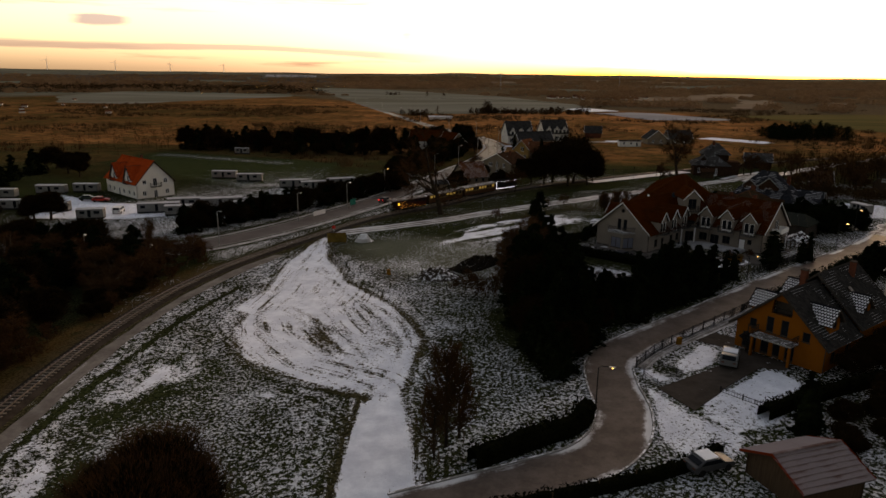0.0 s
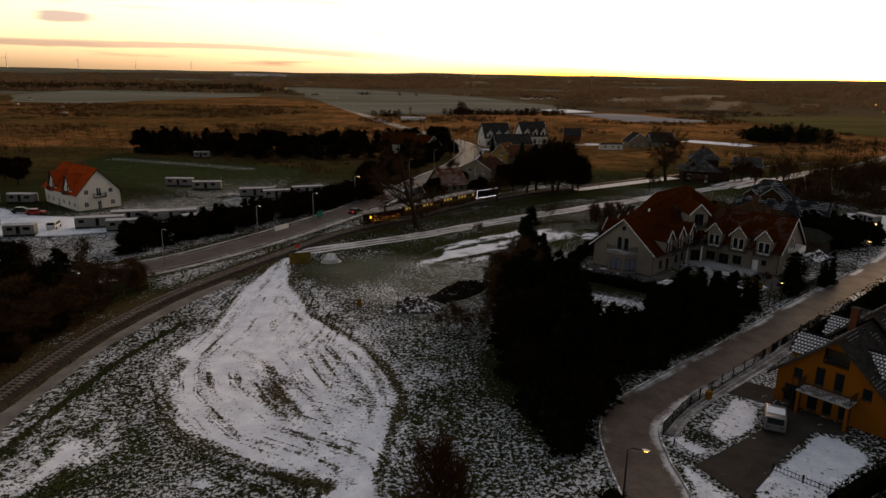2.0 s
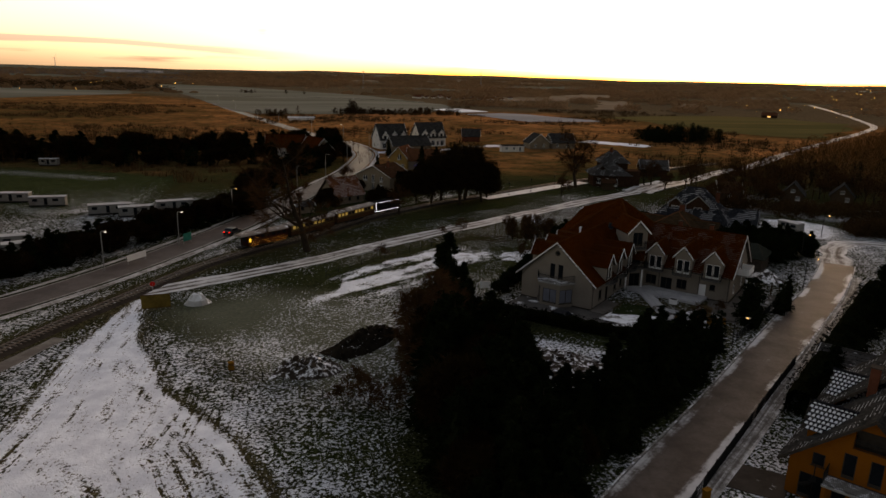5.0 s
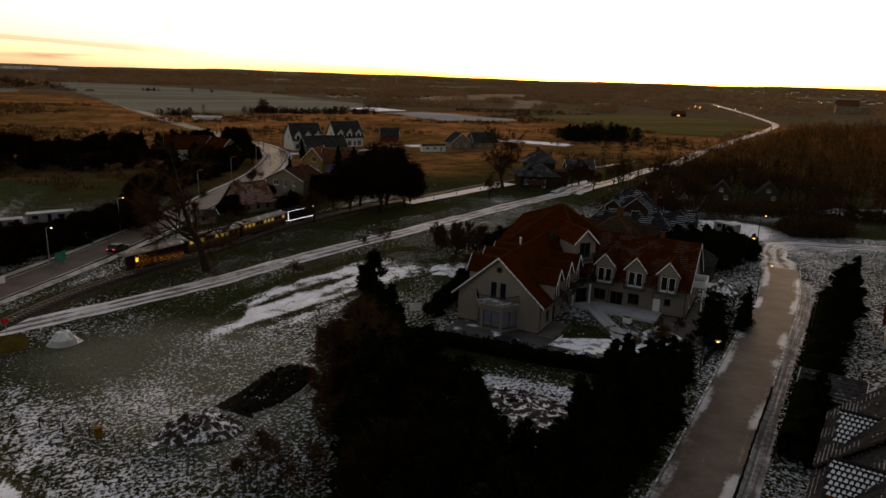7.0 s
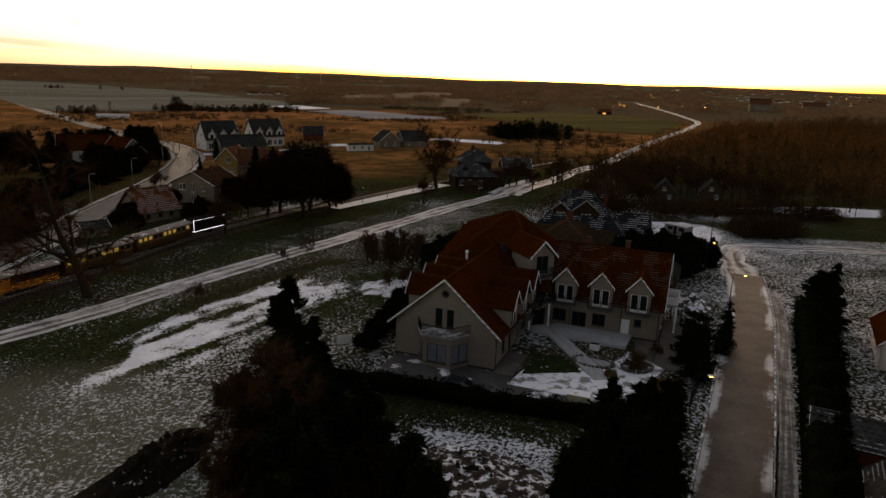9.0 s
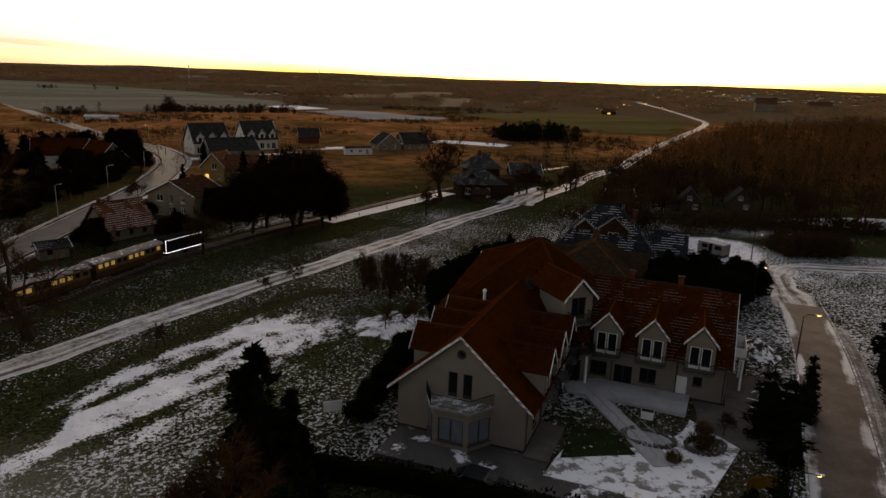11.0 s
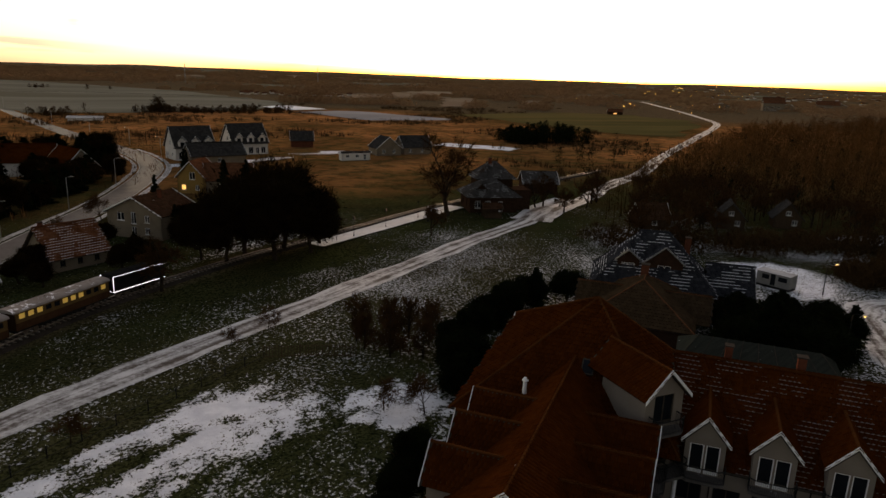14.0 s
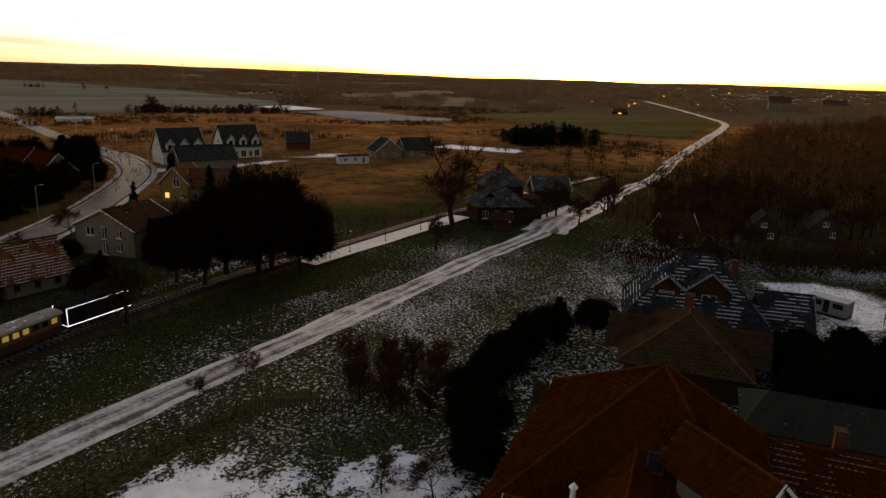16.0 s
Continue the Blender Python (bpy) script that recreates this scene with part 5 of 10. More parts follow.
# ---- the guest house ----
def guest_house():
    h = thing("guest_house", 35.0, 125.3, -46.38, "pale rendered L-shaped guest house with red tiled roof and dormers", "guest house", z=1.78)
    wall, roof = Geo(), Roof((0.31, 0.35))
    plinth = -0.9
    # wing towards the front
    W = 5.45
    gable = [(0, plinth), (2 * W, plinth), (2 * W, 4.15), (W, 8.75), (0, 4.15)]
    p0, r, n = (-W, 0, 0), (1, 0, 0), (0, -1, 0)
    doors = [(W - 1.05, W - 0.27, 3.62, 5.75), (W + 0.2, W + 0.98, 3.62, 5.75)]
    port = (W - 0.27, W + 0.27, 7.1, 7.64)
    wall_panel(wall, p0, r, n, gable, doors + [port], 0.35)
    for q in doors:
        add_window(h, p0, r, n, q, 0, DARKTRIM, True)
    ring = Geo()
    for k in range(20):
        a, b = 2 * math.pi * k / 20, 2 * math.pi * (k + 1) / 20
        ring.prism([(0.40 * math.cos(a), -0.05, 7.37 + 0.40 * math.sin(a)), (0.40 * math.cos(b), -0.05, 7.37 + 0.40 * math.sin(b)),
                    (0.22 * math.cos(b), -0.05, 7.37 + 0.22 * math.sin(b)), (0.22 * math.cos(a), -0.05, 7.37 + 0.22 * math.sin(a))], (0, 0.12, 0))
    rnd = part("round_window", ring, DARKTRIM, h)
    part("pane", Geo().box(-0.27, 0.27, 0.1, 0.12, 7.1, 7.64), GLASS, rnd)
    side = [(0, plinth), (16, plinth), (16, 4.15), (0, 4.15)]
    win = [(2.4, 3.5, 0.85, 2.25), (4.9, 5.9, 0.1, 2.2), (8.2, 9.3, 0.85, 2.25), (10.6, 11.7, 0.85, 2.25)]
    wall_panel(wall, (W, 0.35, 0), (0, 1, 0), (1, 0, 0), side, win, 0.35)
    for q in win:
        add_window(h, (W, 0.35, 0), (0, 1, 0), (1, 0, 0), q, 1, DARKTRIM)
    wall_panel(wall, (-W, 16.35, 0), (0, -1, 0), (-1, 0, 0), side, [(4, 5.2, 0.9, 2.2), (9, 10.2, 0.9, 2.2)], 0.35)
    for q in ((4, 5.2, 0.9, 2.2), (9, 10.2, 0.9, 2.2)):
        add_window(h, (-W, 16.35, 0), (0, -1, 0), (-1, 0, 0), q, 1, TRIM)
    gable_roof(roof, -W, W, 0, 21.4, 4.2, 8.95, 0.78, True, 0.5, (True, False))
    # cross wing
    y0, y1, xl, xr = 15.8, 27.2, -5.2, 20.2
    p0, r, n = (6.6, y0, 0), (1, 0, 0), (0, -1, 0)
    wins = [((1.3, 2.9, 0.85, 2.3), 1, False), ((3.6, 5.3, 0.08, 2.25), 1, True), ((6.0, 7.5, 0.9, 2.35), 1, False), ((10.8, 11.6, 1.5, 2.4), 0, False)]
    white_door = (9.25, 10.3, 0.08, 2.2)
    wall_panel(wall, p0, r, n, [(0, plinth), (13.6, plinth), (13.6, 4.35), (0, 4.35)], [w[0] for w in wins] + [white_door], 0.35)
    for q, b, d in wins:
        add_window(h, p0, r, n, q, b, DARKTRIM, d)
    g = Geo().box(-0.525, 0.525, 0.05, 0.11, 0, 2.12)
    for z in (0.2, 0.85, 1.5):
        g.box(-0.38, 0.38, 0.035, 0.05, z, z + 0.5)
    d = part("door", g, TRIM, h, "white panelled door", m=frame_matrix(p0, r, n, 9.775, 0.08))
    part("door_handle", Geo().box(0.36, 0.46, -0.02, 0.05, 1.0, 1.04), GALV, d)
    end = [(0, plinth), (11.4, plinth), (11.4, 4.35), (5.7, 9.0), (0, 4.35)]
    ew = [(2.2, 3.2, 0.9, 2.2), (7.5, 8.6, 0.9, 2.2), (4.9, 6.5, 3.7, 5.8)]
    wall_panel(wall, (xr, y0 + 0.35, 0), (0, 1, 0), (1, 0, 0), [(max(0, a - 0.35), b) for a, b in end], ew, 0.35)
    for i, q in enumerate(ew):
        add_window(h, (xr, y0 + 0.35, 0), (0, 1, 0), (1, 0, 0), q, 1, TRIM, i == 2)
    wall_panel(wall, (xl, y1, 0), (0, -1, 0), (-1, 0, 0), [(0, plinth), (11.4, plinth), (11.4, 4.35), (5.7, 9.9), (0, 4.35)], [(4.5, 6.6, 4.4, 6.2)], 0.35)
    add_window(h, (xl, y1, 0), (0, -1, 0), (-1, 0, 0), (4.5, 6.6, 4.4, 6.2), 1, TRIM)
    wall_panel(wall, (xr, y1, 0), (-1, 0, 0), (0, 1, 0), [(0, plinth), (25.4, plinth), (25.4, 4.35), (0, 4.35)], (), 0.35)
    cross = Roof((0.31, 0.35))
    gable_roof(cross, xl, xr, y0, y1, 4.4, 9.15, 0.6, False, 0.45)
    cross.finish(h, SNOWYRED, TRIM, CAPTILE, name="cross_roof")
    # the high roof where the ridges cross
    P, E, L, B = (0.83, 21.45, 12.5), (6.6, 21.5, 9.2), (-5.6, 21.5, 10.2), (0.8, 28.0, 8.4)
    FL, FR = (-8.1, 13.5, 5.10), (7.9, 13.8, 4.70)
    roof.face([FL, FR, P])
    roof.face([FR, E, P])
    roof.face([L, FL, P])
    roof.face([E, (6.6, 28.2, 5.04), B, P])
    roof.face([B, (-5.6, 28.2, 4.98), L, P])
    for q in (FL, FR, E, L, B):
        roof.ridge(q, P)
    gable_roof(roof, -5.2, 0.6, 16.6, 26.4, 5.4, 10.2, 0.5, False, 0.4, (True, False))
    # dormers of the cross wing, each with its balcony
    for x in (9.35, 13.5, 17.75):
        m = at(x, 14.98, 0)
        dormer(h, roof, wall, m, 2.5, 5.9, 3.5, 6.2, 7.65, (0.88, 2.1), 2, TRIM, 0.3, 0.3)
        balcony(h, m, 2.7, 1.0, 3.45)
    # side dormers of the front wing
    for y in (4.3, 8.5, 12.6):
        m = at(W + 0.72, y, 90)
        dormer(h, roof, wall, m, 2.35, 5.2, 3.45, 6.0, 7.4, (0.84, 2.05), 2, TRIM, 0.3, 0.3)
        balcony(h, m, 2.5, 1.0, 3.4)
    for y in (4.6, 8.8, 12.4):
        m = at(-W - 0.08, y, -90)
        dormer(h, roof, wall, m, 2.6, 4.4, 4.0, 6.1, 7.7, (0.9, 1.4), 2, TRIM)
    # the tall bay in the inner corner, facing the yard
    m = at(6.5, 14.5, 45)
    tw = 3.1
    rr, nn = m.to_3x3() @ Vector((1, 0, 0)), m.to_3x3() @ Vector((0, -1, 0))
    q0 = m @ Vector((-tw / 2, 0, 0))
    holes = [(0.7, 2.4, 0.1, 2.35), (0.75, 2.35, 3.7, 5.85), (0.75, 2.35, 6.65, 8.8)]
    wall_panel(wall, q0, rr, nn, [(0, plinth), (tw, plinth), (tw, 9.0), (tw / 2, 10.5), (0, 9.0)], holes, 0.3)
    for q in holes:
        add_window(h, q0, rr, nn, q, 1, DARKTRIM, True)
    for sx in (-1, 1):
        a = m @ Vector((sx * tw / 2, 0.3, 0))
        wall_panel(wall, a, m.to_3x3() @ Vector((0, 1, 0)), m.to_3x3() @ Vector((sx, 0, 0)), [(0, plinth), (4.2, plinth), (4.2, 9.0), (0, 9.0)], (), 0.2)
    e, ze = tw / 2 + 0.35, 9.0 - 0.35 * 1.5 / (tw / 2)
    T = [m @ Vector(v) for v in ((e, -0.4, ze), (e, 6.0, ze), (0, 6.0, 10.6), (0, -0.4, 10.6), (-e, -0.4, ze), (-e, 6.0, ze))]
    roof.face([T[0], T[1], T[2], T[3]])
    roof.face([T[5], T[4], T[3], T[2]])
    roof.ridge(T[3], T[2])
    roof.barge(T[4], T[3], nn, 0.12)
    roof.barge(T[3], T[0], nn, 0.12)
    balcony(h, m, 2.9, 1.5, 3.55)
    balcony(h, m, 2.3, 1.0, 6.5)
    part("wall", wall, RENDER, h)
    roof.finish(h, REDTILE, TRIM, CAPTILE)
    part("porch_post", Geo().lathe([(0.16, -0.6), (0.16, 0.2), (0.13, 0.25), (0.13, 3.2), (0.18, 3.37)], 10, (7.75, 14.1, 0)), TRIM, h)
    part("porch_post", Geo().lathe([(0.16, -0.6), (0.16, 0.2), (0.13, 0.25), (0.13, 3.2), (0.18, 3.37)], 10, (5.9, 12.4, 0)), TRIM, h)
    # bay window below the front balcony
    bay, pts = Geo(), [(-2.7, 0), (-1.6, -1.75), (1.4, -1.75), (2.65, 0)]
    for (x0, a0), (x1, a1) in zip(pts, pts[1:]):
        d = math.hypot(x1 - x0, a1 - a0)
        rv, nv = Vector((x1 - x0, a1 - a0, 0)), Vector((a1 - a0, x0 - x1, 0))
        hole = (d / 2 - 1.05, d / 2 + 1.05, 0.55, 2.55) if d > 2 else (d / 2 - 0.66, d / 2 + 0.66, 0.55, 2.55)
        wall_panel(bay, (x0, a0, 0), rv, nv, [(0, plinth), (d, plinth), (d, 3.35), (0, 3.35)], [hole], 0.25)
        add_window(h, (x0, a0, 0), rv, nv, hole, 1, DARKTRIM, glass=CURTAIN)
    part("bay", bay, RENDER, h)
    slab = Geo().prism([(-3.0, 0, 3.35), (-1.75, -2.1, 3.35), (1.55, -2.1, 3.35), (2.95, 0, 3.35)], (0, 0, 0.2))
    b = part("balcony", slab, KERB, h)
    railing(b, [(-2.9, -0.05), (-1.7, -2.0), (1.5, -2.0), (2.85, -0.05)], 3.55, 1.0)
    # balcony at the end of the cross wing
    g = Geo().box(20.2, 21.9, 19.6, 23.4, 3.35, 3.55)
    b = part("balcony", g, KERB, h, "white end balcony")
    g = Geo()
    for x0, x1, a0, a1 in ((21.82, 21.9, 19.6, 23.4), (20.2, 21.9, 19.6, 19.68), (20.2, 21.9, 23.32, 23.4)):
        g.box(x0, x1, a0, a1, 3.55, 4.45)
    part("parapet", g, TRIM, b)
    for y in (19.8, 23.2):
        part("post", Geo().box(21.6, 21.8, y - 0.1, y + 0.1, -0.8, 3.35), TRIM, b)
    # pipes, skylight, chimneys
    for x, y in ((9.95, 15.68), (15.9, 15.68), (20.05, 15.68), (5.55, 0.25), (-5.55, 0.25)):
        part("drainpipe", Geo().tube([(x, y, -0.6), (x, y, 3.7)], 0.05, 6), DARKTRIM, h)
    for x0, x1, y in ((7.6, 20.6, 15.12),):
        part("gutter", Geo().tube([(x0, y, 3.82), (x1, y, 3.82)], 0.08, 6), DARKTRIM, h)
    sk = pose(1.05, 17.3, 8.52, 44, 0, 0)
    g = Geo().box(-0.45, 0.45, -0.6, 0.6, 0, 0.14)
    s = part("skylight", g, DARKTRIM, h, m=sk)
    part("pane", Geo().box(-0.36, 0.36, -0.5, 0.5, 0.14, 0.155), GLASS, s)
    part("roof_vent", Geo().lathe([(0.16, 7.4), (0.14, 8.3), (0.24, 8.35), (0.05, 8.6)], 10, (-2.6, 13.6, 0)), TRIM, h, "small white roof vent")
    chimney(h, 15.2, 22.6, 7.5, 9.9, 0.55)
    chimney(h, 10.4, 22.9, 7.5, 9.8, 0.5)
    # dark plinth along the foot of the walls
    for x0, x1, a0, a1 in ((-W - 0.04, -2.75, -0.04, 0.02), (2.7, W + 0.04, -0.04, 0.02), (W - 0.02, W + 0.04, 0.02, 15.7), (6.7, 15.8, 15.74, 15.81), (17.0, 20.24, 15.74, 15.81), (20.18, 20.24, 15.81, 27.0)):
        part("plinth", Geo().box(x0, x1, a0, a1, -0.85, 0.22), DARKTRIM, h)
    part("rear_annex", Geo().box(-8.0, -1.2, 27.2, 32.4, -0.9, 3.4), RENDER, h)
    annex = Roof((0.31, 0.35))
    gable_roof(annex, -8.0, -1.2, 26.6, 32.4, 3.5, 5.9, 0.4, False, 0.3)
    annex.finish(h, OLIVETILE, DARKTRIM, name="annex_roof")
    # terrace with railing and ramp
    t = thing("terrace", 35.0, 125.3, -46.38, "low snow-covered terrace with thin railing and ramp before the guest house", "terrace", z=1.78)
    part("slab", Geo().prism([(6.6, 11.6, 0.5), (17.1, 11.6, 0.5), (17.3, 15.72, 0.5), (8.6, 15.72, 0.5), (5.8, 13.0, 0.5)][::-1], (0, 0, -1.2)), PAVING, t)
    railing(t, [(10.6, 11.7), (17.0, 11.7)], 0.5, 0.9, 1.2, GALV, "thin steel railing")
    part("ramp", Geo().prism([(8.2, 11.6, 0.5), (10.4, 11.6, 0.5), (16.9, 3.2, 0.16), (15.2, 2.2, 0.16)][::-1], (0, 0, -0.8)), PAVING, t)
    for a, b in (((8.3, 11.5), (15.3, 2.3)), ((10.3, 11.5), (16.8, 3.2))):
        for k in range(4):
            p, q = [tuple(a[j] + (b[j] - a[j]) * (k + e) / 4 for j in (0, 1)) for e in (0, 1)]
            railing(t, [p, q], 0.46 - 0.085 * k, 0.9, 1.2, GALV, "thin steel railing")
    part("path", Geo().prism([(5.55, -0.6, 0.17), (7.6, -0.6, 0.17), (7.8, 11.6, 0.17), (5.55, 11.6, 0.17)][::-1], (0, 0, -0.6)), YARDSTONE, t, "grey paved path beside the wing")
    part("forecourt", Geo().prism([(7.6, -2.4, 0.10), (18.6, -2.4, 0.10), (21.5, 8.0, 0.10), (17.3, 11.6, 0.10), (10.0, 11.6, 0.10), (8.0, 0.5, 0.10)][::-1], (0, 0, -0.6)), YARDSNOW, t, "block-paved forecourt under streaky snow")
    part("apron", Geo().prism([(-5.2, -4.8, 0.05), (18.6, -4.4, 0.05), (18.6, -2.4, 0.05), (7.6, -2.4, 0.05), (7.6, -0.6, 0.05), (5.5, -0.6, 0.05), (5.5, 0.2, 0.05), (-5.2, 0.2, 0.05)][::-1], (0, 0, -0.6)), APRON, t, "grey block paving streaked with snow")
    part("side_yard", Geo().prism([(17.3, 11.6, 0.08), (21.5, 8.0, 0.08), (25.4, 9.0, 0.08), (25.4, 24.0, 0.08), (20.4, 24.0, 0.08), (20.4, 15.7, 0.08), (17.3, 15.7, 0.08)][::-1], (0, 0, -0.6)), YARDSTONE, t, "bare grey yard beside the end wall")
    part("garden_bed", Geo().prism([(8.3, 0.5, 0.19), (13.7, 3.5, 0.19), (8.2, 10.3, 0.19)][::-1], (0, 0, -0.6)), GRASSBED, t, "dark grass bed with snow patches")


APRON = surf("snow_streaked_apron", (0.055, 0.050, 0.047), (0.105, 0.098, 0.094), 0.25, 6.0, 0.9, snow=0.36, stretch=(1.0, 0.5, 1.0))
YARDSTONE = surf("grey_yard_paving", (0.075, 0.066, 0.060), (0.13, 0.118, 0.108), 0.5, 7.0, 0.9, snow=0.1)
YARDSNOW = surf("snow_streaked_yard_paving", (0.17, 0.158, 0.15), (0.27, 0.258, 0.25), 0.35, 5.0, 0.9, snow=0.58)
guest_house()


# ---- the orange semi-detached house and its yard ----
def snow_grid():
    """Dark tiles, each with a cake of snow on its lower half."""
    t = Tree("tiles_with_snow_cakes")
    k = t.step(t.math("ADD", t.attr("low"), t.math("MULTIPLY", t.math("SUBTRACT", t.noise(5.0, 3.0), 0.5), 0.5)), 0.30, 0.52)
    return t.done(t.mix(t.math("MULTIPLY", k, 0.9), (0.016, 0.016, 0.019), SNOW), 0.7)


SNOWGRID = snow_grid()


def orange_house():
    h = thing("orange_house", 41.4, 76.3, -53.13, "orange rendered house with dark tiled roof, balconies and snowy dormers", "house", z=0.62)
    wall, roof = Geo(), Roof((0.31, 0.35))
    W, zw, zr, ln = 5.4, 3.75, 8.6, 17.5
    k = (zr - zw) / W
    outline = [(0, -0.8), (2 * W, -0.8), (2 * W, zw), (W, zr - 0.15), (0, zw)]
    p0, r, n = (-W, 0, 0), (1, 0, 0), (0, -1, 0)
    holes = [(0.9, 2.7, 0.1, 2.3), (3.3, 4.3, 0.1, 2.3), (4.8, 5.7, 0.1, 2.3), (6.3, 7.4, 0.1, 2.2), (3.7, 4.6, 2.95, 5.1), (5.5, 6.4, 2.95, 5.1), (1.6, 2.5, 3.2, 4.3), (8.1, 9.0, 3.2, 4.4),
             (4.2, 6.6, 5.65, 7.3)]
    wall_panel(wall, p0, r, n, outline, holes, 0.35)
    for i, q in enumerate(holes[:8]):
        add_window(h, p0, r, n, q, 1 if i == 0 else 0, DARKTRIM, i < 6)
    part("recess", Geo().box(-1.25, 1.25, 0.9, 1.0, 5.6, 7.4).box(-1.25, 1.25, 0.3, 0.95, 5.55, 5.64), DARKTRIM, h)
    railing(h, [(-1.2, -0.05), (1.2, -0.05)], 5.6, 0.8, 0.14)
    side = [(0, -0.8), (ln, -0.8), (ln, zw), (0, zw)]
    sw = [(1.5, 2.6, 0.9, 2.2), (5.2, 6.3, 0.9, 2.2), (9, 10.2, 0.9, 2.2), (13, 14.2, 0.9, 2.2)]
    wall_panel(wall, (W, 0.35, 0), (0, 1, 0), (1, 0, 0), side, sw, 0.35)
    wall_panel(wall, (-W, ln + 0.35, 0), (0, -1, 0), (-1, 0, 0), side, sw, 0.35)
    for q in sw:
        add_window(h, (W, 0.35, 0), (0, 1, 0), (1, 0, 0), q, 1, DARKTRIM)
        add_window(h, (-W, ln + 0.35, 0), (0, -1, 0), (-1, 0, 0), q, 1, DARKTRIM)
    wall_panel(wall, (W, ln + 0.7, 0), (-1, 0, 0), (0, 1, 0), outline, (), 0.35)
    gable_roof(roof, -W, W, 0, 8.4, zw, zr, 0.75, True, 0.7, (True, False))
    gable_roof(roof, -W, W, 8.4, ln + 0.7, zw + 0.7, zr + 0.9, 0.75, True, 0.5, (True, True))
    part("wall", wall, ORANGE, h)
    roof.finish(h, GREYTILE, DARKTRIM)
    snowy = Roof((0.33, 0.38), rim=0.15)
    dw = Geo()
    for sx, tu in ((1, 90), (-1, -90)):
        for y in (3.2, 11.6):
            m = at(sx * (W - 0.6), y, tu)
            dormer(h, snowy, dw, m, 2.3, 4.4, 4.6, 5.9, 7.1, (0.9, 1.15), 1, DARKTRIM, 0.55)
    part("dormer_wall", dw, ORANGE, h)
    snowy.finish(h, SNOWGRID, DARKTRIM, name="dormer_roof")
    # balcony on posts, outside stair
    g = Geo().box(-2.6, 2.4, -1.9, 0, 2.62, 2.8)
    b = part("balcony", g, KERB, h)
    railing(b, [(-2.55, 0), (-2.55, -1.85), (2.35, -1.85), (2.35, 0)], 2.8, 0.95)
    for x in (-2.4, 2.2):
        part("post", Geo().box(x - 0.14, x + 0.14, -1.8, -1.52, -0.6, 2.62), ORANGE, b)
    st = part("spiral_stair", Geo().tube([(-3.3, -1.1, 0), (-3.3, -1.1, 3.9)], 0.05, 6), IRON, h)
    for i in range(12):
        a = radians(20 + i * 24)
        m = pose(-3.3, -1.1, 0.24 * i, 0, 0, math.degrees(a))
        part("tread", Geo().box(0.05, 0.95, -0.14, 0.14, 0.18, 0.22, m), IRON, st)
    part("drainpipe", Geo().tube([(W + 0.1, -0.06, -0.5), (W + 0.1, -0.06, 3.3)], 0.05, 6), DARKTRIM, h)
    chimney(h, -1.6, 8.0, 6.5, 9.6, 0.7)
    chimney(h, 1.2, 15.0, 8.0, 10.2, 0.6)
    sk = pose(2.6, 11.8, 7.28, 0, 42, 0)
    s = part("skylight", Geo().box(-0.55, 0.55, -0.4, 0.4, 0.02, 0.14), DARKTRIM, h, m=sk)
    part("pane", Geo().box(-0.46, 0.46, -0.32, 0.32, 0.14, 0.155), GLASS, s)


orange_house()
DRIVE = surf("dark_block_paving", (0.036, 0.029, 0.024), (0.064, 0.053, 0.045), 0.6, 8.0, 0.8, snow=0.12)


def slab_on_land(name, pts, lift, mat, label, category):
    """A paved area that follows the land."""
    g = Geo()
    top = [(x, y, gh(x, y) + lift) for x, y in pts]
    g.prism(top[::-1], (0, 0, -0.3))
    tagged(new(name, g.mesh(name, mat)), label, category, "", "structure")


slab_on_land("driveway", [(24.5, 68.5), (26.7, 63.2), (30.8, 67.0), (31.7, 68.1), (38.3, 73.6), (40.9, 72.8), (42.4, 74.2), (38.2, 79.6), (36.2, 78.6), (33.6, 74.2), (28.8, 71.0)], 0.07, DRIVE,
             "dark block-paved driveway before the orange house", "driveway")
slab_on_land("side_drive", [(33.4, 82.2), (37.0, 79.2), (40.2, 82.0), (36.6, 85.0)], 0.07, DRIVE, "dark paved strip beside the orange house", "driveway")


def fence(name, pts, h, gap, label, mat=None, posts=2.4, slat=0.03, group=""):
    """A fence of posts, rails and thin uprights, following the land."""
    f = thing(name, *pts[0], 0, label, "fence", group)
    f.matrix_basis = pose(0, 0, 0)
    c = curve_through(pts, gap)
    mat = mat or IRON
    every = max(1, round(posts / gap))
    me = Geo().box(-0.05, 0.05, -0.05, 0.05, -0.3, h + 0.1).mesh("post", mat)
    g = Geo()
    for i, p in enumerate(c):
        z = gh(p.x, p.y)
        if i % every == 0:
            part("post", me, mat, f, m=pose(p.x, p.y, z))
        else:
            g.box(p.x - slat / 2, p.x + slat / 2, p.y - slat / 2, p.y + slat / 2, z + 0.08, z + h)
    for zz in (0.15, h - 0.12):
        part("rail", Geo().tube([(p.x, p.y, gh(p.x, p.y) + zz) for p in c], 0.03, 4), mat, f)
    if slat > 0:
        part("picket", g, mat, f)["kind"] = "stuff"
    return f


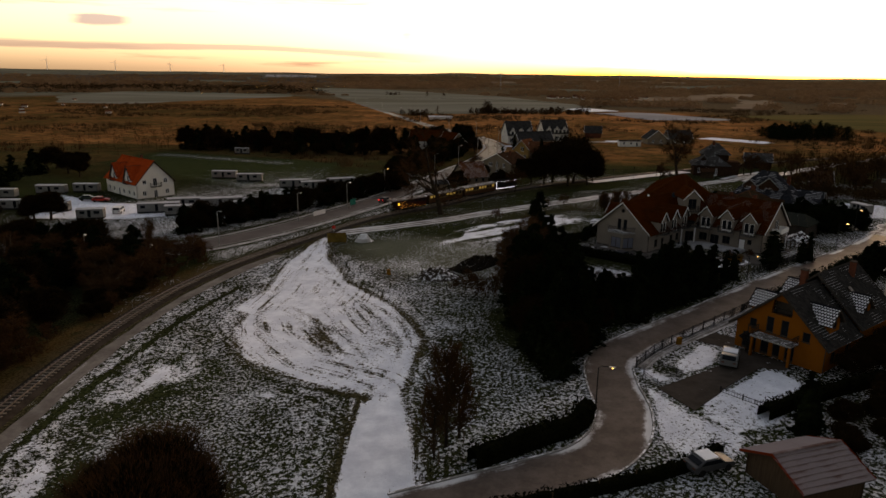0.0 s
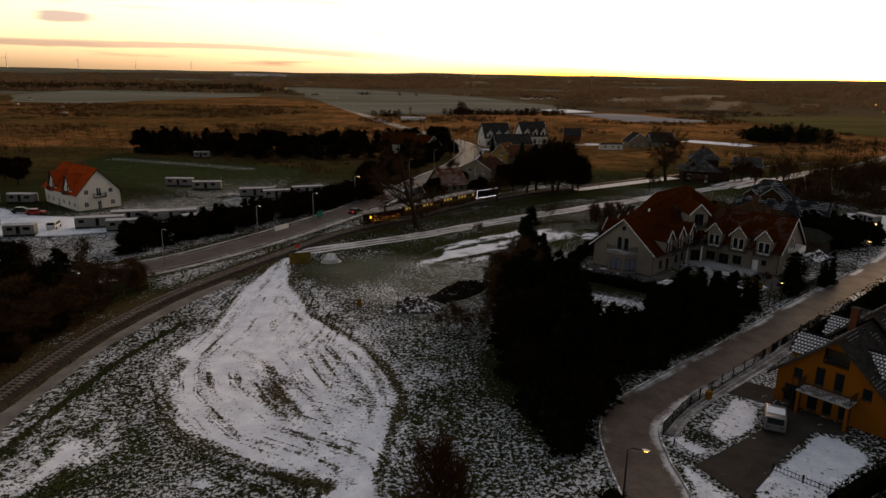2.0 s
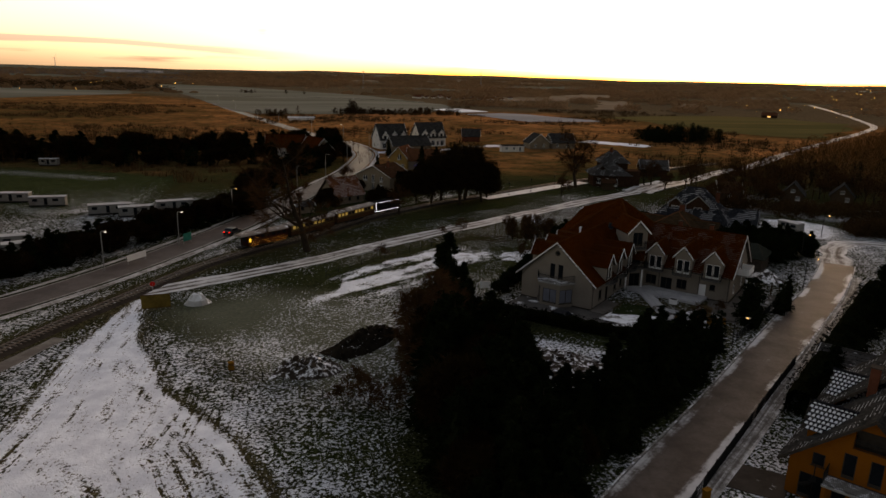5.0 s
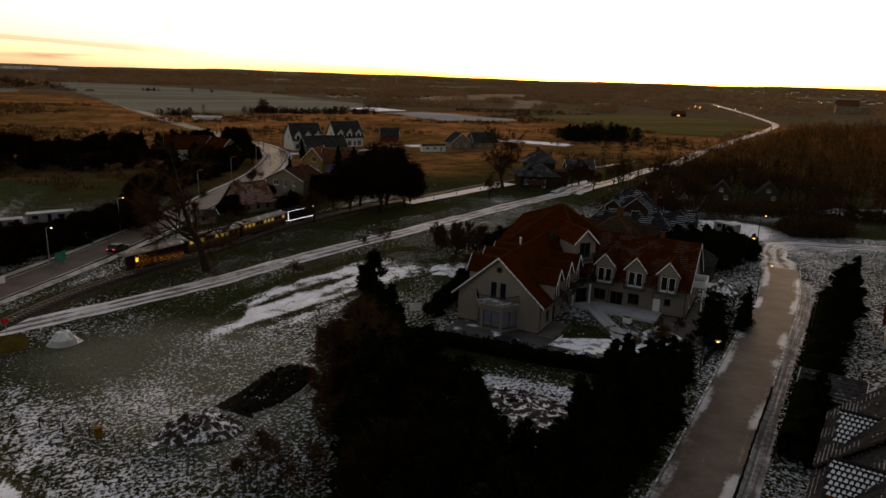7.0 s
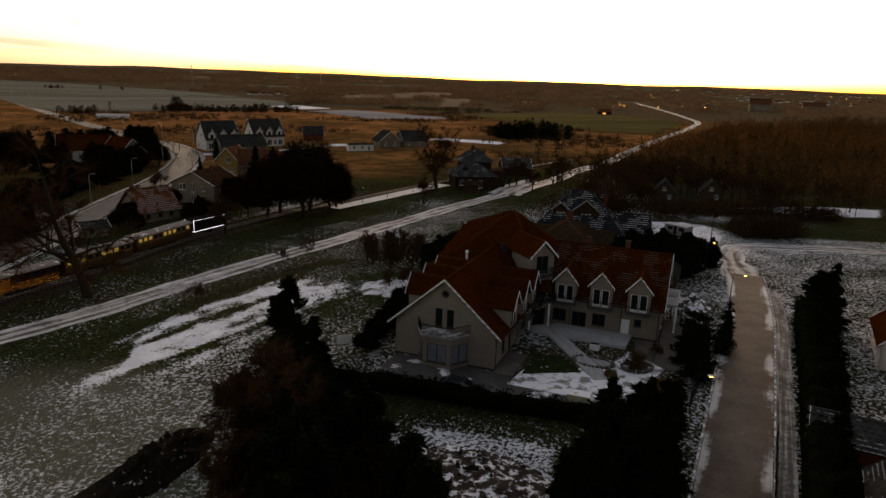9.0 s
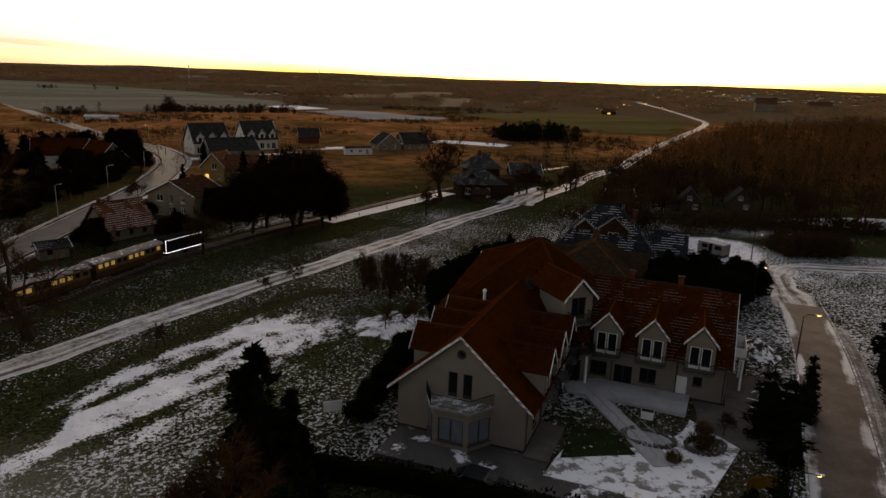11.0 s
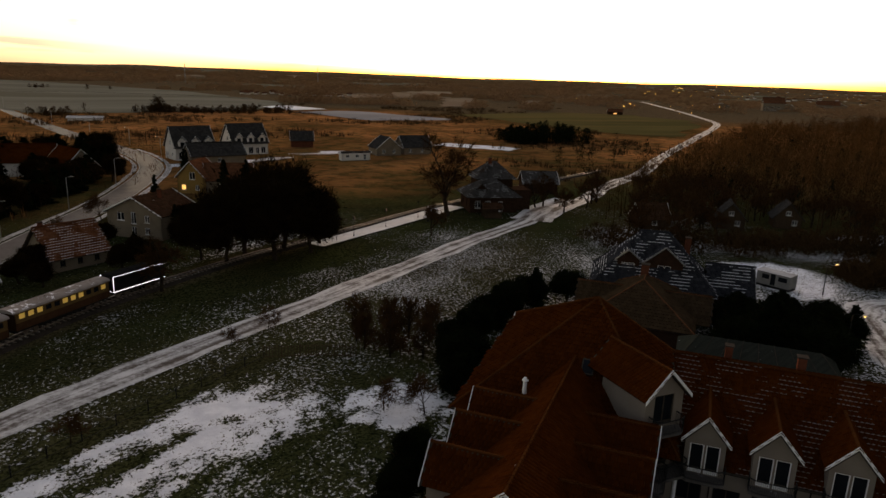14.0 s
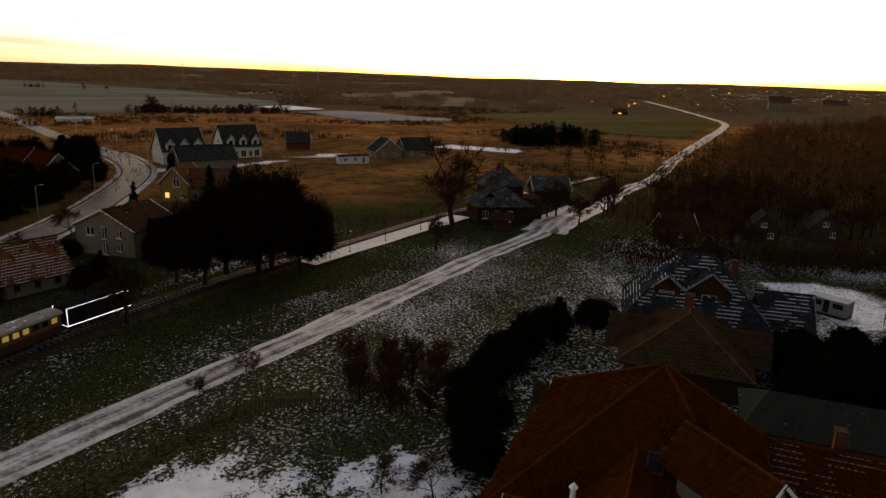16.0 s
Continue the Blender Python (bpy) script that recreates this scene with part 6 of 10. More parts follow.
fence("fence", [(23.6, 73.8), (27.3, 78.0), (31.3, 81.6), (42.5, 90.8), (46, 93.7), (56, 101.8)], 1.35, 0.16, "black metal picket fence along the street")
fence("fence", [(53, 108.8), (62, 115.8), (68, 121)], 1.2, 0.2, "low dark garden fence beside the street")
fence("gate", [(26.0, 73.2), (28.0, 70.6)], 1.1, 0.14, "dark sliding gate standing open on the drive")
fence("fence", [(24.0, 72.0), (25.0, 69.0)], 0.5, 0.3, "low edging fence at the drive")
fence("fence", [(31.0, 67.3), (34.4, 63.2)], 0.7, 0.3, "low dark fence beside the snowy garden bed")
fence("fence", [(-20.5, 131), (-19.5, 120.9), (-14, 117), (-8.4, 113), (1.4, 104.5), (6.5, 100)], 1.0, 0.9, "thin wire fence with dark posts along the meadow", posts=2.7, slat=0.0)
fence("fence", [(3.4, 148.5), (12.8, 156.4), (23.4, 163.2), (31, 168.4)], 1.0, 0.9, "old wire fence between lane and garden", posts=2.7, slat=0.0)
fence("fence", [(31, 168.4), (36.5, 166.6), (40, 164.7)], 1.3, 0.3, "dark wooden garden gate and fence", WOOD, 1.8, 0.07)


def box_hedge(name, pts, w, h, label, seed=1, mat=None, ragged=0.25, density=70):
    """A hedge: thousands of small leaf blades over a dark core."""
    rnd = random.Random(seed)
    c = curve_through(pts, 0.8)
    core, leaves = Geo(), Geo()
    hs = []
    for i in range(len(c)):
        hs.append(h * (1 + rnd.uniform(-0.12, 0.12)))
    for i in range(len(c) - 1):
        p, q = c[i], c[i + 1]
        s, e = sideways(c, i) * w * 0.42, sideways(c, i + 1) * w * 0.42
        zp, zq = gh(p.x, p.y), gh(q.x, q.y)
        hp, hq = hs[i] * 0.9, hs[i + 1] * 0.9
        prof = ((-1, -0.1), (-0.95, 0.75), (-0.5, 1.0), (0.5, 1.0), (0.95, 0.75), (1, -0.1))
        for (a, ha), (b, hb) in zip(prof, prof[1:]):
            A, B, C, D = p + s * a, p + s * b, q + e * b, q + e * a
            core.quad((A.x, A.y, zp + ha * hp), (B.x, B.y, zp + hb * hp), (C.x, C.y, zq + hb * hq), (D.x, D.y, zq + ha * hq))
        n = int(density * (p - q).length)
        for _ in range(n):
            t, side = rnd.random(), rnd.random()
            o = p.lerp(q, t)
            sv = sideways(c, i)
            if side < 0.4:
                off, z = rnd.uniform(-0.5, 0.5) * w, hs[i] * rnd.uniform(0.88, 1.0)
            else:
                off, z = (0.5 if side < 0.7 else -0.5) * w * rnd.uniform(0.85, 1.0), hs[i] * rnd.uniform(0.0, 0.98)
            b = Vector((o.x + sv.x * off, o.y + sv.y * off, zp + z))
            leaf(leaves, b, rnd, 0.10, ragged)
    ob = thing(name, c[0].x, c[0].y, 0, label, "hedge")
    ob.matrix_basis = pose(0, 0, 0)
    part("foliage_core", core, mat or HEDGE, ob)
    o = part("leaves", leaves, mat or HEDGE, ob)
    o["kind"] = "stuff"
    return ob


def leaf(g, b, rnd, w, l):
    """A small blade standing off at b."""
    d = Vector((rnd.gauss(0, 1), rnd.gauss(0, 1), rnd.gauss(0.4, 0.8))).normalized() * l * rnd.uniform(0.6, 1.4)
    s = d.orthogonal().normalized() * w * rnd.uniform(0.6, 1.3)
    s.rotate(Euler((rnd.uniform(0, 6), rnd.uniform(0, 6), 0)))
    g.quad(b - d * 0.3, b + s, b + d, b - s)


# ---- the other houses ----
RIBBED = strip_roof("ribbed_sheet_roof", (0.075, 0.036, 0.028), (0.11, 0.055, 0.042), (0.25, 0.21, 0.215))
REDEDGE = surf("red_painted_edge", (0.11, 0.016, 0.006), (0.16, 0.026, 0.010), 1.0, 14.0, 0.6)
plain_house("white_house", -80.4, 190.0, 47.5, 10.8, 20.0, 4.6, 10.3, WHITE, ORANGETILE, "white two-storey house with bright orange tiled roof", right=(),
            front=[(1.6, 2.7, 0.9, 2.2), (4.9, 5.9, 0.1, 2.2), (8.2, 9.3, 0.9, 2.2), (1.8, 2.9, 4.0, 5.3), (4.8, 6.0, 3.4, 5.6), (7.9, 9.0, 4.0, 5.3)],
            left=[(1.5, 2.6, 0.9, 2.2), (4.5, 5.6, 0.9, 2.2), (8, 9.1, 0.1, 2.2), (11, 12.1, 0.9, 2.2), (14.5, 15.6, 0.9, 2.2), (17.5, 18.6, 0.9, 2.2)],
            tile=(0.5, 0.55), chim=[(0.8, 9, 11.2)], edge_mat=DARKTRIM, z=-1.2)


def white_house_dormers():
    h = [o for o in scene.objects if o.name == "white_house"][0]
    roof, wall = Roof((0.5, 0.55)), Geo()
    for y in (5.0, 14.2):
        dormer(h, roof, wall, at(-5.45, y, -90), 4.2, 5.0, 4.3, 5.6, 9.0, (1.1, 2.0), 1, TRIM)
        balcony(h, at(-5.45, y, -90), 3.0, 1.1, 4.1)
    part("dormer_wall", wall, WHITE, h)
    roof.finish(h, ORANGETILE, DARKTRIM, name="dormer_roof")
    balcony(h, at(0, 0, 0), 3.0, 1.2, 3.3)


white_house_dormers()


def twin_house(x, y, turn):
    h = plain_house("terraced_house", x, y, turn, 13.0, 10.5, 4.4, 10.6, WHITE, DARKROOF, "white rendered twin house with dark roof and gabled dormers", "twin houses",
                    along_y=False, front=[(0.9, 2.6, 0.3, 2.6), (3.4, 4.6, 0.3, 2.4), (5.6, 7.4, 0.3, 2.6), (8.4, 9.6, 0.3, 2.4), (10.4, 12.1, 0.3, 2.6)],
                    left=[(2, 3.1, 0.9, 2.2), (6.5, 7.6, 0.9, 2.2), (4.6, 5.9, 4.6, 6.2)], tile=(0.6, 0.6), edge_mat=TRIM, z=gh(x, y))
    roof, wall = Roof((0.6, 0.6)), Geo()
    for k in (-4.3, 0, 4.3):
        dormer(h, roof, wall, at(k, 0.0, 0), 2.5, 4.5, 4.2, 6.2, 7.6, (1.4, 1.7), 1, TRIM)
    part("dormer_wall", wall, WHITE, h)
    roof.finish(h, DARKROOF, TRIM, name="dormer_roof")


twin_house(40.4, 337.8, 15)
twin_house(60.0, 348.8, 15)
plain_house("outbuilding", 46.0, 323.0, 12, 17.0, 9.0, 3.2, 6.6, CREAM, DARKROOF, "long low pale building with dark grey roof", along_y=False, front=[(3, 4.2, 0.9, 2.2), (8, 9.2, 0.9, 2.2)], tile=(0.6, 0.6), left=[(3.8, 5, 0.9, 2.2)])
plain_house("wooden_shed", 83.5, 370, -10, 8.5, 6.5, 3.0, 6.2, BRICK, DARKROOF, "small reddish wooden shed with dark roof", along_y=False, tile=(0.6, 0.6), category="shed")
plain_house("site_cabin", 92, 326.5, 5, 10.5, 3.0, 2.6, 3.0, WHITE, GREYTILE, "long white site cabin", along_y=False, front=[(1.5, 2.7, 0.9, 2.0), (5, 6.2, 0.9, 2.0), (8, 9, 0.1, 2.0)], tile=(0.6, 0.6), category="cabin", over=0.1)
plain_house("row_house", 108.5, 338, 2, 9.5, 9, 3.0, 6.8, CREAM, DARKROOF, "low grey house with dark gabled roof", "far grey houses", along_y=True, front=[(2, 3.2, 0.9, 2.2), (6, 7.2, 0.9, 2.2)], tile=(0.6, 0.6))
plain_house("row_house", 121, 340, 2, 11.5, 9, 3.0, 6.8, CREAM, DARKROOF, "low grey house with dark gabled roof", "far grey houses", along_y=False, front=[(2, 3.2, 0.9, 2.2), (7, 8.2, 0.9, 2.2)], tile=(0.6, 0.6))
plain_house("cream_house", 19.8, 229.6, -43, 11.8, 10.0, 4.6, 7.4, CREAM, BROWNTILE, "two-storey cream house with shallow brown roof and outside stair", along_y=True,
            front=[(2.2, 3.8, 3.0, 4.4), (5.3, 6.3, 2.6, 4.7), (8.2, 9.2, 3.0, 4.3), (5.3, 6.3, 0.1, 2.1), (8.2, 9.2, 0.9, 2.1)], left=[(3, 4.2, 2.8, 4.2)], tile=(0.5, 0.5), chim=[(1.5, 5, 8.2)])
plain_house("barn", 12.0, 213.0, 31, 8.6, 7.8, 2.4, 6.2, CREAM, OLDTILE, "old low barn with weathered red tiles streaked with snow", along_y=False,
            front=[(1.2, 2.0, 0.7, 1.6), (3.8, 4.6, 0.7, 1.6), (6.4, 7.2, 0.7, 1.6)], tile=(0.42, 0.46), chim=[(-3.4, 4.2, 6.9)], category="barn", frame_mat=DARKTRIM, edge_mat=DARKTRIM)
plain_house("garden_shed", 0.5, 202.4, 20, 4.2, 3.0, 2.0, 2.7, CREAM, GREYTILE, "small pale shed with lean tin roof", along_y=False, front=[(1.0, 1.8, 0.8, 1.6)], tile=(0.5, 0.5), category="shed", frame_mat=DARKTRIM)
plain_house("yellow_house", 33.0, 272.6, -30, 6.5, 9.0, 4.4, 7.8, YELLOW, RUSTTILE, "yellow rendered house with brown roof and a lit porch", along_y=True,
            front=[(3.0, 4.4, 3.4, 5.2), (1.0, 2.0, 0.9, 2.1, 1, False, True), (4.4, 5.4, 0.9, 2.1)], tile=(0.5, 0.5))
plain_house("brown_roof_wing", 41.5, 271, -12, 11.0, 7.0, 3.4, 6.9, CREAM, RUSTTILE, "low house wing with broad brown tiled roof", along_y=False, tile=(0.5, 0.5), front=[(3, 4.2, 0.9, 2.2)])
plain_house("red_roof_house", -6.2, 316.5, 0, 15.0, 9.0, 4.2, 8.4, WHITE, REDTILE, "white house with red tiled roof behind conifers", along_y=False, front=[(2, 3.3, 0.9, 2.3), (6, 7.3, 0.9, 2.3), (10, 11.3, 0.9, 2.3)], tile=(0.6, 0.6))
plain_house("roadside_house", 8.4, 303.5, 28, 8.5, 12.0, 4.0, 8.2, CREAM, REDTILE, "cream roadside house with red tiled roof", along_y=True, front=[(2, 3.2, 0.9, 2.2), (5.4, 6.6, 0.9, 2.2)], tile=(0.6, 0.6))


def station():
    s = thing("railway_station", 93.5, 231.0, -14.0, "dark red brick station with snow-dusted grey hip roofs", "railway station")
    g = Geo()
    holes = [(1.2, 2.4, 1.0, 2.6), (3.6, 4.8, 1.0, 2.6), (6.6, 7.6, 0.1, 2.5)]
    wall_panel(g, (-5.5, 0, 0), (1, 0, 0), (0, -1, 0), [(0, -0.6), (11, -0.6), (11, 3.6), (0, 3.6)], holes, 0.35)
    wall_panel(g, (5.5, 0.35, 0), (0, 1, 0), (1, 0, 0), [(0, -0.6), (9, -0.6), (9, 3.6), (0, 3.6)], (), 0.35)
    wall_panel(g, (-5.5, 9.35, 0), (0, -1, 0), (-1, 0, 0), [(0, -0.6), (9, -0.6), (9, 3.6), (0, 3.6)], [(2, 3.2, 1, 2.5), (5.5, 6.7, 1, 2.5)], 0.35)
    g.box(-2.0, 6.5, 7.5, 14.5, -0.5, 6.6)
    g.box(5.5, 9.5, 3.0, 9.0, -0.5, 4.6)
    part("wall", g, STATIONBRICK, s)
    for i, q in enumerate(holes):
        add_window(s, (-5.5, 0, 0), (1, 0, 0), (0, -1, 0), q, 1, TRIM, i == 2, False)
    roof = Roof((0.5, 0.5))
    hip_roof(roof, -5.5, 5.5, 0, 9.2, 3.5, 7.2, 0.9)
    hip_roof(roof, -2.0, 6.5, 7.5, 14.5, 6.5, 10.2, 0.7)
    roof.finish(s, SLATE, TRIM)
    d, r2 = Geo(), Roof((0.5, 0.5))
    dormer(s, r2, d, at(-2.6, 1.4, 0), 2.2, 3.0, 3.9, 5.2, 6.3, (1.2, 1.0), 1, TRIM)
    part("dormer_wall", d, STATIONBRICK, s)
    r2.finish(s, SLATE, DARKTRIM, name="dormer_roof")
    chimney(s, 1.5, 10.5, 8.5, 11.0, 0.7)
    part("lit_notice", Geo().box(-0.1, 0.9, -0.05, 0.0, 1.2, 1.7), LIT, s, "small lit notice panel")
    k = thing("kiosk", 90.2, 225.2, -14, "dark open wooden kiosk by the station", "kiosk")
    for x in (-1.8, 1.8):
        for y in (0, 2.6):
            part("post", Geo().box(x - 0.08, x + 0.08, y - 0.08, y + 0.08, -0.3, 2.3), WOOD, k)
    part("counter", Geo().box(-1.8, 1.8, 0.0, 0.1, 0, 1.0), WOOD, k)
    part("back_wall", Geo().box(-1.8, 1.8, 2.5, 2.6, 0, 2.3), WOOD, k)
    r3 = Roof((0.5, 0.5), 0.1)
    gable_roof(r3, -1.8, 1.8, 0, 2.6, 2.3, 3.1, 0.4, False)
    r3.finish(k, BROWNTILE, DARKTRIM)
    plain_house("goods_shed", 119, 251, -20, 9.0, 7.0, 2.8, 5.4, STATIONBRICK, SLATE, "brick goods shed with snow-dusted slate roof", along_y=False, tile=(0.5, 0.5), category="shed")


station()


VILLATILE = tile_material("slate_with_snow_lines", (0.016, 0.017, 0.021), (0.032, 0.033, 0.039), 0.85, 0.5, 0.70)


def neighbour():
    h = thing("villa", 80.0, 163.2, -40.0, "brick villa with steep dark roof, white-edged gables and snow streaks", "villa")
    g, roof = Geo(), Roof((0.42, 0.46), rim=1.0)
    o = [(0, -0.6), (14, -0.6), (14, 3.7), (0, 3.7)]
    wall_panel(g, (-8, 0, 0), (1, 0, 0), (0, -1, 0), o, (), 0.3)
    wall_panel(g, (6, 0.3, 0), (0, 1, 0), (1, 0, 0), o[:1] + [(10.4, -0.6), (10.4, 3.7), (0, 3.7)], (), 0.3)
    wall_panel(g, (-8, 10.7, 0), (0, -1, 0), (-1, 0, 0), o[:1] + [(10.4, -0.6), (10.4, 3.7), (0, 3.7)], (), 0.3)
    wall_panel(g, (6, 11.0, 0), (-1, 0, 0), (0, 1, 0), o, (), 0.3)
    hip_roof(roof, -8, 6, 0, 10.7, 3.6, 10.3, 0.9)
    for x, w, zr in ((-4.2, 2.8, 8.4), (0.3, 4.6, 9.1)):
        dormer(h, roof, g, at(x, 1.5, 0), w, 4.6, 3.9, zr - w * 0.42, zr, (0.75, 2.7), 2, TRIM)
    # lower wing at the side
    g.box(6.0, 11.6, 3.4, 9.4, -0.6, 3.4)
    gable_roof(roof, 6.0, 11.6, 3.4, 9.4, 3.4, 6.4, 0.5, False, 0.4, (False, True))
    part("wall", g, STATIONBRICK, h)
    roof.finish(h, VILLATILE, GALV)
    chimney(h, 3.4, 7.0, 7.0, 9.4, 0.7)
    b = thing("bungalow", 70.2, 156.1, -46.0, "house with hipped brown tiled roof and red chimney", "house")
    g, roof = Geo(), Roof((0.42, 0.46))
    g.box(-5.5, 5.5, 0.3, 13.5, -0.6, 2.9)
    part("wall", g, STATIONBRICK, b)
    hip_roof(roof, -5.5, 5.5, 0.3, 13.5, 2.7, 6.5, 0.8)
    gable_roof(roof, 0.5, 7.5, 5.0, 9.6, 2.7, 5.0, 0.5, False, 0.4, (False, True))
    gable_roof(roof, -7.5, -0.5, 5.0, 9.6, 2.7, 5.0, 0.5, False, 0.4, (True, False))
    roof.finish(b, OLIVETILE, DARKTRIM, RUSTTILE)
    chimney(b, -0.2, 9.2, 4.6, 7.5, 0.9)


neighbour()
plain_house("white_villa", 70.4, 93.0, -53.13, 9.5, 12.0, 5.6, 9.6, WHITE, REDTILE, "white house with red-brown roof and a window with coloured lights", along_y=True, left=[(3.0, 4.2, 0.9, 2.3), (7.5, 8.6, 0.9, 2.3, 1, False, True), (3, 4.2, 3.4, 4.9), (7.5, 8.6, 3.4, 4.9)],
            front=[(2, 3.2, 0.9, 2.2), (6, 7.2, 0.9, 2.2)], tile=(0.4, 0.44))
plain_house("corner_house", 82.8, 105.0, -53, 9.0, 10.0, 3.2, 7.4, WHITE, REDTILE, "low house with orange-red tiled roof behind a hedge", along_y=True, left=[(2, 3.2, 0.9, 2.2), (6, 7.2, 0.9, 2.2)], tile=(0.4, 0.44))
plain_house("brick_garage", 57.6, 96.6, -53.0, 5.0, 5.0, 2.2, 3.4, BRICK, SLATE, "small brick garage with snow-streaked corrugated roof", along_y=False, tile=(0.5, 0.5), category="garage")
plain_house("brown_roof_shed", 28.0, 49.3, -72, 6.0, 6.5, 2.2, 3.5, WOOD, RIBBED, "brown wooden shed with ribbed red-brown roof dusted with snow", along_y=True, tile=(0.16, 0.5), category="shed", edge_mat=REDEDGE)
plain_house("log_cabin", 134, 201, -42, 5.5, 6.0, 2.6, 5.6, WOOD, DARKROOF, "dark wooden holiday cabin in bare woods", "holiday cabins", along_y=True, front=[(2.2, 3.2, 3.0, 3.9), (3.6, 4.6, 0.9, 2)], tile=(0.5, 0.5), category="cabin", edge_mat=DARKTRIM)
plain_house("log_cabin", 147, 197.5, -42, 5.5, 6.0, 2.6, 5.6, WOOD, DARKROOF, "dark wooden holiday cabin in bare woods", "holiday cabins", along_y=True, front=[(2.2, 3.2, 3.0, 3.9), (3.6, 4.6, 0.9, 2)], tile=(0.5, 0.5), category="cabin", edge_mat=DARKTRIM)
plain_house("log_cabin", 118, 206, -20, 6.0, 6.0, 2.4, 5.0, WOOD, BROWNTILE, "dark wooden holiday cabin in bare woods", "holiday cabins", along_y=False, front=[(2.4, 3.4, 0.9, 2)], tile=(0.5, 0.5), category="cabin")


plain_house("roadside_shed", 0.5, 523, -3, 17.0, 6.0, 1.7, 2.5, WHITE, FROSTROOF, "long low shed with snow-white roof by the main road", along_y=False, tile=(1.0, 1.0), category="shed", over=0.3)
for x, y, tu, w, zr in ((784, 728, -40, 26, 17), (922, 752, -48, 30, 14), (962, 765, -40, 22, 12), (706, 742, -35, 20, 9), (850, 760, -45, 18, 9)):
    plain_house("estate_house", x, y, tu, w, 14, zr * 0.62, zr, CREAM, RUSTTILE, "pale house block beyond the brown woods", "houses beyond the woods", along_y=w < 25, tile=(1.6, 1.6),
                front=[(2 + 4 * k, 4 + 4 * k, 1.2 + 3.2 * r, 3 + 3.2 * r) for k in range(int(w / 4) - 1) for r in range(2 if zr > 10 else 1)])
plain_house("lit_pavilion", 438, 616, -30, 13.0, 7.0, 3.0, 5.2, STATIONBRICK, RUSTTILE, "low pavilion with a lit front across the pasture", along_y=False, tile=(1.0, 1.0), front=[(4.5, 7.5, 0.8, 1.9, 2, False, True)], category="pavilion")


def gazebo(x, y):
    g = thing("gazebo", x, y, 20, "dark timber gazebo with snow on its tent roof", "gazebo")
    for k in range(6):
        a = k * math.pi / 3
        part("post", Geo().box(-0.08, 0.08, -0.08, 0.08, -0.3, 2.3, pose(2.2 * math.cos(a), 2.2 * math.sin(a), 0)), WOOD, g)
    part("roof", Geo().lathe([(2.75, 2.1), (2.9, 2.2), (1.5, 3.0), (0.06, 3.9)], 6), surf("snowy_shingles", (0.03, 0.025, 0.022), (0.055, 0.046, 0.04), 0.8, 9.0, 0.9, snow=0.5), g)
    part("finial", Geo().lathe([(0.07, 3.86), (0.09, 4.0), (0.02, 4.25)], 8), IRON, g)


gazebo(70.0, 126.6)
CONSERV = surf("dull_glazing", (0.016, 0.018, 0.015), (0.03, 0.033, 0.027), 1.0, 10.0, 0.4, bump=0.05, snow=0.12, stretch=(0.4, 4.0, 1.0))


def conservatory():
    g = thing("conservatory", 70.9, 140.2, -46.4, "low glazed conservatory roof behind the guest house", "conservatory")
    part("wall", Geo().box(-7, 7, 0, 7, -0.5, 3.0), DARKTRIM, g)
    a = Geo()
    a.prism([(-7.4, -0.4, 3.0), (7.4, -0.4, 3.0), (5.4, 3.5, 4.9), (-5.4, 3.5, 4.9)], (0, 0.02, -0.1))
    a.prism([(7.4, 7.4, 3.0), (-7.4, 7.4, 3.0), (-5.4, 3.5, 4.9), (5.4, 3.5, 4.9)], (0, -0.02, -0.1))
    a.prism([(7.4, -0.4, 3.0), (7.4, 7.4, 3.0), (5.4, 3.5, 4.9)], (0, 0, -0.1))
    a.prism([(-7.4, 7.4, 3.0), (-7.4, -0.4, 3.0), (-5.4, 3.5, 4.9)], (0, 0, -0.1))
    part("roof", a, CONSERV, g)
    for i in range(9):
        t = i / 8
        part("glazing_bar", Geo().tube([(-7.4 + 14.8 * t, -0.45, 3.03), (-5.4 + 10.8 * t, 3.5, 4.95)], 0.03, 4), DARKTRIM, g)


conservatory()


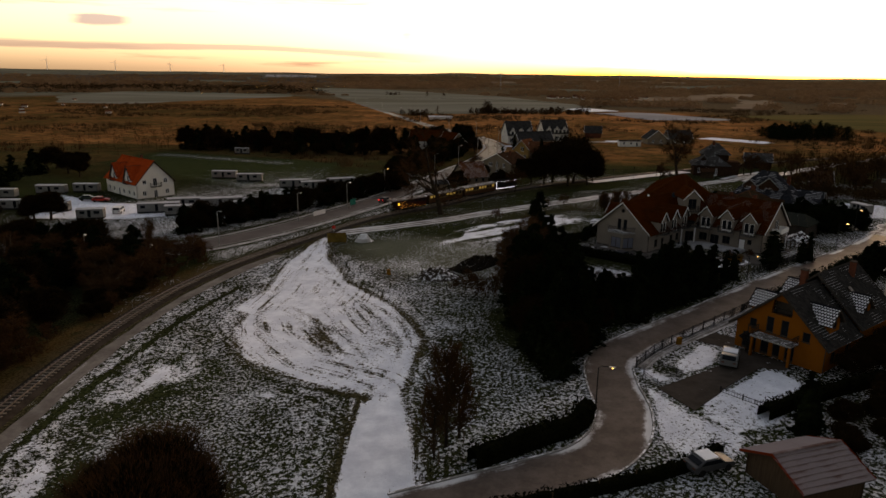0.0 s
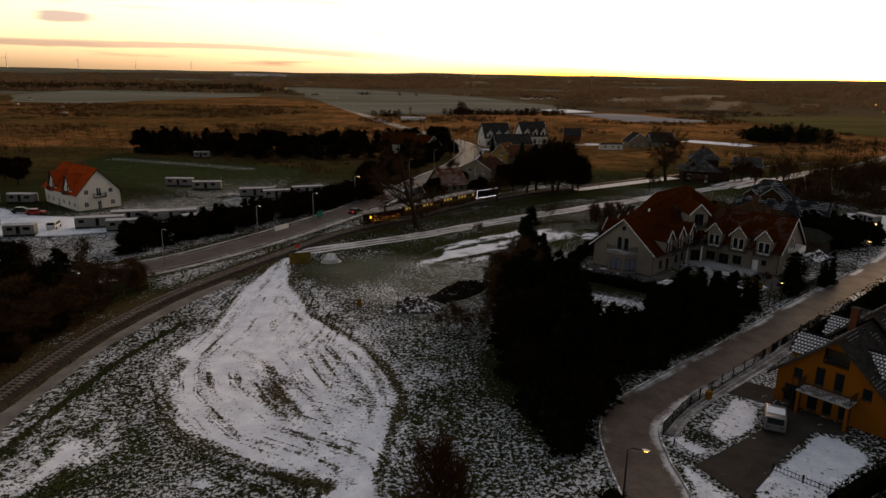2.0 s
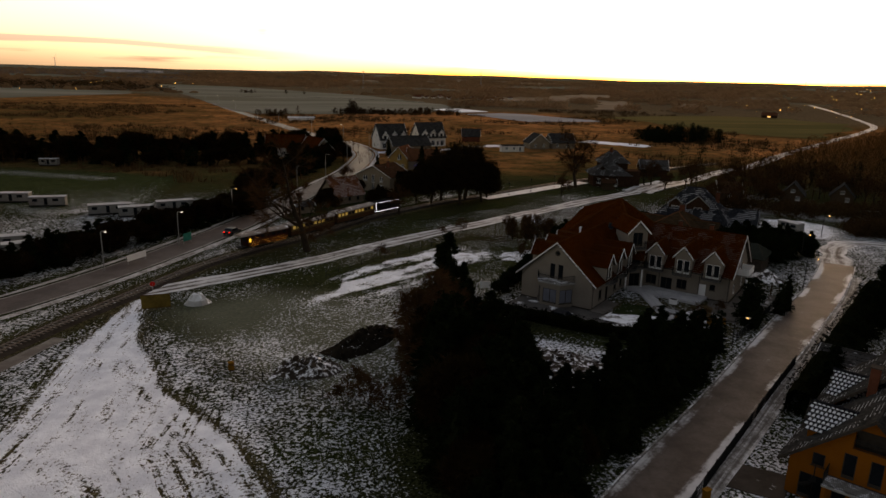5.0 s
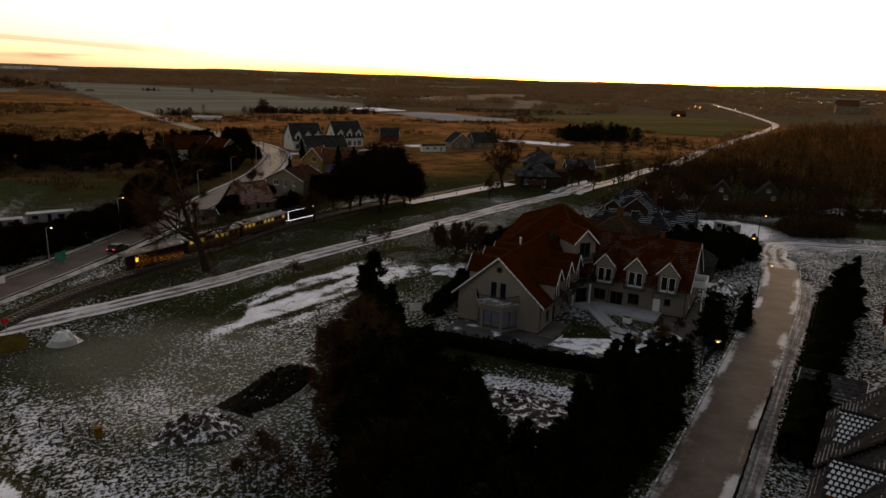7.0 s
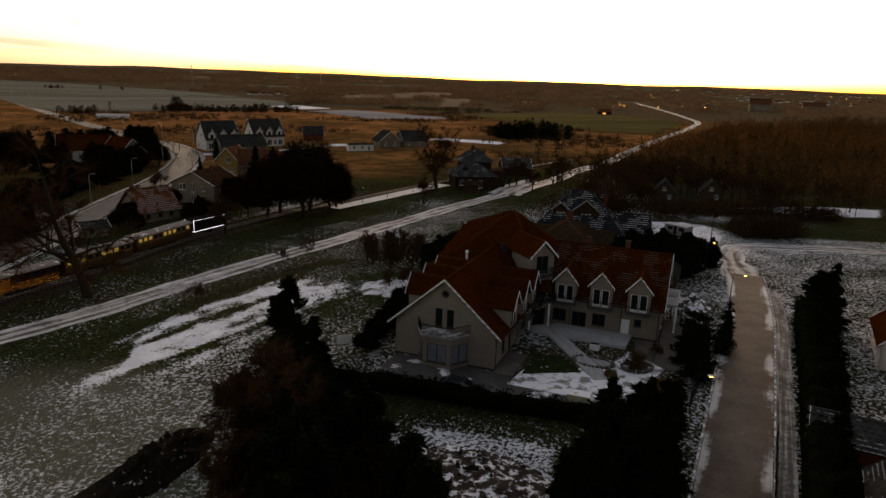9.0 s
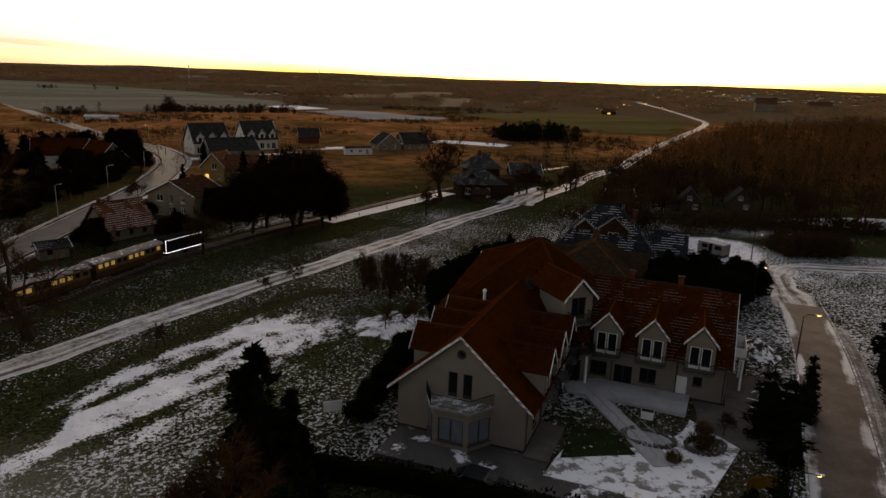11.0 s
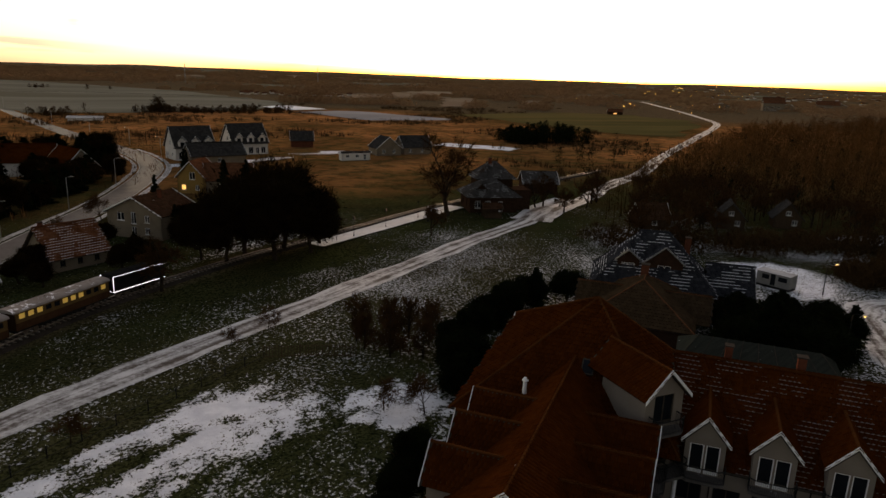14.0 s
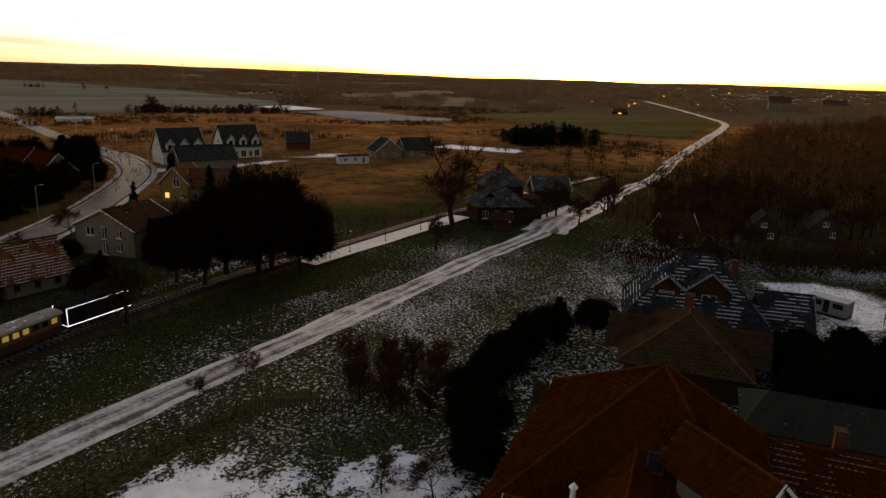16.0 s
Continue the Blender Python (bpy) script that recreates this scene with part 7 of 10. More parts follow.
# ---- trees and bushes ----
def bare_tree(seed, h, trunk, spread, twigs=900, lift=0.25, droop=0.0, twig_len=1.1, bark=None, twig_mat=None, twig_w=0.022, name="bare_tree", label="", category="tree", low_limbs=False):
    """A leafless tree: tapered trunk, forking limbs, and fine twigs at their ends."""
    rnd = random.Random(seed)
    wood, fine = Geo(), Geo()
    tips = []

    def grow(p, d, length, r, level):
        n = 4 if level < 2 else 3
        pts, rad = [p], [r]
        for i in range(n):
            d = (d + Vector((rnd.gauss(0, 0.16), rnd.gauss(0, 0.16), rnd.gauss(0.05, 0.1) - droop * level * 0.08))).normalized()
            p = p + d * length / n
            pts.append(p)
            rad.append(max(0.012, r * (1 - 0.55 * (i + 1) / n)))
        wood.tube(pts, rad, 7 if level == 0 else (5 if level == 1 else 3), False)
        if level >= 3:
            tips.append((pts[1], pts[-1], d))
            return
        kids = (5, 4, 3)[level] + rnd.randint(0, 1)
        for k in range(kids):
            t = rnd.uniform(0.45, 1.0) if level else rnd.uniform(lift + 0.1, 1.0)
            i = min(n - 1, int(t * n))
            q = pts[i].lerp(pts[i + 1], t * n - i)
            a = rnd.uniform(0, 2 * math.pi)
            o = d.orthogonal().normalized()
            o.rotate(Matrix.Rotation(a, 3, d))
            nd = (d * rnd.uniform(0.35, 0.75) + o * spread * rnd.uniform(0.7, 1.2)).normalized()
            grow(q, nd, length * rnd.uniform(0.48, 0.72), rad[i] * 0.55, level + 1)
        grow(pts[-1], d, length * 0.6, rad[-1], level + 1)

    grow(Vector((0, 0, -0.2)), Vector((0, 0, 1)), h * 0.45, trunk, 0)
    for _ in range(twigs):
        a, b, d = tips[rnd.randrange(len(tips))]
        p = a.lerp(b, rnd.random())
        t = (d + Vector((rnd.gauss(0, 0.8), rnd.gauss(0, 0.8), rnd.gauss(0.1, 0.6) - droop))).normalized() * twig_len * rnd.uniform(0.5, 1.3)
        s = t.orthogonal().normalized() * twig_w
        s.rotate(Matrix.Rotation(rnd.uniform(0, 6.3), 3, t.normalized()))
        e = p + t * 0.55 + Vector((rnd.gauss(0, 0.06), rnd.gauss(0, 0.06), 0))
        fine.poly([p - s, p + s, e + s * 0.7, p + t, e - s * 0.7])
    ob = new(name)
    tagged(ob, label or "bare deciduous tree with fine brown twigs", category)
    part("trunk", wood, bark or BARK, ob, smooth=True)
    part("crown", fine, twig_mat or TWIG, ob)
    return ob


def conifer(seed, h, r, blades=1500, shape=0.8, name="conifer", label="dark green conifer, nearly black at dusk", low=0.04):
    """A conifer: trunk and tiers of boughs carrying thousands of needle blades."""
    rnd = random.Random(seed)
    g, wood, core = Geo(), Geo(), Geo()
    wood.tube([(0, 0, -0.3), (0, 0, h * 0.5), (0, 0, h * 0.97)], [h * 0.018 + 0.06, h * 0.01 + 0.03, 0.02], 6)
    rings = 9
    for i in range(rings + 1):
        t = i / rings
        rr = r * 0.74 * (1 - t) ** shape + 0.02
        for k in range(8):
            a = 2 * math.pi * k / 8 + i * 0.4
            j = rnd.uniform(0.7, 1.15)
            core.v.append((rr * j * math.cos(a), rr * j * math.sin(a), h * (low + (0.9 - low) * t)))
    for i in range(rings):
        for k in range(8):
            core.f.append((i * 8 + k, i * 8 + (k + 1) % 8, i * 8 + 8 + (k + 1) % 8, i * 8 + 8 + k))
    boughs = int(h * 9)
    per = max(4, blades // boughs)
    for b in range(boughs):
        t = rnd.random() ** 1.25
        z = h * (low + (1 - low) * t)
        a = rnd.uniform(0, 2 * math.pi)
        length = r * ((1 - t) ** shape) * rnd.uniform(0.75, 1.12) + 0.15
        d = Vector((math.cos(a), math.sin(a), rnd.uniform(-0.25, 0.25)))
        for _ in range(per):
            s = rnd.uniform(0.35, 1.0)
            p = Vector((0, 0, z)) + d * length * s + Vector((rnd.gauss(0, 0.12), rnd.gauss(0, 0.12), rnd.gauss(-0.1 * s, 0.14)))
            q = (d + Vector((rnd.gauss(0, 0.5), rnd.gauss(0, 0.5), rnd.gauss(0.1, 0.4)))).normalized() * rnd.uniform(0.25, 0.5) * (0.6 + r * 0.16)
            w = q.orthogonal().normalized() * rnd.uniform(0.07, 0.13) * (0.6 + r * 0.16)
            w.rotate(Matrix.Rotation(rnd.uniform(0, 6.3), 3, q.normalized()))
            g.quad(p - q * 0.3, p + w, p + q, p - w)
    for _ in range(14):
        p = Vector((rnd.gauss(0, 0.05), rnd.gauss(0, 0.05), h * rnd.uniform(0.93, 1.0)))
        g.quad(p, p + Vector((0.05, 0, 0.2)), p + Vector((0, 0, 0.5)), p + Vector((-0.05, 0, 0.2)))
    ob = new(name)
    tagged(ob, label, "tree")
    part("trunk", wood, BARK, ob)
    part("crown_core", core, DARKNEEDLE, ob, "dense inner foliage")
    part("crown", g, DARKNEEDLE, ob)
    return ob


def dense_tree(seed, h, r, blades=13000, name="broad_tree", label="broad old tree with dense dark twig crown", mat=None, low=0.16):
    """A broad crown so thick with twigs that it reads as a dark mass with a ragged rim."""
    ob = bare_tree(seed, h, 0.42, 0.75, 200, 0.3, 0.0, 1.2, name=name, label=label)
    rnd = random.Random(seed + 50)
    g = Geo()
    lobes = [(Vector((0, 0, h * 0.56)), r)] * 3
    for k in range(16):
        a, q = rnd.uniform(0, 6.3), r * rnd.uniform(0.35, 0.8)
        z = h * rnd.uniform(0.36, 0.60) if q > 0.55 * r else h * rnd.uniform(0.62, 0.80)
        lobes.append((Vector((q * math.cos(a), q * math.sin(a), z)), r * rnd.uniform(0.32, 0.52)))
    for _ in range(blades):
        c, rr = lobes[rnd.randrange(len(lobes))]
        d = Vector((rnd.gauss(0, 1), rnd.gauss(0, 1), rnd.gauss(0, 0.8))).normalized()
        p = c + d * rr * (rnd.uniform(0.1, 0.9) ** 0.5 if rnd.random() < 0.62 else min(abs(rnd.gauss(0.75, 0.28)), 1.3))
        if p.z < h * low:
            continue
        t = (d + Vector((rnd.gauss(0, 0.6), rnd.gauss(0, 0.6), rnd.gauss(0.2, 0.5)))).normalized() * rnd.uniform(0.4, 1.1)
        s = t.orthogonal().normalized() * rnd.uniform(0.04, 0.10)
        s.rotate(Matrix.Rotation(rnd.uniform(0, 6.3), 3, t.normalized()))
        g.quad(p - t * 0.4, p + s, p + t, p - s)
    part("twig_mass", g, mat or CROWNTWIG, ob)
    return ob


def upright_tree(seed, h):
    """A young bare tree of broom shape: many steep thin limbs from low on the trunk."""
    rnd = random.Random(seed)
    wood, fine = Geo(), Geo()
    wood.tube([(0, 0, -0.2), (0.05, 0, h * 0.35), (0.0, 0.06, h * 0.7), (0.04, 0, h)], [0.16, 0.11, 0.06, 0.015], 7)
    for k in range(90):
        t = rnd.uniform(0.06, 0.86)
        a = rnd.uniform(0, 2 * math.pi)
        l = h * (0.44 - 0.30 * t) * rnd.uniform(0.75, 1.15)
        o = Vector((math.cos(a), math.sin(a), 0))
        p = Vector((0, 0, h * t))
        q = p + o * l * 0.34 + UP * l * 0.45
        e = q + o * l * 0.14 + UP * l * 0.55
        wood.tube([p, q, e], [0.045 * (1.1 - t), 0.025, 0.008], 4, False)
        for _ in range(80):
            s = rnd.uniform(0.1, 1.0)
            b = p.lerp(q, s * 2) if s < 0.5 else q.lerp(e, s * 2 - 1)
            d = Vector((o.x * 0.4 + rnd.gauss(0, 0.35), o.y * 0.4 + rnd.gauss(0, 0.35), rnd.uniform(0.5, 1.2))).normalized() * rnd.uniform(0.4, 1.1)
            w = d.orthogonal().normalized() * 0.011
            w.rotate(Matrix.Rotation(rnd.uniform(0, 6.3), 3, d.normalized()))
            fine.poly([b - w, b + w, b + d])
    ob = new("young_tree")
    tagged(ob, "young bare tree with steep thin brown twigs", "tree")
    part("trunk", wood, BARK, ob, smooth=True)
    part("crown", fine, TWIG, ob)
    return ob


def field_bush(seed):
    """A wide round bush: dark inside, fraying into thin brown shoots at the top."""
    rnd = random.Random(seed)
    core, fine, stems = Geo(), Geo(), Geo()
    for k in range(26):
        a, r = rnd.uniform(0, 6.3), rnd.uniform(0.4, 2.4)
        stems.tube([(0.3 * math.cos(a), 0.3 * math.sin(a), -0.2), (r * 0.6 * math.cos(a), r * 0.6 * math.sin(a), 1.6), (r * math.cos(a), r * math.sin(a), 3.2)], [0.06, 0.04, 0.015], 5, False)
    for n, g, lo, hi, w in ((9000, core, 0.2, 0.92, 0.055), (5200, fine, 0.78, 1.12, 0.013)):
        for _ in range(n):
            d = Vector((rnd.gauss(0, 1), rnd.gauss(0, 1), abs(rnd.gauss(0, 0.9)))).normalized()
            k = rnd.uniform(lo, hi)
            lump = 1 + 0.22 * noise.noise(d * 2.4 + Vector((seed, 0, 0)))
            p = Vector((d.x * 3.2 * k * lump, d.y * 3.2 * k * lump, 0.25 + d.z * 3.6 * k * lump))
            t = (d * 0.5 + Vector((rnd.gauss(0, 0.4), rnd.gauss(0, 0.4), rnd.uniform(0.3, 1.1)))).normalized() * rnd.uniform(0.35, 0.95)
            s = t.orthogonal().normalized() * w
            s.rotate(Matrix.Rotation(rnd.uniform(0, 6.3), 3, t.normalized()))
            g.poly([p - s, p + s, p + t])
    ob = new("field_bush")
    tagged(ob, "large dark bush fraying into brown shoots", "bush")
    part("stems", stems, BARK, ob)
    # inner twigs carry painted shade, the outer shoots their plain brown
    part("inner_crown", core, SHADETWIG, ob)
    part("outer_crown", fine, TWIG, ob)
    return ob


def plant(proto, x, y, scale=1.0, turn=0.0, label="", group="", sx=1.0):
    m = pose(x, y, gh(x, y), 0, 0, turn) @ Matrix.Diagonal((scale * sx, scale * sx, scale, 1))
    ob = copy_thing(proto, m)
    if label:
        ob["label"] = label
    if group:
        ob["group"] = group
    return ob


def drop(proto):
    for o in (*proto.children_recursive, proto):
        bpy.data.objects.remove(o)


rt = random.Random(11)
SPRUCE = [conifer(1, 10, 2.6, 5200, 0.75), conifer(2, 10, 3.0, 5200, 0.68), conifer(3, 10, 2.3, 4600, 0.88)]
THUJA = [conifer(4, 8, 1.5, 1800, 0.45, "thuja", "slender dark thuja"), conifer(5, 8, 1.2, 1500, 0.5, "thuja", "slender dark thuja")]
BARE = [bare_tree(21, 13, 0.40, 0.85, 3000, 0.3, 0.0, 1.2, twig_w=0.03), bare_tree(22, 12, 0.36, 0.7, 3000, 0.25, 0.0, 1.1, twig_w=0.03)]
BIRCH = [bare_tree(31, 12, 0.16, 0.5, 6500, 0.15, 0.55, 1.3, name="birch_tree", label="bare birch with hanging rusty twigs", twig_w=0.022, bark=PALEBARK),
         bare_tree(32, 12, 0.15, 0.45, 6500, 0.12, 0.5, 1.2, name="birch_tree", label="bare birch with hanging rusty twigs", twig_w=0.022, bark=PALEBARK)]
POPLAR = [upright_tree(71, 10), upright_tree(72, 9.4)]
FIELDBUSH = [field_bush(81), field_bush(82)]
BUSH = [bare_tree(41, 4.5, 0.09, 0.7, 1600, 0.05, 0.0, 0.7, name="bare_bush", label="bare leafless bush of thin twigs", category="bush", twig_w=0.014),
        bare_tree(42, 5.0, 0.10, 0.6, 1700, 0.05, 0.0, 0.8, name="bare_bush", label="bare leafless bush of thin twigs", category="bush", twig_w=0.014)]
BROAD = [dense_tree(51, 14.5, 5.6, 20000, low=0.17), dense_tree(52, 13.5, 5.2, 20000, low=0.15)]
THICK = [dense_tree(53, 12, 4.0, 16000, "thicket_tree", "dark round-crowned tree in a dense stand", None, 0.03), dense_tree(54, 12, 3.6, 16000, "thicket_tree", "dark round-crowned tree in a dense stand", None, 0.03)]
PINE = [dense_tree(55, 10, 4.2, 16000, "evergreen_tree", "dark round evergreen behind the guest house", DARKNEEDLE, 0.05)]
OLDTREE = bare_tree(61, 24, 0.72, 0.85, 6500, 0.28, 0.05, 1.6, twig_w=0.022, name="old_bare_tree", label="large bare tree with spreading limbs beside the railway")

# dark stand between the lot and the guest house
STAND = [(11.6, 90), (11.4, 84), (12.6, 74), (13.8, 70.5), (17, 76), (20.5, 83), (28.5, 90), (38, 97.5), (45.5, 104.5), (44.5, 107), (38.5, 103.6), (31, 96.6), (24, 95.8), (20.5, 99), (19.6, 104), (21.5, 110), (19.5, 116), (15.5, 117), (12.6, 104)]
rs, stand = random.Random(17), []
for _ in range(4000):
    x, y = rs.uniform(10, 47), rs.uniform(69, 119)
    if not point_in(STAND, x, y) or any(math.hypot(x - p[0], y - p[1]) < 1.75 for p in stand):
        continue
    h = 4.6 + (y - 70) * 0.28 if x < 20 and y < 92 else (10.2 if x < 20 else (5.6 if x < 29 else 7.6))
    if y > 104 and x < 22:
        h = 8.4
    stand.append((x, y, h * rs.uniform(0.8, 1.12)))
for i, (x, y, h) in enumerate(stand):
    if i % 4 == 1 and x < 22:
        plant(THICK[i % 2], x, y, h / 12 * 0.82, i * 67, "", "dark thicket trees", 1.1)
    else:
        plant(SPRUCE[i % 3], x, y, h / 10, i * 67, "tall dark spruce in a dense stand" if h > 7 else "small dark spruce in a dense stand", "dark spruce stand", 1.2)
for i, (x, y, h, w) in enumerate([(18.7, 123.6, 12.0, 1.15), (21.6, 126.2, 7.4, 1.1), (17.2, 121.0, 8.2, 1.2), (21.6, 123.2, 5.8, 1.1), (17.6, 119.6, 8.0, 1.1), (20.2, 119.0, 6.6, 1.1)]):
    plant(SPRUCE[0] if i == 0 else SPRUCE[(i + 1) % 3], x, y, h / 10, i * 50, "tall dark spruce beside the meadow" if i == 0 else "dark conifer beside the meadow", "conifers by the meadow", w)
for i, (x, y, h) in enumerate([(15.0, 112.5, 9.5), (16.0, 116, 10.5), (13.2, 108.5, 8.5), (18.2, 114.6, 10), (13.6, 113.6, 8.2), (15.4, 109.5, 10), (17.6, 111.5, 10.5), (14.2, 117.4, 8.2), (12.6, 105.4, 8.5), (13.0, 120.4, 7.0)]):
    plant(BIRCH[i % 2], x, y, h / 12, i * 80, "", "birches at the meadow's edge", 0.85)
for i, (x, y, h) in enumerate([(48.6, 106.4, 5.2), (58.2, 113.1, 6.6), (60.0, 116.4, 5.6), (67.6, 118.4, 5.4), (65.5, 117.0, 4.6), (46.4, 104.6, 5.6)]):
    plant(THUJA[i % 2], x, y, h / 8, i * 40, "dark thuja in the guest house garden", "garden thujas", 1.9 if i in (1, 2) else 1.2)
for i, (x, y, h) in enumerate([(86.8, 119.6, 8.4), (89.5, 121.8, 6.5), (84.5, 117.4, 5.8), (80.5, 114.6, 5.2), (35.6, 58.5, 6.4), (37.0, 60.0, 5.0)]):
    plant(SPRUCE[i % 3], x, y, h / 10, i * 90, "dark spruce in a garden", "", 0.9)
box_hedge("hedge", [(47.8, 91.0), (59, 100.0), (70.3, 109.1), (85, 121.3)], 3.4, 3.4, "tall dark clipped hedge along the street", 3, density=60)
box_hedge("hedge", [(3.2, 53.8), (8.6, 56.8), (13.4, 59.6), (15.4, 62.6)], 2.0, 1.9, "dark evergreen hedge inside the bend", 4, density=110)
box_hedge("hedge", [(21.6, 127.3), (28.4, 121.9), (34.6, 115.9), (40.5, 111.0), (44.6, 106.8)], 1.6, 1.6, "dark hedge before the guest house yard", 5)
box_hedge("hedge", [(33.0, 61.6), (38.3, 64.6), (44.5, 67.4), (51, 70.2)], 1.6, 1.5, "dark hedge before the orange house", 12)
for i, (x, y, h) in enumerate([(49.6, 91.4, 4.6), (53.4, 94.2, 4.2), (56.4, 96.8, 5.0), (61, 100.2, 4.6), (65, 103.6, 5.2), (68.4, 106.4, 4.8), (72.6, 109.6, 5.4), (76, 112.8, 5.6), (82.4, 117.2, 6.4), (88, 121, 7.0), (91, 124.6, 6.0)]):
    plant(SPRUCE[i % 3], x, y, h / 10, i * 44, "dark evergreen behind the street hedge", "evergreens along the street", 1.6)
for i, (x, y, h) in enumerate([(40.5, 60.2, 2.6), (44, 60.5, 3.0), (42.5, 56.5, 2.6), (46.5, 63, 3.2), (38.5, 57, 2.2), (48.5, 66, 3.0), (37.5, 54.5, 2.4), (52, 68.6, 3.4), (48.0, 71.4, 3.2), (50.4, 73.0, 3.6), (52.8, 74.8, 3.4), (55.2, 76.6, 3.8), (57.6, 78.4, 3.6), (60, 80.2, 3.8)]):
    plant(THICK[i % 2], x, y, h / 12, i * 44, "dark garden shrub behind a hedge", "garden shrubs", 1.7)
box_hedge("hedge", [(4, 46.8), (12, 49.0), (21, 52.2), (26, 55.2)], 1.2, 1.1, "low dark hedge along the street", 8)
for i, (x, y, h) in enumerate([(76.5, 147.5, 5.6), (80.5, 146.5, 6.4), (84.5, 149, 5.6), (88.5, 152, 5.2), (92, 154.5, 4.6), (86, 144.5, 6.2), (82, 142, 6), (90, 147.5, 5.4), (95, 151, 4.4), (83.5, 154, 5.0), (87, 156.5, 4.4), (95.5, 147.5, 4.4),
                               (48, 155.5, 4.8), (50.5, 160.5, 4.6), (54, 164.2, 4.2), (58.5, 167.5, 4.4), (63, 171.4, 4.2), (67.5, 172.6, 4.6), (72.4, 172.4, 4.6), (46.6, 151.8, 4.2), (61, 169, 3.6), (28.6, 131.2, 2.4), (30.4, 133.4, 2.8), (32.6, 135.6, 3.0), (34.8, 138.4, 3.2), (37.0, 141.6, 3.4)]):
    if i % 2 and h > 3.5:
        plant(PINE[0], x - 0.6, y + 0.5, h / 11, i * 61, "", "evergreens behind the guest house", 1.25)
        plant(SPRUCE[i % 3], x, y, h / 8.6, i * 61, "dark spruce behind the guest house", "evergreens behind the guest house", 1.5)
    else:
        plant(PINE[0], x, y, h / 10, i * 61, "", "evergreens behind the guest house", 1.2)
# near bushes
for i, (x, y, h) in enumerate([(0.9, 57.1, 10.2), (2.2, 58.6, 8.2), (-0.2, 55.0, 7.0)]):
    plant(POPLAR[i % 2], x, y, h / 10, i * 120, "young bare tree tied to stakes", "saplings on the verge", 1.2)
for i, (x, y, k) in enumerate([(-23.4, 49.6, 1.45), (-20.8, 47.6, 1.15), (-26.2, 47.6, 1.1), (-23.6, 44.5, 1.4)]):
    plant(FIELDBUSH[i % 2], x, y, k, i * 77, "large dark bush fraying into brown shoots beside the field", "bushes on the field", 1.05)
for i, (x, y, h) in enumerate([(6.2, 101.8, 4.2), (4.4, 103.6, 3.8), (7.8, 99.8, 4.6), (3.4, 101.6, 3.0), (44.2, 165.8, 5.6), (46.6, 162, 5.2), (45.5, 169, 5.4), (48.4, 164.6, 5.6), (42.5, 170.5, 4.6), (43.4, 163.4, 5.0), (47.2, 167.4, 5.6), (50.4, 168, 5.0), (41.6, 166.6, 4.6), (13.6, 157.4, 3.0), (33.1, 176.6, 3.4), (41.4, 168.9, 3.6),
                              (38.5, 152, 3.4), (41.4, 149.6, 3.8), (44, 175, 4), (28.4, 173, 2.4), (52.4, 116.6, 2.6), (56, 117.4, 2.2)]):
    if 40 < x < 51 and 161 < y < 171:
        plant(POPLAR[i % 2], x, y, h / 11.5, i * 53, "upright bare shrub beside the garden fence", "shrubs by the fence", 1.7)
        if i % 3 == 0:
            plant(BUSH[i % 2], x + 0.9, y - 0.7, h / 7.5, i * 31, "bare leafless bush beside the garden fence", "shrubs by the fence", 1.1)
    else:
        plant(BUSH[i % 2], x, y, h / 4.5, i * 53)
# big trees by the railway
plant(OLDTREE, 0.5, 165.9, 1.0, 20)
for i, (x, y, s) in enumerate([(32.4, 206.8, 0.86), (39.8, 206.4, 1.08), (46.4, 209.2, 0.80), (36.0, 212.0, 1.06), (42.5, 212.6, 1.10), (29.0, 210.5, 0.66), (49.2, 214, 0.66)]):
    plant(BROAD[i % 2], x, y, s, i * 71, "", "broad trees along the railway")
plant(BARE[1], 22.4, 196.2, 0.72, 10)
plant(BARE[0], 81.8, 230.4, 1.5, 50, "tall bare tree beside the station platform")
plant(BARE[1], 70.8, 214.2, 0.6, 120, "small bare tree on the snowy green")
plant(BUSH[0], 112, 232, 1.0, 20), plant(BARE[1], 109.5, 226.5, 0.55, 40)
for i, (x, y, h) in enumerate([(19.5, 214.8, 4.4), (26.6, 227, 6.0), (24.6, 263, 6.5), (39.5, 263, 9), (45, 266, 8.5), (34.5, 312, 6.5), (36, 322, 5)]):
    plant(SPRUCE[i % 3], x, y, h / 10, i * 40, "dark conifer beside a house", "", 0.9)
for i, (x, y, h) in enumerate([(4.5, 207.5, 4.5), (6.0, 211.0, 5.0), (7.6, 204.4, 3.6), (17.6, 208.6, 4.4), (20.2, 211.6, 4.8), (22.5, 207.2, 4.0), (14.6, 223.5, 5.0), (11, 222, 5.2), (27.5, 222, 5.5), (29, 228.5, 6.5)]):
    plant(THICK[i % 2], x, y, h / 12, i * 40, "dark garden tree beside the barn", "garden trees by the barn", 1.3)
plant(THUJA[1], 15.2, 195.2, 0.42, 0, "small slender thuja beside the railway"), plant(THUJA[1], 19.8, 197.8, 0.4, 0, "small slender thuja beside the railway")
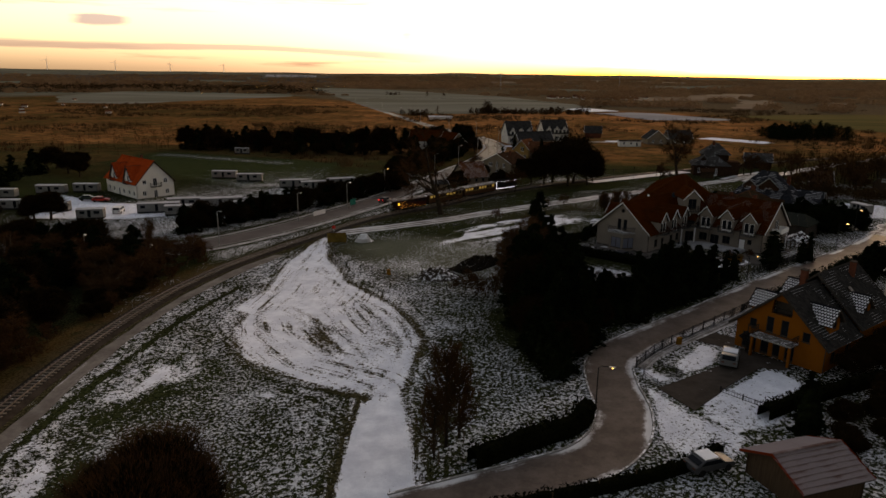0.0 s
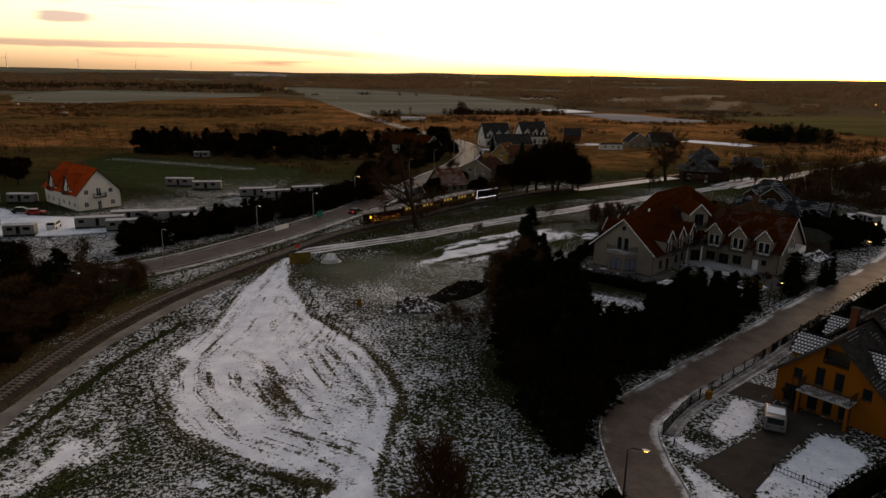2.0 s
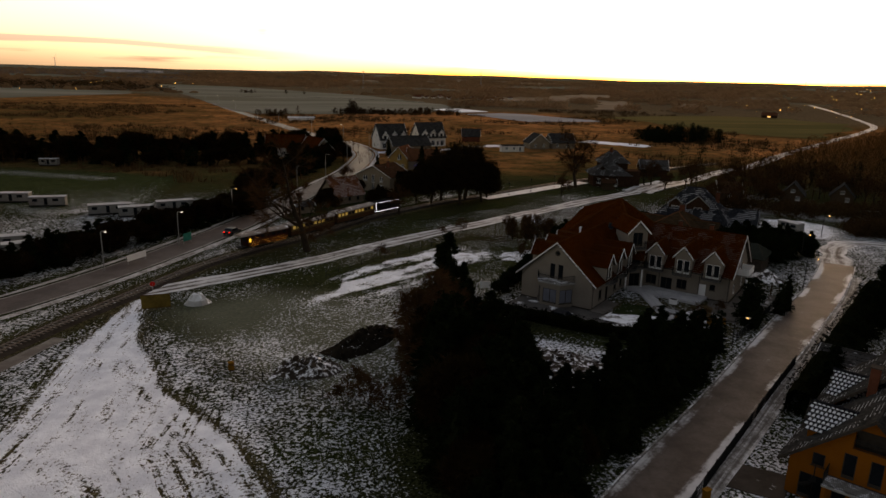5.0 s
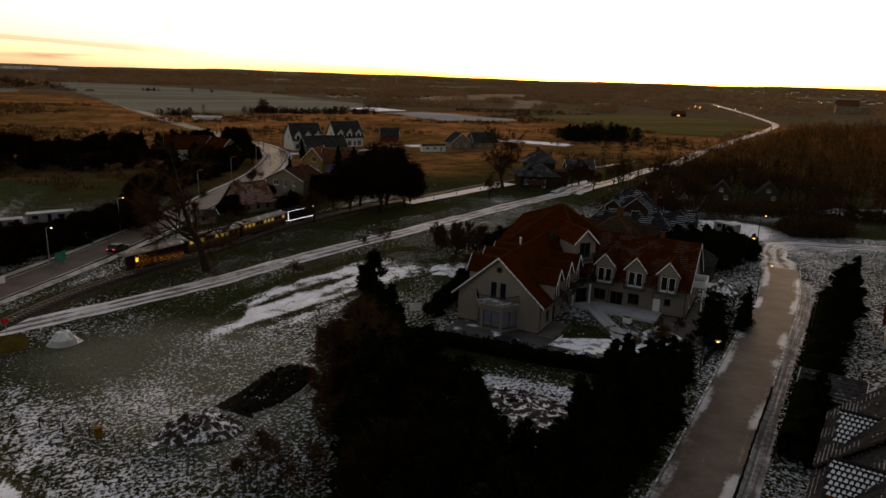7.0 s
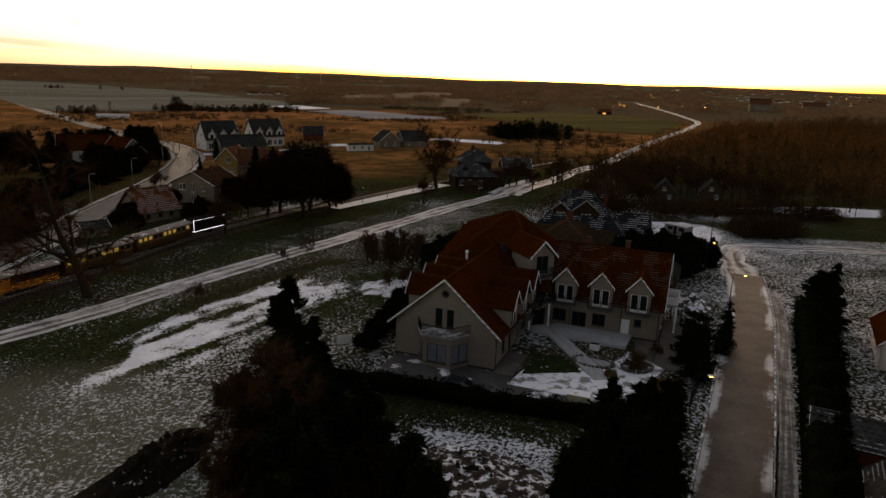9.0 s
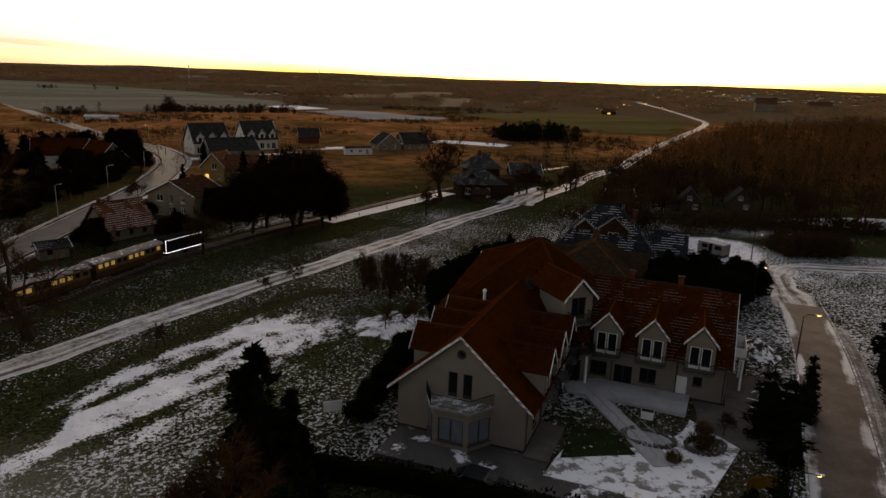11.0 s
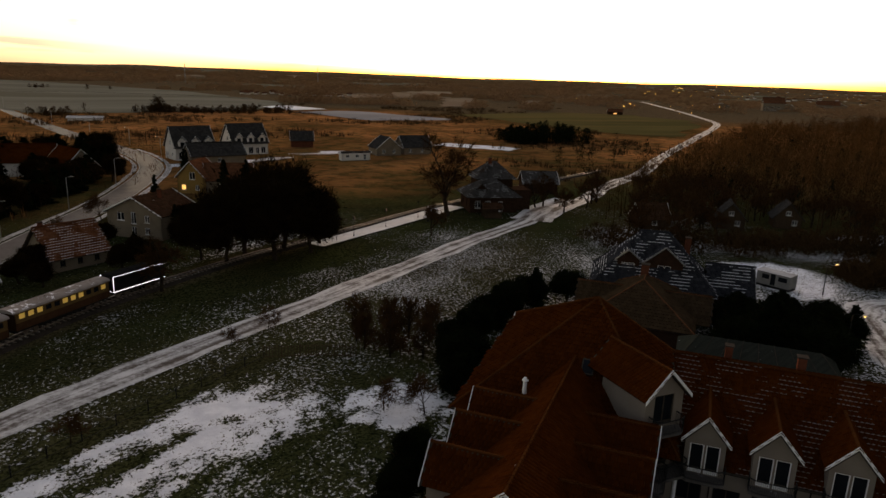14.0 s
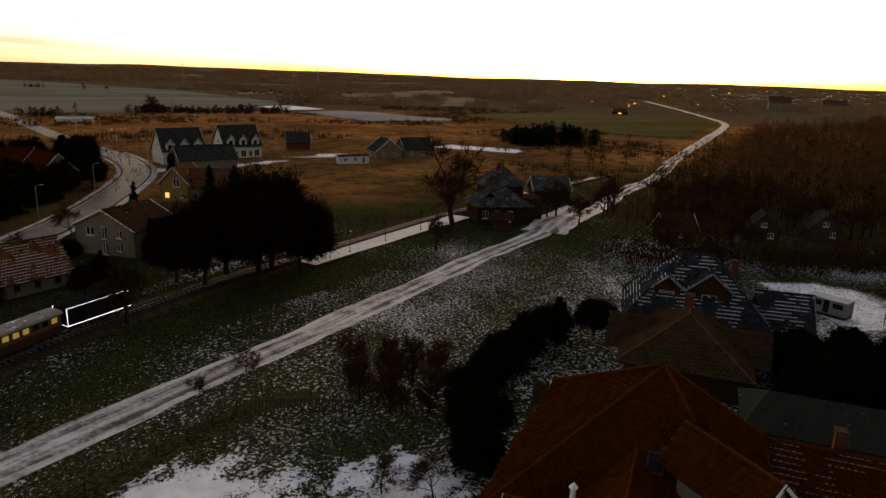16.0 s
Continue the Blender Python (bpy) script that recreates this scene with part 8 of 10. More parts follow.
# conifer belts by the main road and the caravan field
belt = []
for k in range(64):
    t = k / 63
    belt.append((-56 + 44 * t + rt.uniform(-2, 2), 146 + 62 * t + rt.uniform(-3, 3), rt.uniform(4.0, 6.5)))
for k in range(30):
    t = k / 29
    belt.append((-12 + 27 * t + rt.uniform(-2, 2) - 5, 226 + 70 * t + rt.uniform(-4, 4), rt.uniform(5, 8)))
for k in range(64):
    t = k / 63
    belt.append((-118 + 128 * t + rt.uniform(-4, 4), 312 - 8 * math.sin(t * 3) + rt.uniform(-7, 7) + 22 * t, rt.uniform(7, 11)))
for k in range(40):
    belt.append((rt.uniform(-80, -53), rt.uniform(92, 124), rt.uniform(5, 8.5)))
for k in range(8):
    belt.append((rt.uniform(-120, -92), rt.uniform(140, 160), rt.uniform(5, 8)))
for k in range(10):
    belt.append((rt.uniform(-150, -118), rt.uniform(200, 260), rt.uniform(6, 9)))
for k in range(26):
    t = k / 25
    belt.append((-70 + 78 * t + rt.uniform(-3, 3), 296 - 6 * math.sin(t * 3) + rt.uniform(-6, 6) + 16 * t, rt.uniform(5, 8)))
for k in range(14):
    belt.append((rt.uniform(6, 16), rt.uniform(296, 334), rt.uniform(6, 8.5)))
for i, (x, y, h) in enumerate(belt):
    if i % 2:
        plant(THICK[(i // 2) % 2], x, y, h / 12, i * 37, "dark tree in a shelter belt", "shelter belt trees", 1.35)
    else:
        plant(SPRUCE[i % 3], x, y, h / 10, i * 37, "dark conifer in a shelter belt", "shelter belt conifers", 1.6)
for k in range(30):
    plant(BIRCH[k % 2], rt.uniform(-76, -50.5), rt.uniform(58, 128), rt.uniform(0.45, 0.72), k * 50, "bare reddish tree at the railway's edge", "bare trees by the railway", 1.3)
for i, (x, y, h) in enumerate([(-52, 101, 6), (-50, 106, 6.5), (-53.5, 108, 7), (-48.5, 111.5, 6), (-52, 114, 6.5), (-56, 113, 7), (-49.5, 117.5, 6), (-46.5, 120.5, 5.5), (-53.5, 119.5, 6), (-47.5, 125, 5), (-51, 124, 5.5), (-57.5, 118.5, 6), (-44.5, 124.5, 4.5)]):
    plant(BIRCH[i % 2], x, y, h / 12, i * 50, "bare reddish tree between road and rails", "bare trees by the railway", 1.35)
for k in range(12):
    plant(THICK[k % 2], rt.uniform(-84, -54), rt.uniform(56, 96), rt.uniform(0.5, 0.7), k * 50, "dark tree at the railway's edge", "bare trees by the railway", 1.3)
for i, (x, y) in enumerate([(-62, 142), (-40, 168), (-30, 186), (-14, 214), (-46.5, 124), (-50, 120), (8, 228), (14, 246), (-2, 190)]):
    plant(BUSH[i % 2], x, y, rt.uniform(0.9, 1.4), i * 31, "rust-brown bare roadside bush")
for k in range(70):
    x, y = rt.uniform(104, 176), rt.uniform(176, 240)
    if x - 104 < (196 - y) * 1.2 or (abs(x - 140.5) < 10 and y < 198):
        continue
    plant(BARE[k % 2], x, y, rt.uniform(0.5, 0.75), k * 47, "slender bare tree in the park woods", "park woods")
for k in range(64):
    y = rt.uniform(38, 112)
    x = float(np.interp(y, [p[1] for p in RAIL[:8]], [p[0] for p in RAIL[:8]])) - 4.2 - 11 * rt.random() ** 1.3
    if k % 3:
        plant(THICK[k % 2], x, y, rt.uniform(0.16, 0.34), k * 50, "dark shrub on the bank beside the railway", "shrubs on the railway bank", 1.7)
    else:
        plant(BUSH[k % 2], x, y, rt.uniform(0.5, 0.9), k * 31, "bare brown bush on the bank beside the railway", "shrubs on the railway bank", 1.3)
for p in SPRUCE + THUJA + BARE + POPLAR + FIELDBUSH + BIRCH + BUSH + BROAD + THICK + PINE + [OLDTREE]:
    drop(p)


def woodland(name, spots, seed, label, mat, tall=(6, 11), blades=46, width=2.0, low=0.2, thick=(0.04, 0.1)):
    """Many bare trees seen far off: a stem and a cloud of fine twigs each."""
    rng = np.random.default_rng(seed)
    c = np.array(spots)
    n = len(c)
    h = rng.uniform(*tall, n) * (0.6 + 0.7 * wavering(c[:, 0] / 16, c[:, 1] / 16, seed))
    z = gz(c[:, 0], c[:, 1])
    k = n * blades
    i = np.repeat(np.arange(n), blades)
    t = rng.uniform(low, 1.0, k)
    w = width * np.sin(np.pi * np.minimum(1, t * 0.85 + 0.12)) * 0.5
    p = np.stack([c[i, 0] + rng.normal(0, 1, k) * w, c[i, 1] + rng.normal(0, 1, k) * w, z[i] + h[i] * t], -1)
    d = np.stack([rng.normal(0, 0.45, k), rng.normal(0, 0.45, k), rng.uniform(0.3, 1.0, k)], -1) * rng.uniform(0.5, 1.3, k)[:, None]
    a = rng.uniform(0, 6.283, k)
    s = np.stack([np.cos(a), np.sin(a), np.zeros(k)], -1) * rng.uniform(*thick, k)[:, None]
    twigs = np.stack([p - s, p + s, p + d], 1).reshape(-1, 3)
    a = rng.uniform(0, 6.283, n)
    o = np.stack([np.cos(a), np.sin(a), np.zeros(n)], -1) * 0.13
    foot = np.stack([c[:, 0], c[:, 1], z - 0.3], -1)
    stems = np.stack([foot - o, foot + o, foot + np.stack([rng.normal(0, 0.3, n), rng.normal(0, 0.3, n), h * 0.9], -1)], 1).reshape(-1, 3)
    co = np.concatenate([twigs, stems]).astype(np.float32)
    me = bpy.data.meshes.new(name)
    me.vertices.add(len(co))
    me.vertices.foreach_set("co", co.ravel())
    me.loops.add(len(co))
    me.loops.foreach_set("vertex_index", np.arange(len(co), dtype=np.int32))
    me.polygons.add(len(co) // 3)
    me.polygons.foreach_set("loop_start", np.arange(0, len(co), 3, dtype=np.int32))
    me.update(calc_edges=True)
    me.materials.append(mat)
    tagged(new(name, me), label, "woods", "", "stuff")


rw = random.Random(5)
spots, nearer = [], []
WOODS = [(100, 200), (122, 186), (150, 168), (230, 130), (520, 210), (660, 520), (520, 445), (398, 428), (305, 358), (222, 304), (182, 270), (152, 252), (120, 226)]
CABIN_VIEW = [(128, 203), (114, 190), (122, 182), (136, 176), (151, 193), (141, 196)]
while len(spots) < 4200:
    x, y = rw.uniform(98, 660), rw.uniform(128, 560)
    if point_in(WOODS, x, y) and rw.random() < 220 / (x + 40) and not (abs(x - 140.5) < 9.5 and abs(y - 199) < 5) and not point_in(GLADE_R, x, y) and not point_in(CABIN_VIEW, x, y):
        (nearer if x < 190 and y < 250 else spots).append((x, y))
woodland("open_woods", nearer[::2], 36, "dark bare woods around the cabins", DARKTWIG, (7, 11), 120, 2.6, 0.36, (0.025, 0.06))
woodland("bare_woods", spots, 6, "brown leafless woods beyond the station lane", WOODTWIG, (7, 11), 120, 3.4, 0.10, (0.04, 0.10))
woodland("dark_pines", [(rw.uniform(150, 330), rw.uniform(190, 330)) for _ in range(70)], 26, "scattered dark pines among the bare woods", DARKNEEDLE, (6, 11), 160, 2.2, 0.1, (0.06, 0.14))
spots = [(x + rw.gauss(0, 3), y + rw.gauss(0, 3)) for x, y in [(98 + 62 * k / 160, 199 - 28 * k / 160) for k in range(160)]]
woodland("bramble_belt", spots, 16, "dark bramble and shrub belt at the edge of the woods", DARKTWIG, (2.0, 3.8), 130, 2.8, 0.02, (0.05, 0.12))
spots = [p for p in ((rw.uniform(117, 142), rw.uniform(156, 171)) for _ in range(260)) if point_in([(119, 161.5), (121, 167), (125, 170), (134, 170), (141, 166), (134, 161), (130, 158), (124, 159)], *p)]
woodland("bramble_clump", spots, 17, "dark bramble clump at the edge of the snowy field", DARKTWIG, (1.4, 3.0), 120, 2.2, 0.02, (0.05, 0.12))
spots = [(rw.uniform(-190, 30), rw.uniform(285, 420)) for _ in range(420)]
woodland("reed_thicket", spots, 7, "brown leafless thicket on the marsh", TWIG, (3, 7), 40, 2.6)
spots = [(rw.uniform(183, 224), rw.uniform(366, 392)) for _ in range(110)]
woodland("pine_copse", spots, 8, "small dark pine copse in the reeds", DARKNEEDLE, (5, 8), 300, 3.4, 0.0, (0.08, 0.2))


def belt_spots(n, az0, az1, r0, r1, seed, gap=0.42):
    """Places in a broken belt far out on the plain."""
    rnd, out = random.Random(seed), []
    while len(out) < n:
        a, r = radians(rnd.uniform(az0, az1)), rnd.uniform(r0, r1)
        x, y = r * math.sin(a), r * math.cos(a)
        if noise.noise(Vector((a * 14, r / 160, seed))) > gap - 0.5 and not point_in(ICE_1, x, y) and not point_in(ICE_2, x, y) and not point_in(ICE_4, x, y) and not point_in(ICE_5, x, y) and not any(point_in(o, x, y) for o in FAR_PLOTS):
            out.append((x, y))
    return out


woodland("far_wood_belt", belt_spots(1900, -12, 34, 1320, 1900, 31, 0.50), 31, "dark leafless wood belt across the plain", HAZEWOOD, (8, 13), 26, 9.0, 0.05, (0.7, 1.8))
woodland("mid_wood_belt", belt_spots(1200, 10, 31, 760, 1280, 35, 0.55), 35, "brown leafless woods beyond the frozen flood", HAZEWOOD, (5, 9), 26, 6.0, 0.05, (0.4, 1.1))
woodland("far_wood_belt_east", belt_spots(1700, 29, 62, 900, 1500, 32, 0.50), 32, "dark leafless woods beyond the far lane", HAZEWOOD, (5, 9), 26, 7.0, 0.05, (0.4, 1.2))
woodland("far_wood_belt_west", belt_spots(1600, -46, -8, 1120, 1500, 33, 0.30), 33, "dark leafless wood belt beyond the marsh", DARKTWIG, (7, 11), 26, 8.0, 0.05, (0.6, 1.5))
woodland("horizon_woods", belt_spots(1200, -8, 74, 1950, 2900, 34, 0.52), 34, "dark woods along the horizon", HAZEWOOD, (8, 13), 26, 18.0, 0.05, (0.9, 2.6))
woodland("horizon_woods_west", belt_spots(700, -46, -8, 1950, 2900, 38, 0.48), 38, "woods along the darker horizon, coloured blue-grey for haze", HAZEWOOD_COOL, (8, 13), 26, 18.0, 0.05, (0.9, 2.6))
hedgerow = [(42 + rw.gauss(0, 4), 592 + rw.gauss(0, 3)) for _ in range(16)] + [(-18 + rw.gauss(0, 6), 574 + rw.gauss(0, 4)) for _ in range(18)]
hedgerow += [(x + rw.gauss(0, 3), 588 + rw.gauss(0, 6)) for x in np.linspace(30, 128, 90)] + [(60 + rw.gauss(0, 3), 596 + rw.gauss(0, 2)) for _ in range(8)] + [(102 + rw.gauss(0, 4), 618 + rw.gauss(0, 2)) for _ in range(8)]
hedgerow += [(-79 + rw.gauss(0, 7), 1147 + rw.gauss(0, 5)) for _ in range(12)] + [(-21, 1121), (-20, 1123), (6, 1122), (7, 1120)]
woodland("field_hedgerow", hedgerow, 41, "dark bushes and small trees along the field's edge", DARKTWIG, (3, 6), 120, 2.6, 0.03, (0.12, 0.3))
woodland("lone_field_tree", [(42 + rw.gauss(0, 1.6), 593 + rw.gauss(0, 1.6)) for _ in range(9)], 43, "round bare tree at the edge of the frosted field", DARKTWIG, (10, 14), 200, 3.6, 0.12, (0.10, 0.24))


def far_woods():
    """Rags of wood and shrub out to the horizon."""
    rnd = random.Random(9)
    g = Geo()
    n = 0
    by_lane = [(p[0] + (q[0] - p[0]) * k / 6, p[1] + (q[1] - p[1]) * k / 6) for p, q in zip(LANE_PTS[-6:], LANE_PTS[-5:]) for k in range(6)]
    while n < 6000:
        r = 1050 + 1950 * rnd.random() ** 0.8
        a = radians(rnd.uniform(-46, 78))
        x, y = r * math.sin(a), r * math.cos(a)
        v = noise.noise(Vector((x / 420, y / 170, 1.7))) + 0.55 * noise.noise(Vector((x / 130, y / 90, 4.2)))
        if v < 0.02:
            continue
        if point_in(ICE_1, x, y) or point_in(ICE_4, x, y):
            continue
        if any(math.hypot(x - p[0], y - p[1]) < 34 for p in by_lane):
            continue
        z, h = gh(x, y) - 0.5, rnd.uniform(3, 7) * (1 + r / 6000)
        w = rnd.uniform(6, 16) * (0.6 + r / 2500)
        for _ in range(4):
            bx, by = x + rnd.gauss(0, w * 0.5), y + rnd.gauss(0, w * 0.4)
            u = Vector((math.cos(a), -math.sin(a), 0)) * w * rnd.uniform(0.3, 0.6)
            t = h * rnd.uniform(0.6, 1.0)
            g.poly([(bx - u.x, by - u.y, z), (bx + u.x, by + u.y, z), (bx + u.x * 0.75, by + u.y * 0.75, z + t * 0.7), (bx + u.x * 0.2, by + u.y * 0.2, z + t), (bx - u.x * 0.4, by - u.y * 0.4, z + t * rnd.uniform(0.75, 1.05)), (bx - u.x * 0.9, by - u.y * 0.9, z + t * 0.55)])
        n += 1
    tagged(new("far_woods", g.mesh("far_woods", HAZEWOOD)), "brown leafless woods along the far plain", "woods", "", "stuff")
    g, n = Geo(), 0
    while n < 2600:
        x, y = rnd.uniform(-420, 520), rnd.uniform(255, 720)
        if abs(x) > 0.75 * y or noise.noise(Vector((x / 90, y / 60, 8.8))) < 0.05 or point_in(FIELD_L, x, y) or point_in(ICE_1, x, y) or point_in(ICE_2, x, y) or point_in(FIELD_R, x, y):
            continue
        if any(math.hypot(x - p[0], y - p[1]) < 12 for p in ROAD + LANE_PTS) or (20 < x < 135 and 255 < y < 385):
            continue
        z, h = gh(x, y) - 0.2, rnd.uniform(1.0, 3.6)
        for _ in range(14):
            p = Vector((x + rnd.gauss(0, h * 0.45), y + rnd.gauss(0, h * 0.45), z))
            s = Vector((rnd.gauss(0, 1), rnd.gauss(0, 1), 0)).normalized() * rnd.uniform(0.1, 0.3)
            g.poly([p - s, p + s, p + Vector((rnd.gauss(0, 0.5), rnd.gauss(0, 0.5), h * rnd.uniform(0.5, 1)))])
        n += 1
    tagged(new("marsh_shrubs", g.mesh("marsh_shrubs", MARSHTWIG)), "scattered brown shrubs on the marsh", "shrubs", "", "stuff")


far_woods()


# ---- the train ----
MAROON = surf("maroon_coach_paint", (0.022, 0.008, 0.006), (0.040, 0.014, 0.010), 0.8, 14.0, 0.5)
COACHCREAM = surf("cream_coach_paint", (0.080, 0.048, 0.020), (0.115, 0.072, 0.030), 0.8, 14.0, 0.5)
COACHBROWN = surf("brown_coach_paint", (0.038, 0.018, 0.010), (0.064, 0.032, 0.017), 0.8, 14.0, 0.5)
COACHROOF = surf("grey_coach_roof", (0.16, 0.135, 0.125), (0.27, 0.24, 0.225), 0.5, 8.0, 0.8, snow=0.3)
BLACKPAINT = surf("black_engine_paint", (0.008, 0.008, 0.009), (0.02, 0.02, 0.02), 1.0, 16.0, 0.4)
RUBBER = surf("tyre_rubber", (0.010, 0.010, 0.010), (0.022, 0.022, 0.022), 2.0, 20.0, 0.9)
LEDWHITE = glow("cold_white_light_tube", (0.80, 0.84, 1.0), 0.6)
LEDWARM = glow("amber_fairy_lights", (1.0, 0.45, 0.08), 0.36)
COACHLIT = glow("yellow_lit_coach_window", (1.0, 0.66, 0.16), 0.05)
LAMPWARM = glow("sodium_lamp", (1.0, 0.50, 0.10), 4.0)
LAMPWHITE = glow("white_street_lamp", (1.0, 0.92, 0.75), 3.0)
TAIL = glow("red_tail_lamp", (1.0, 0.03, 0.02), 0.8)

rail_line = curve_through(RAIL, 0.5)


def on_rails(s):
    """The place and heading s metres along the track."""
    d = 0.0
    for i in range(len(rail_line) - 1):
        e = (rail_line[i + 1] - rail_line[i]).length
        if d + e >= s:
            p = rail_line[i].lerp(rail_line[i + 1], (s - d) / e)
            return p
        d += e
    return rail_line[-1]


def rail_place(x, y):
    d, best, bd = 0.0, 0.0, 1e9
    for i in range(len(rail_line) - 1):
        k = math.hypot(rail_line[i].x - x, rail_line[i].y - y)
        if k < bd:
            best, bd = d, k
        d += (rail_line[i + 1] - rail_line[i]).length
    return best


def wheelset(parent, x, z=0.0, r=0.34):
    for y in (-0.53, 0.53):
        part("wheel", Geo().lathe([(r, -0.06), (r, 0.06), (r * 0.35, 0.08)], 14), STEEL, parent, m=pose(x, y, z + r, 90, 0, 0))


def vehicle_frame(name, s0, s1, label, category, group=""):
    a, b = on_rails(s0), on_rails(s1)
    m = (a + b) / 2
    turn = math.degrees(math.atan2(b.y - a.y, b.x - a.x))
    ob = thing(name, m.x, m.y, turn, label, category, group)
    ob.location.z = gh(m.x, m.y) + 0.5
    return ob


def curved_roof(l, w, z, rise, over=0.25):
    g, n = Geo(), 10
    prof = []
    for k in range(n + 1):
        a = math.pi * k / n
        prof.append((-(w / 2 + 0.08) * math.cos(a), z + rise * math.sin(a) ** 0.8))
    g.prism([(-l / 2 - over, y, zz) for y, zz in prof], (l + 2 * over, 0, 0))
    return g


def coach(s0, s1, upper, lower, label, lit, fairy=False, porch=False):
    c = vehicle_frame("railway_coach", s0, s1, label, "railway coach", "train coaches")
    l, w = (s1 - s0) - 0.7, 2.35
    x0 = -l / 2 + (1.3 if porch else 0.0)
    part("underframe", Geo().box(-l / 2, l / 2, -0.9, 0.9, 0.62, 0.92).box(-l / 4, l / 4, -0.6, 0.6, 0.3, 0.62), IRON, c)
    for x in (-l / 2 + 1.6, -l / 2 + 2.9, l / 2 - 2.9, l / 2 - 1.6):
        wheelset(c, x)
    g = Geo()
    n = max(5, int((l / 2 - x0 - 0.6) / 1.15))
    step = (l / 2 - x0 - 0.6) / n
    holes = [(0.3 + i * step + 0.2, 0.3 + (i + 1) * step - 0.2, 1.25, 1.85) for i in range(n)]
    length = l / 2 - x0
    low = Geo()
    for y, r, nn, p in ((-w / 2, 1, -1, x0), (w / 2, -1, 1, l / 2)):
        wall_panel(g, (p, y, 0.92), (r, 0, 0), (0, nn, 0), [(0, 0.85), (length, 0.85), (length, 2.05), (0, 2.05)], holes, 0.08)
        wall_panel(low, (p, y, 0.92), (r, 0, 0), (0, nn, 0), [(0, 0), (length, 0), (length, 0.85), (0, 0.85)], (), 0.08)
    for x, nn in ((x0, -1), (l / 2, 1)):
        wall_panel(low, (x, w / 2 * -nn if nn > 0 else w / 2, 0.92), (0, nn, 0), (nn, 0, 0), [(0, 0), (w, 0), (w, 2.05), (0, 2.05)], [(0.75, 1.6, 0.7, 1.7)] if porch and nn < 0 else [], 0.08)
    part("upper_side", g, upper, c)
    part("lower_side", low, lower, c)
    part("roof", curved_roof(l, w, 2.95, 0.42), COACHROOF, c, "grey curved roof with thin frost", smooth=False)
    for i in range(4):
        x = -l / 2 + l * (i + 0.5) / 4
        part("roof_vent", Geo().lathe([(0.12, 3.3), (0.14, 3.42), (0.05, 3.5)], 8, (x, 0, 0)), COACHROOF, c)
    for i, q in enumerate(holes):
        for y, sx in ((-w / 2 + 0.05, 1), (w / 2 - 0.05, -1)):
            a, b = (x0 + q[0], x0 + q[1]) if sx > 0 else (l / 2 - q[1], l / 2 - q[0])
            part("window", Geo().box(a, b, y - 0.01, y + 0.01, 2.17, 2.77), COACHLIT if lit and (i * 7) % 5 not in (1, 3) else GLASS, c)
    if porch:
        for y in (-1.05, 1.05):
            part("porch_post", Geo().box(-l / 2 + 0.06, -l / 2 + 0.14, y - 0.04, y + 0.04, 0.92, 2.95), IRON, c)
        railing(c, [(-l / 2 + 0.1, -1.05), (-l / 2 + 0.1, 1.05)], 0.92, 0.95, 0.16)
        part("end_window", Geo().box(x0 - 0.03, x0 - 0.01, -0.36, 0.36, 1.7, 2.5), GLASS, c, "dark end window")
        part("side_window", Geo().box(x0 + 0.2, x0 + 0.68, -w / 2 - 0.02, -w / 2 - 0.01, 1.75, 2.4), glow("amber_lit_pane", (1.0, 0.6, 0.06), 0.4), c, "amber lit side window")
    if fairy:
        rnd = random.Random(3)
        for row, z in enumerate((1.0, 1.35, 1.7, 2.05, 2.4, 2.7)):
            g, x = Geo(), x0 + 0.3
            stop = l / 2 - 0.1 if z < 1.9 else x0 + 2.4
            while x < stop:
                g.lathe([(0.004, -0.03), (0.032, 0.0), (0.004, 0.03)], 4, (x, -w / 2 - 0.04, z + rnd.uniform(-0.05, 0.05)))
                x += rnd.uniform(0.16, 0.30)
            part("fairy_light_string", g, LEDWARM, c)
        part("light_tube", Geo().tube([(x0 - 1.0, -w / 2 - 0.02, 3.0), (x0 + 0.4, -w / 2 - 0.02, 3.0)], 0.02, 4), LEDWHITE, c)
    return c


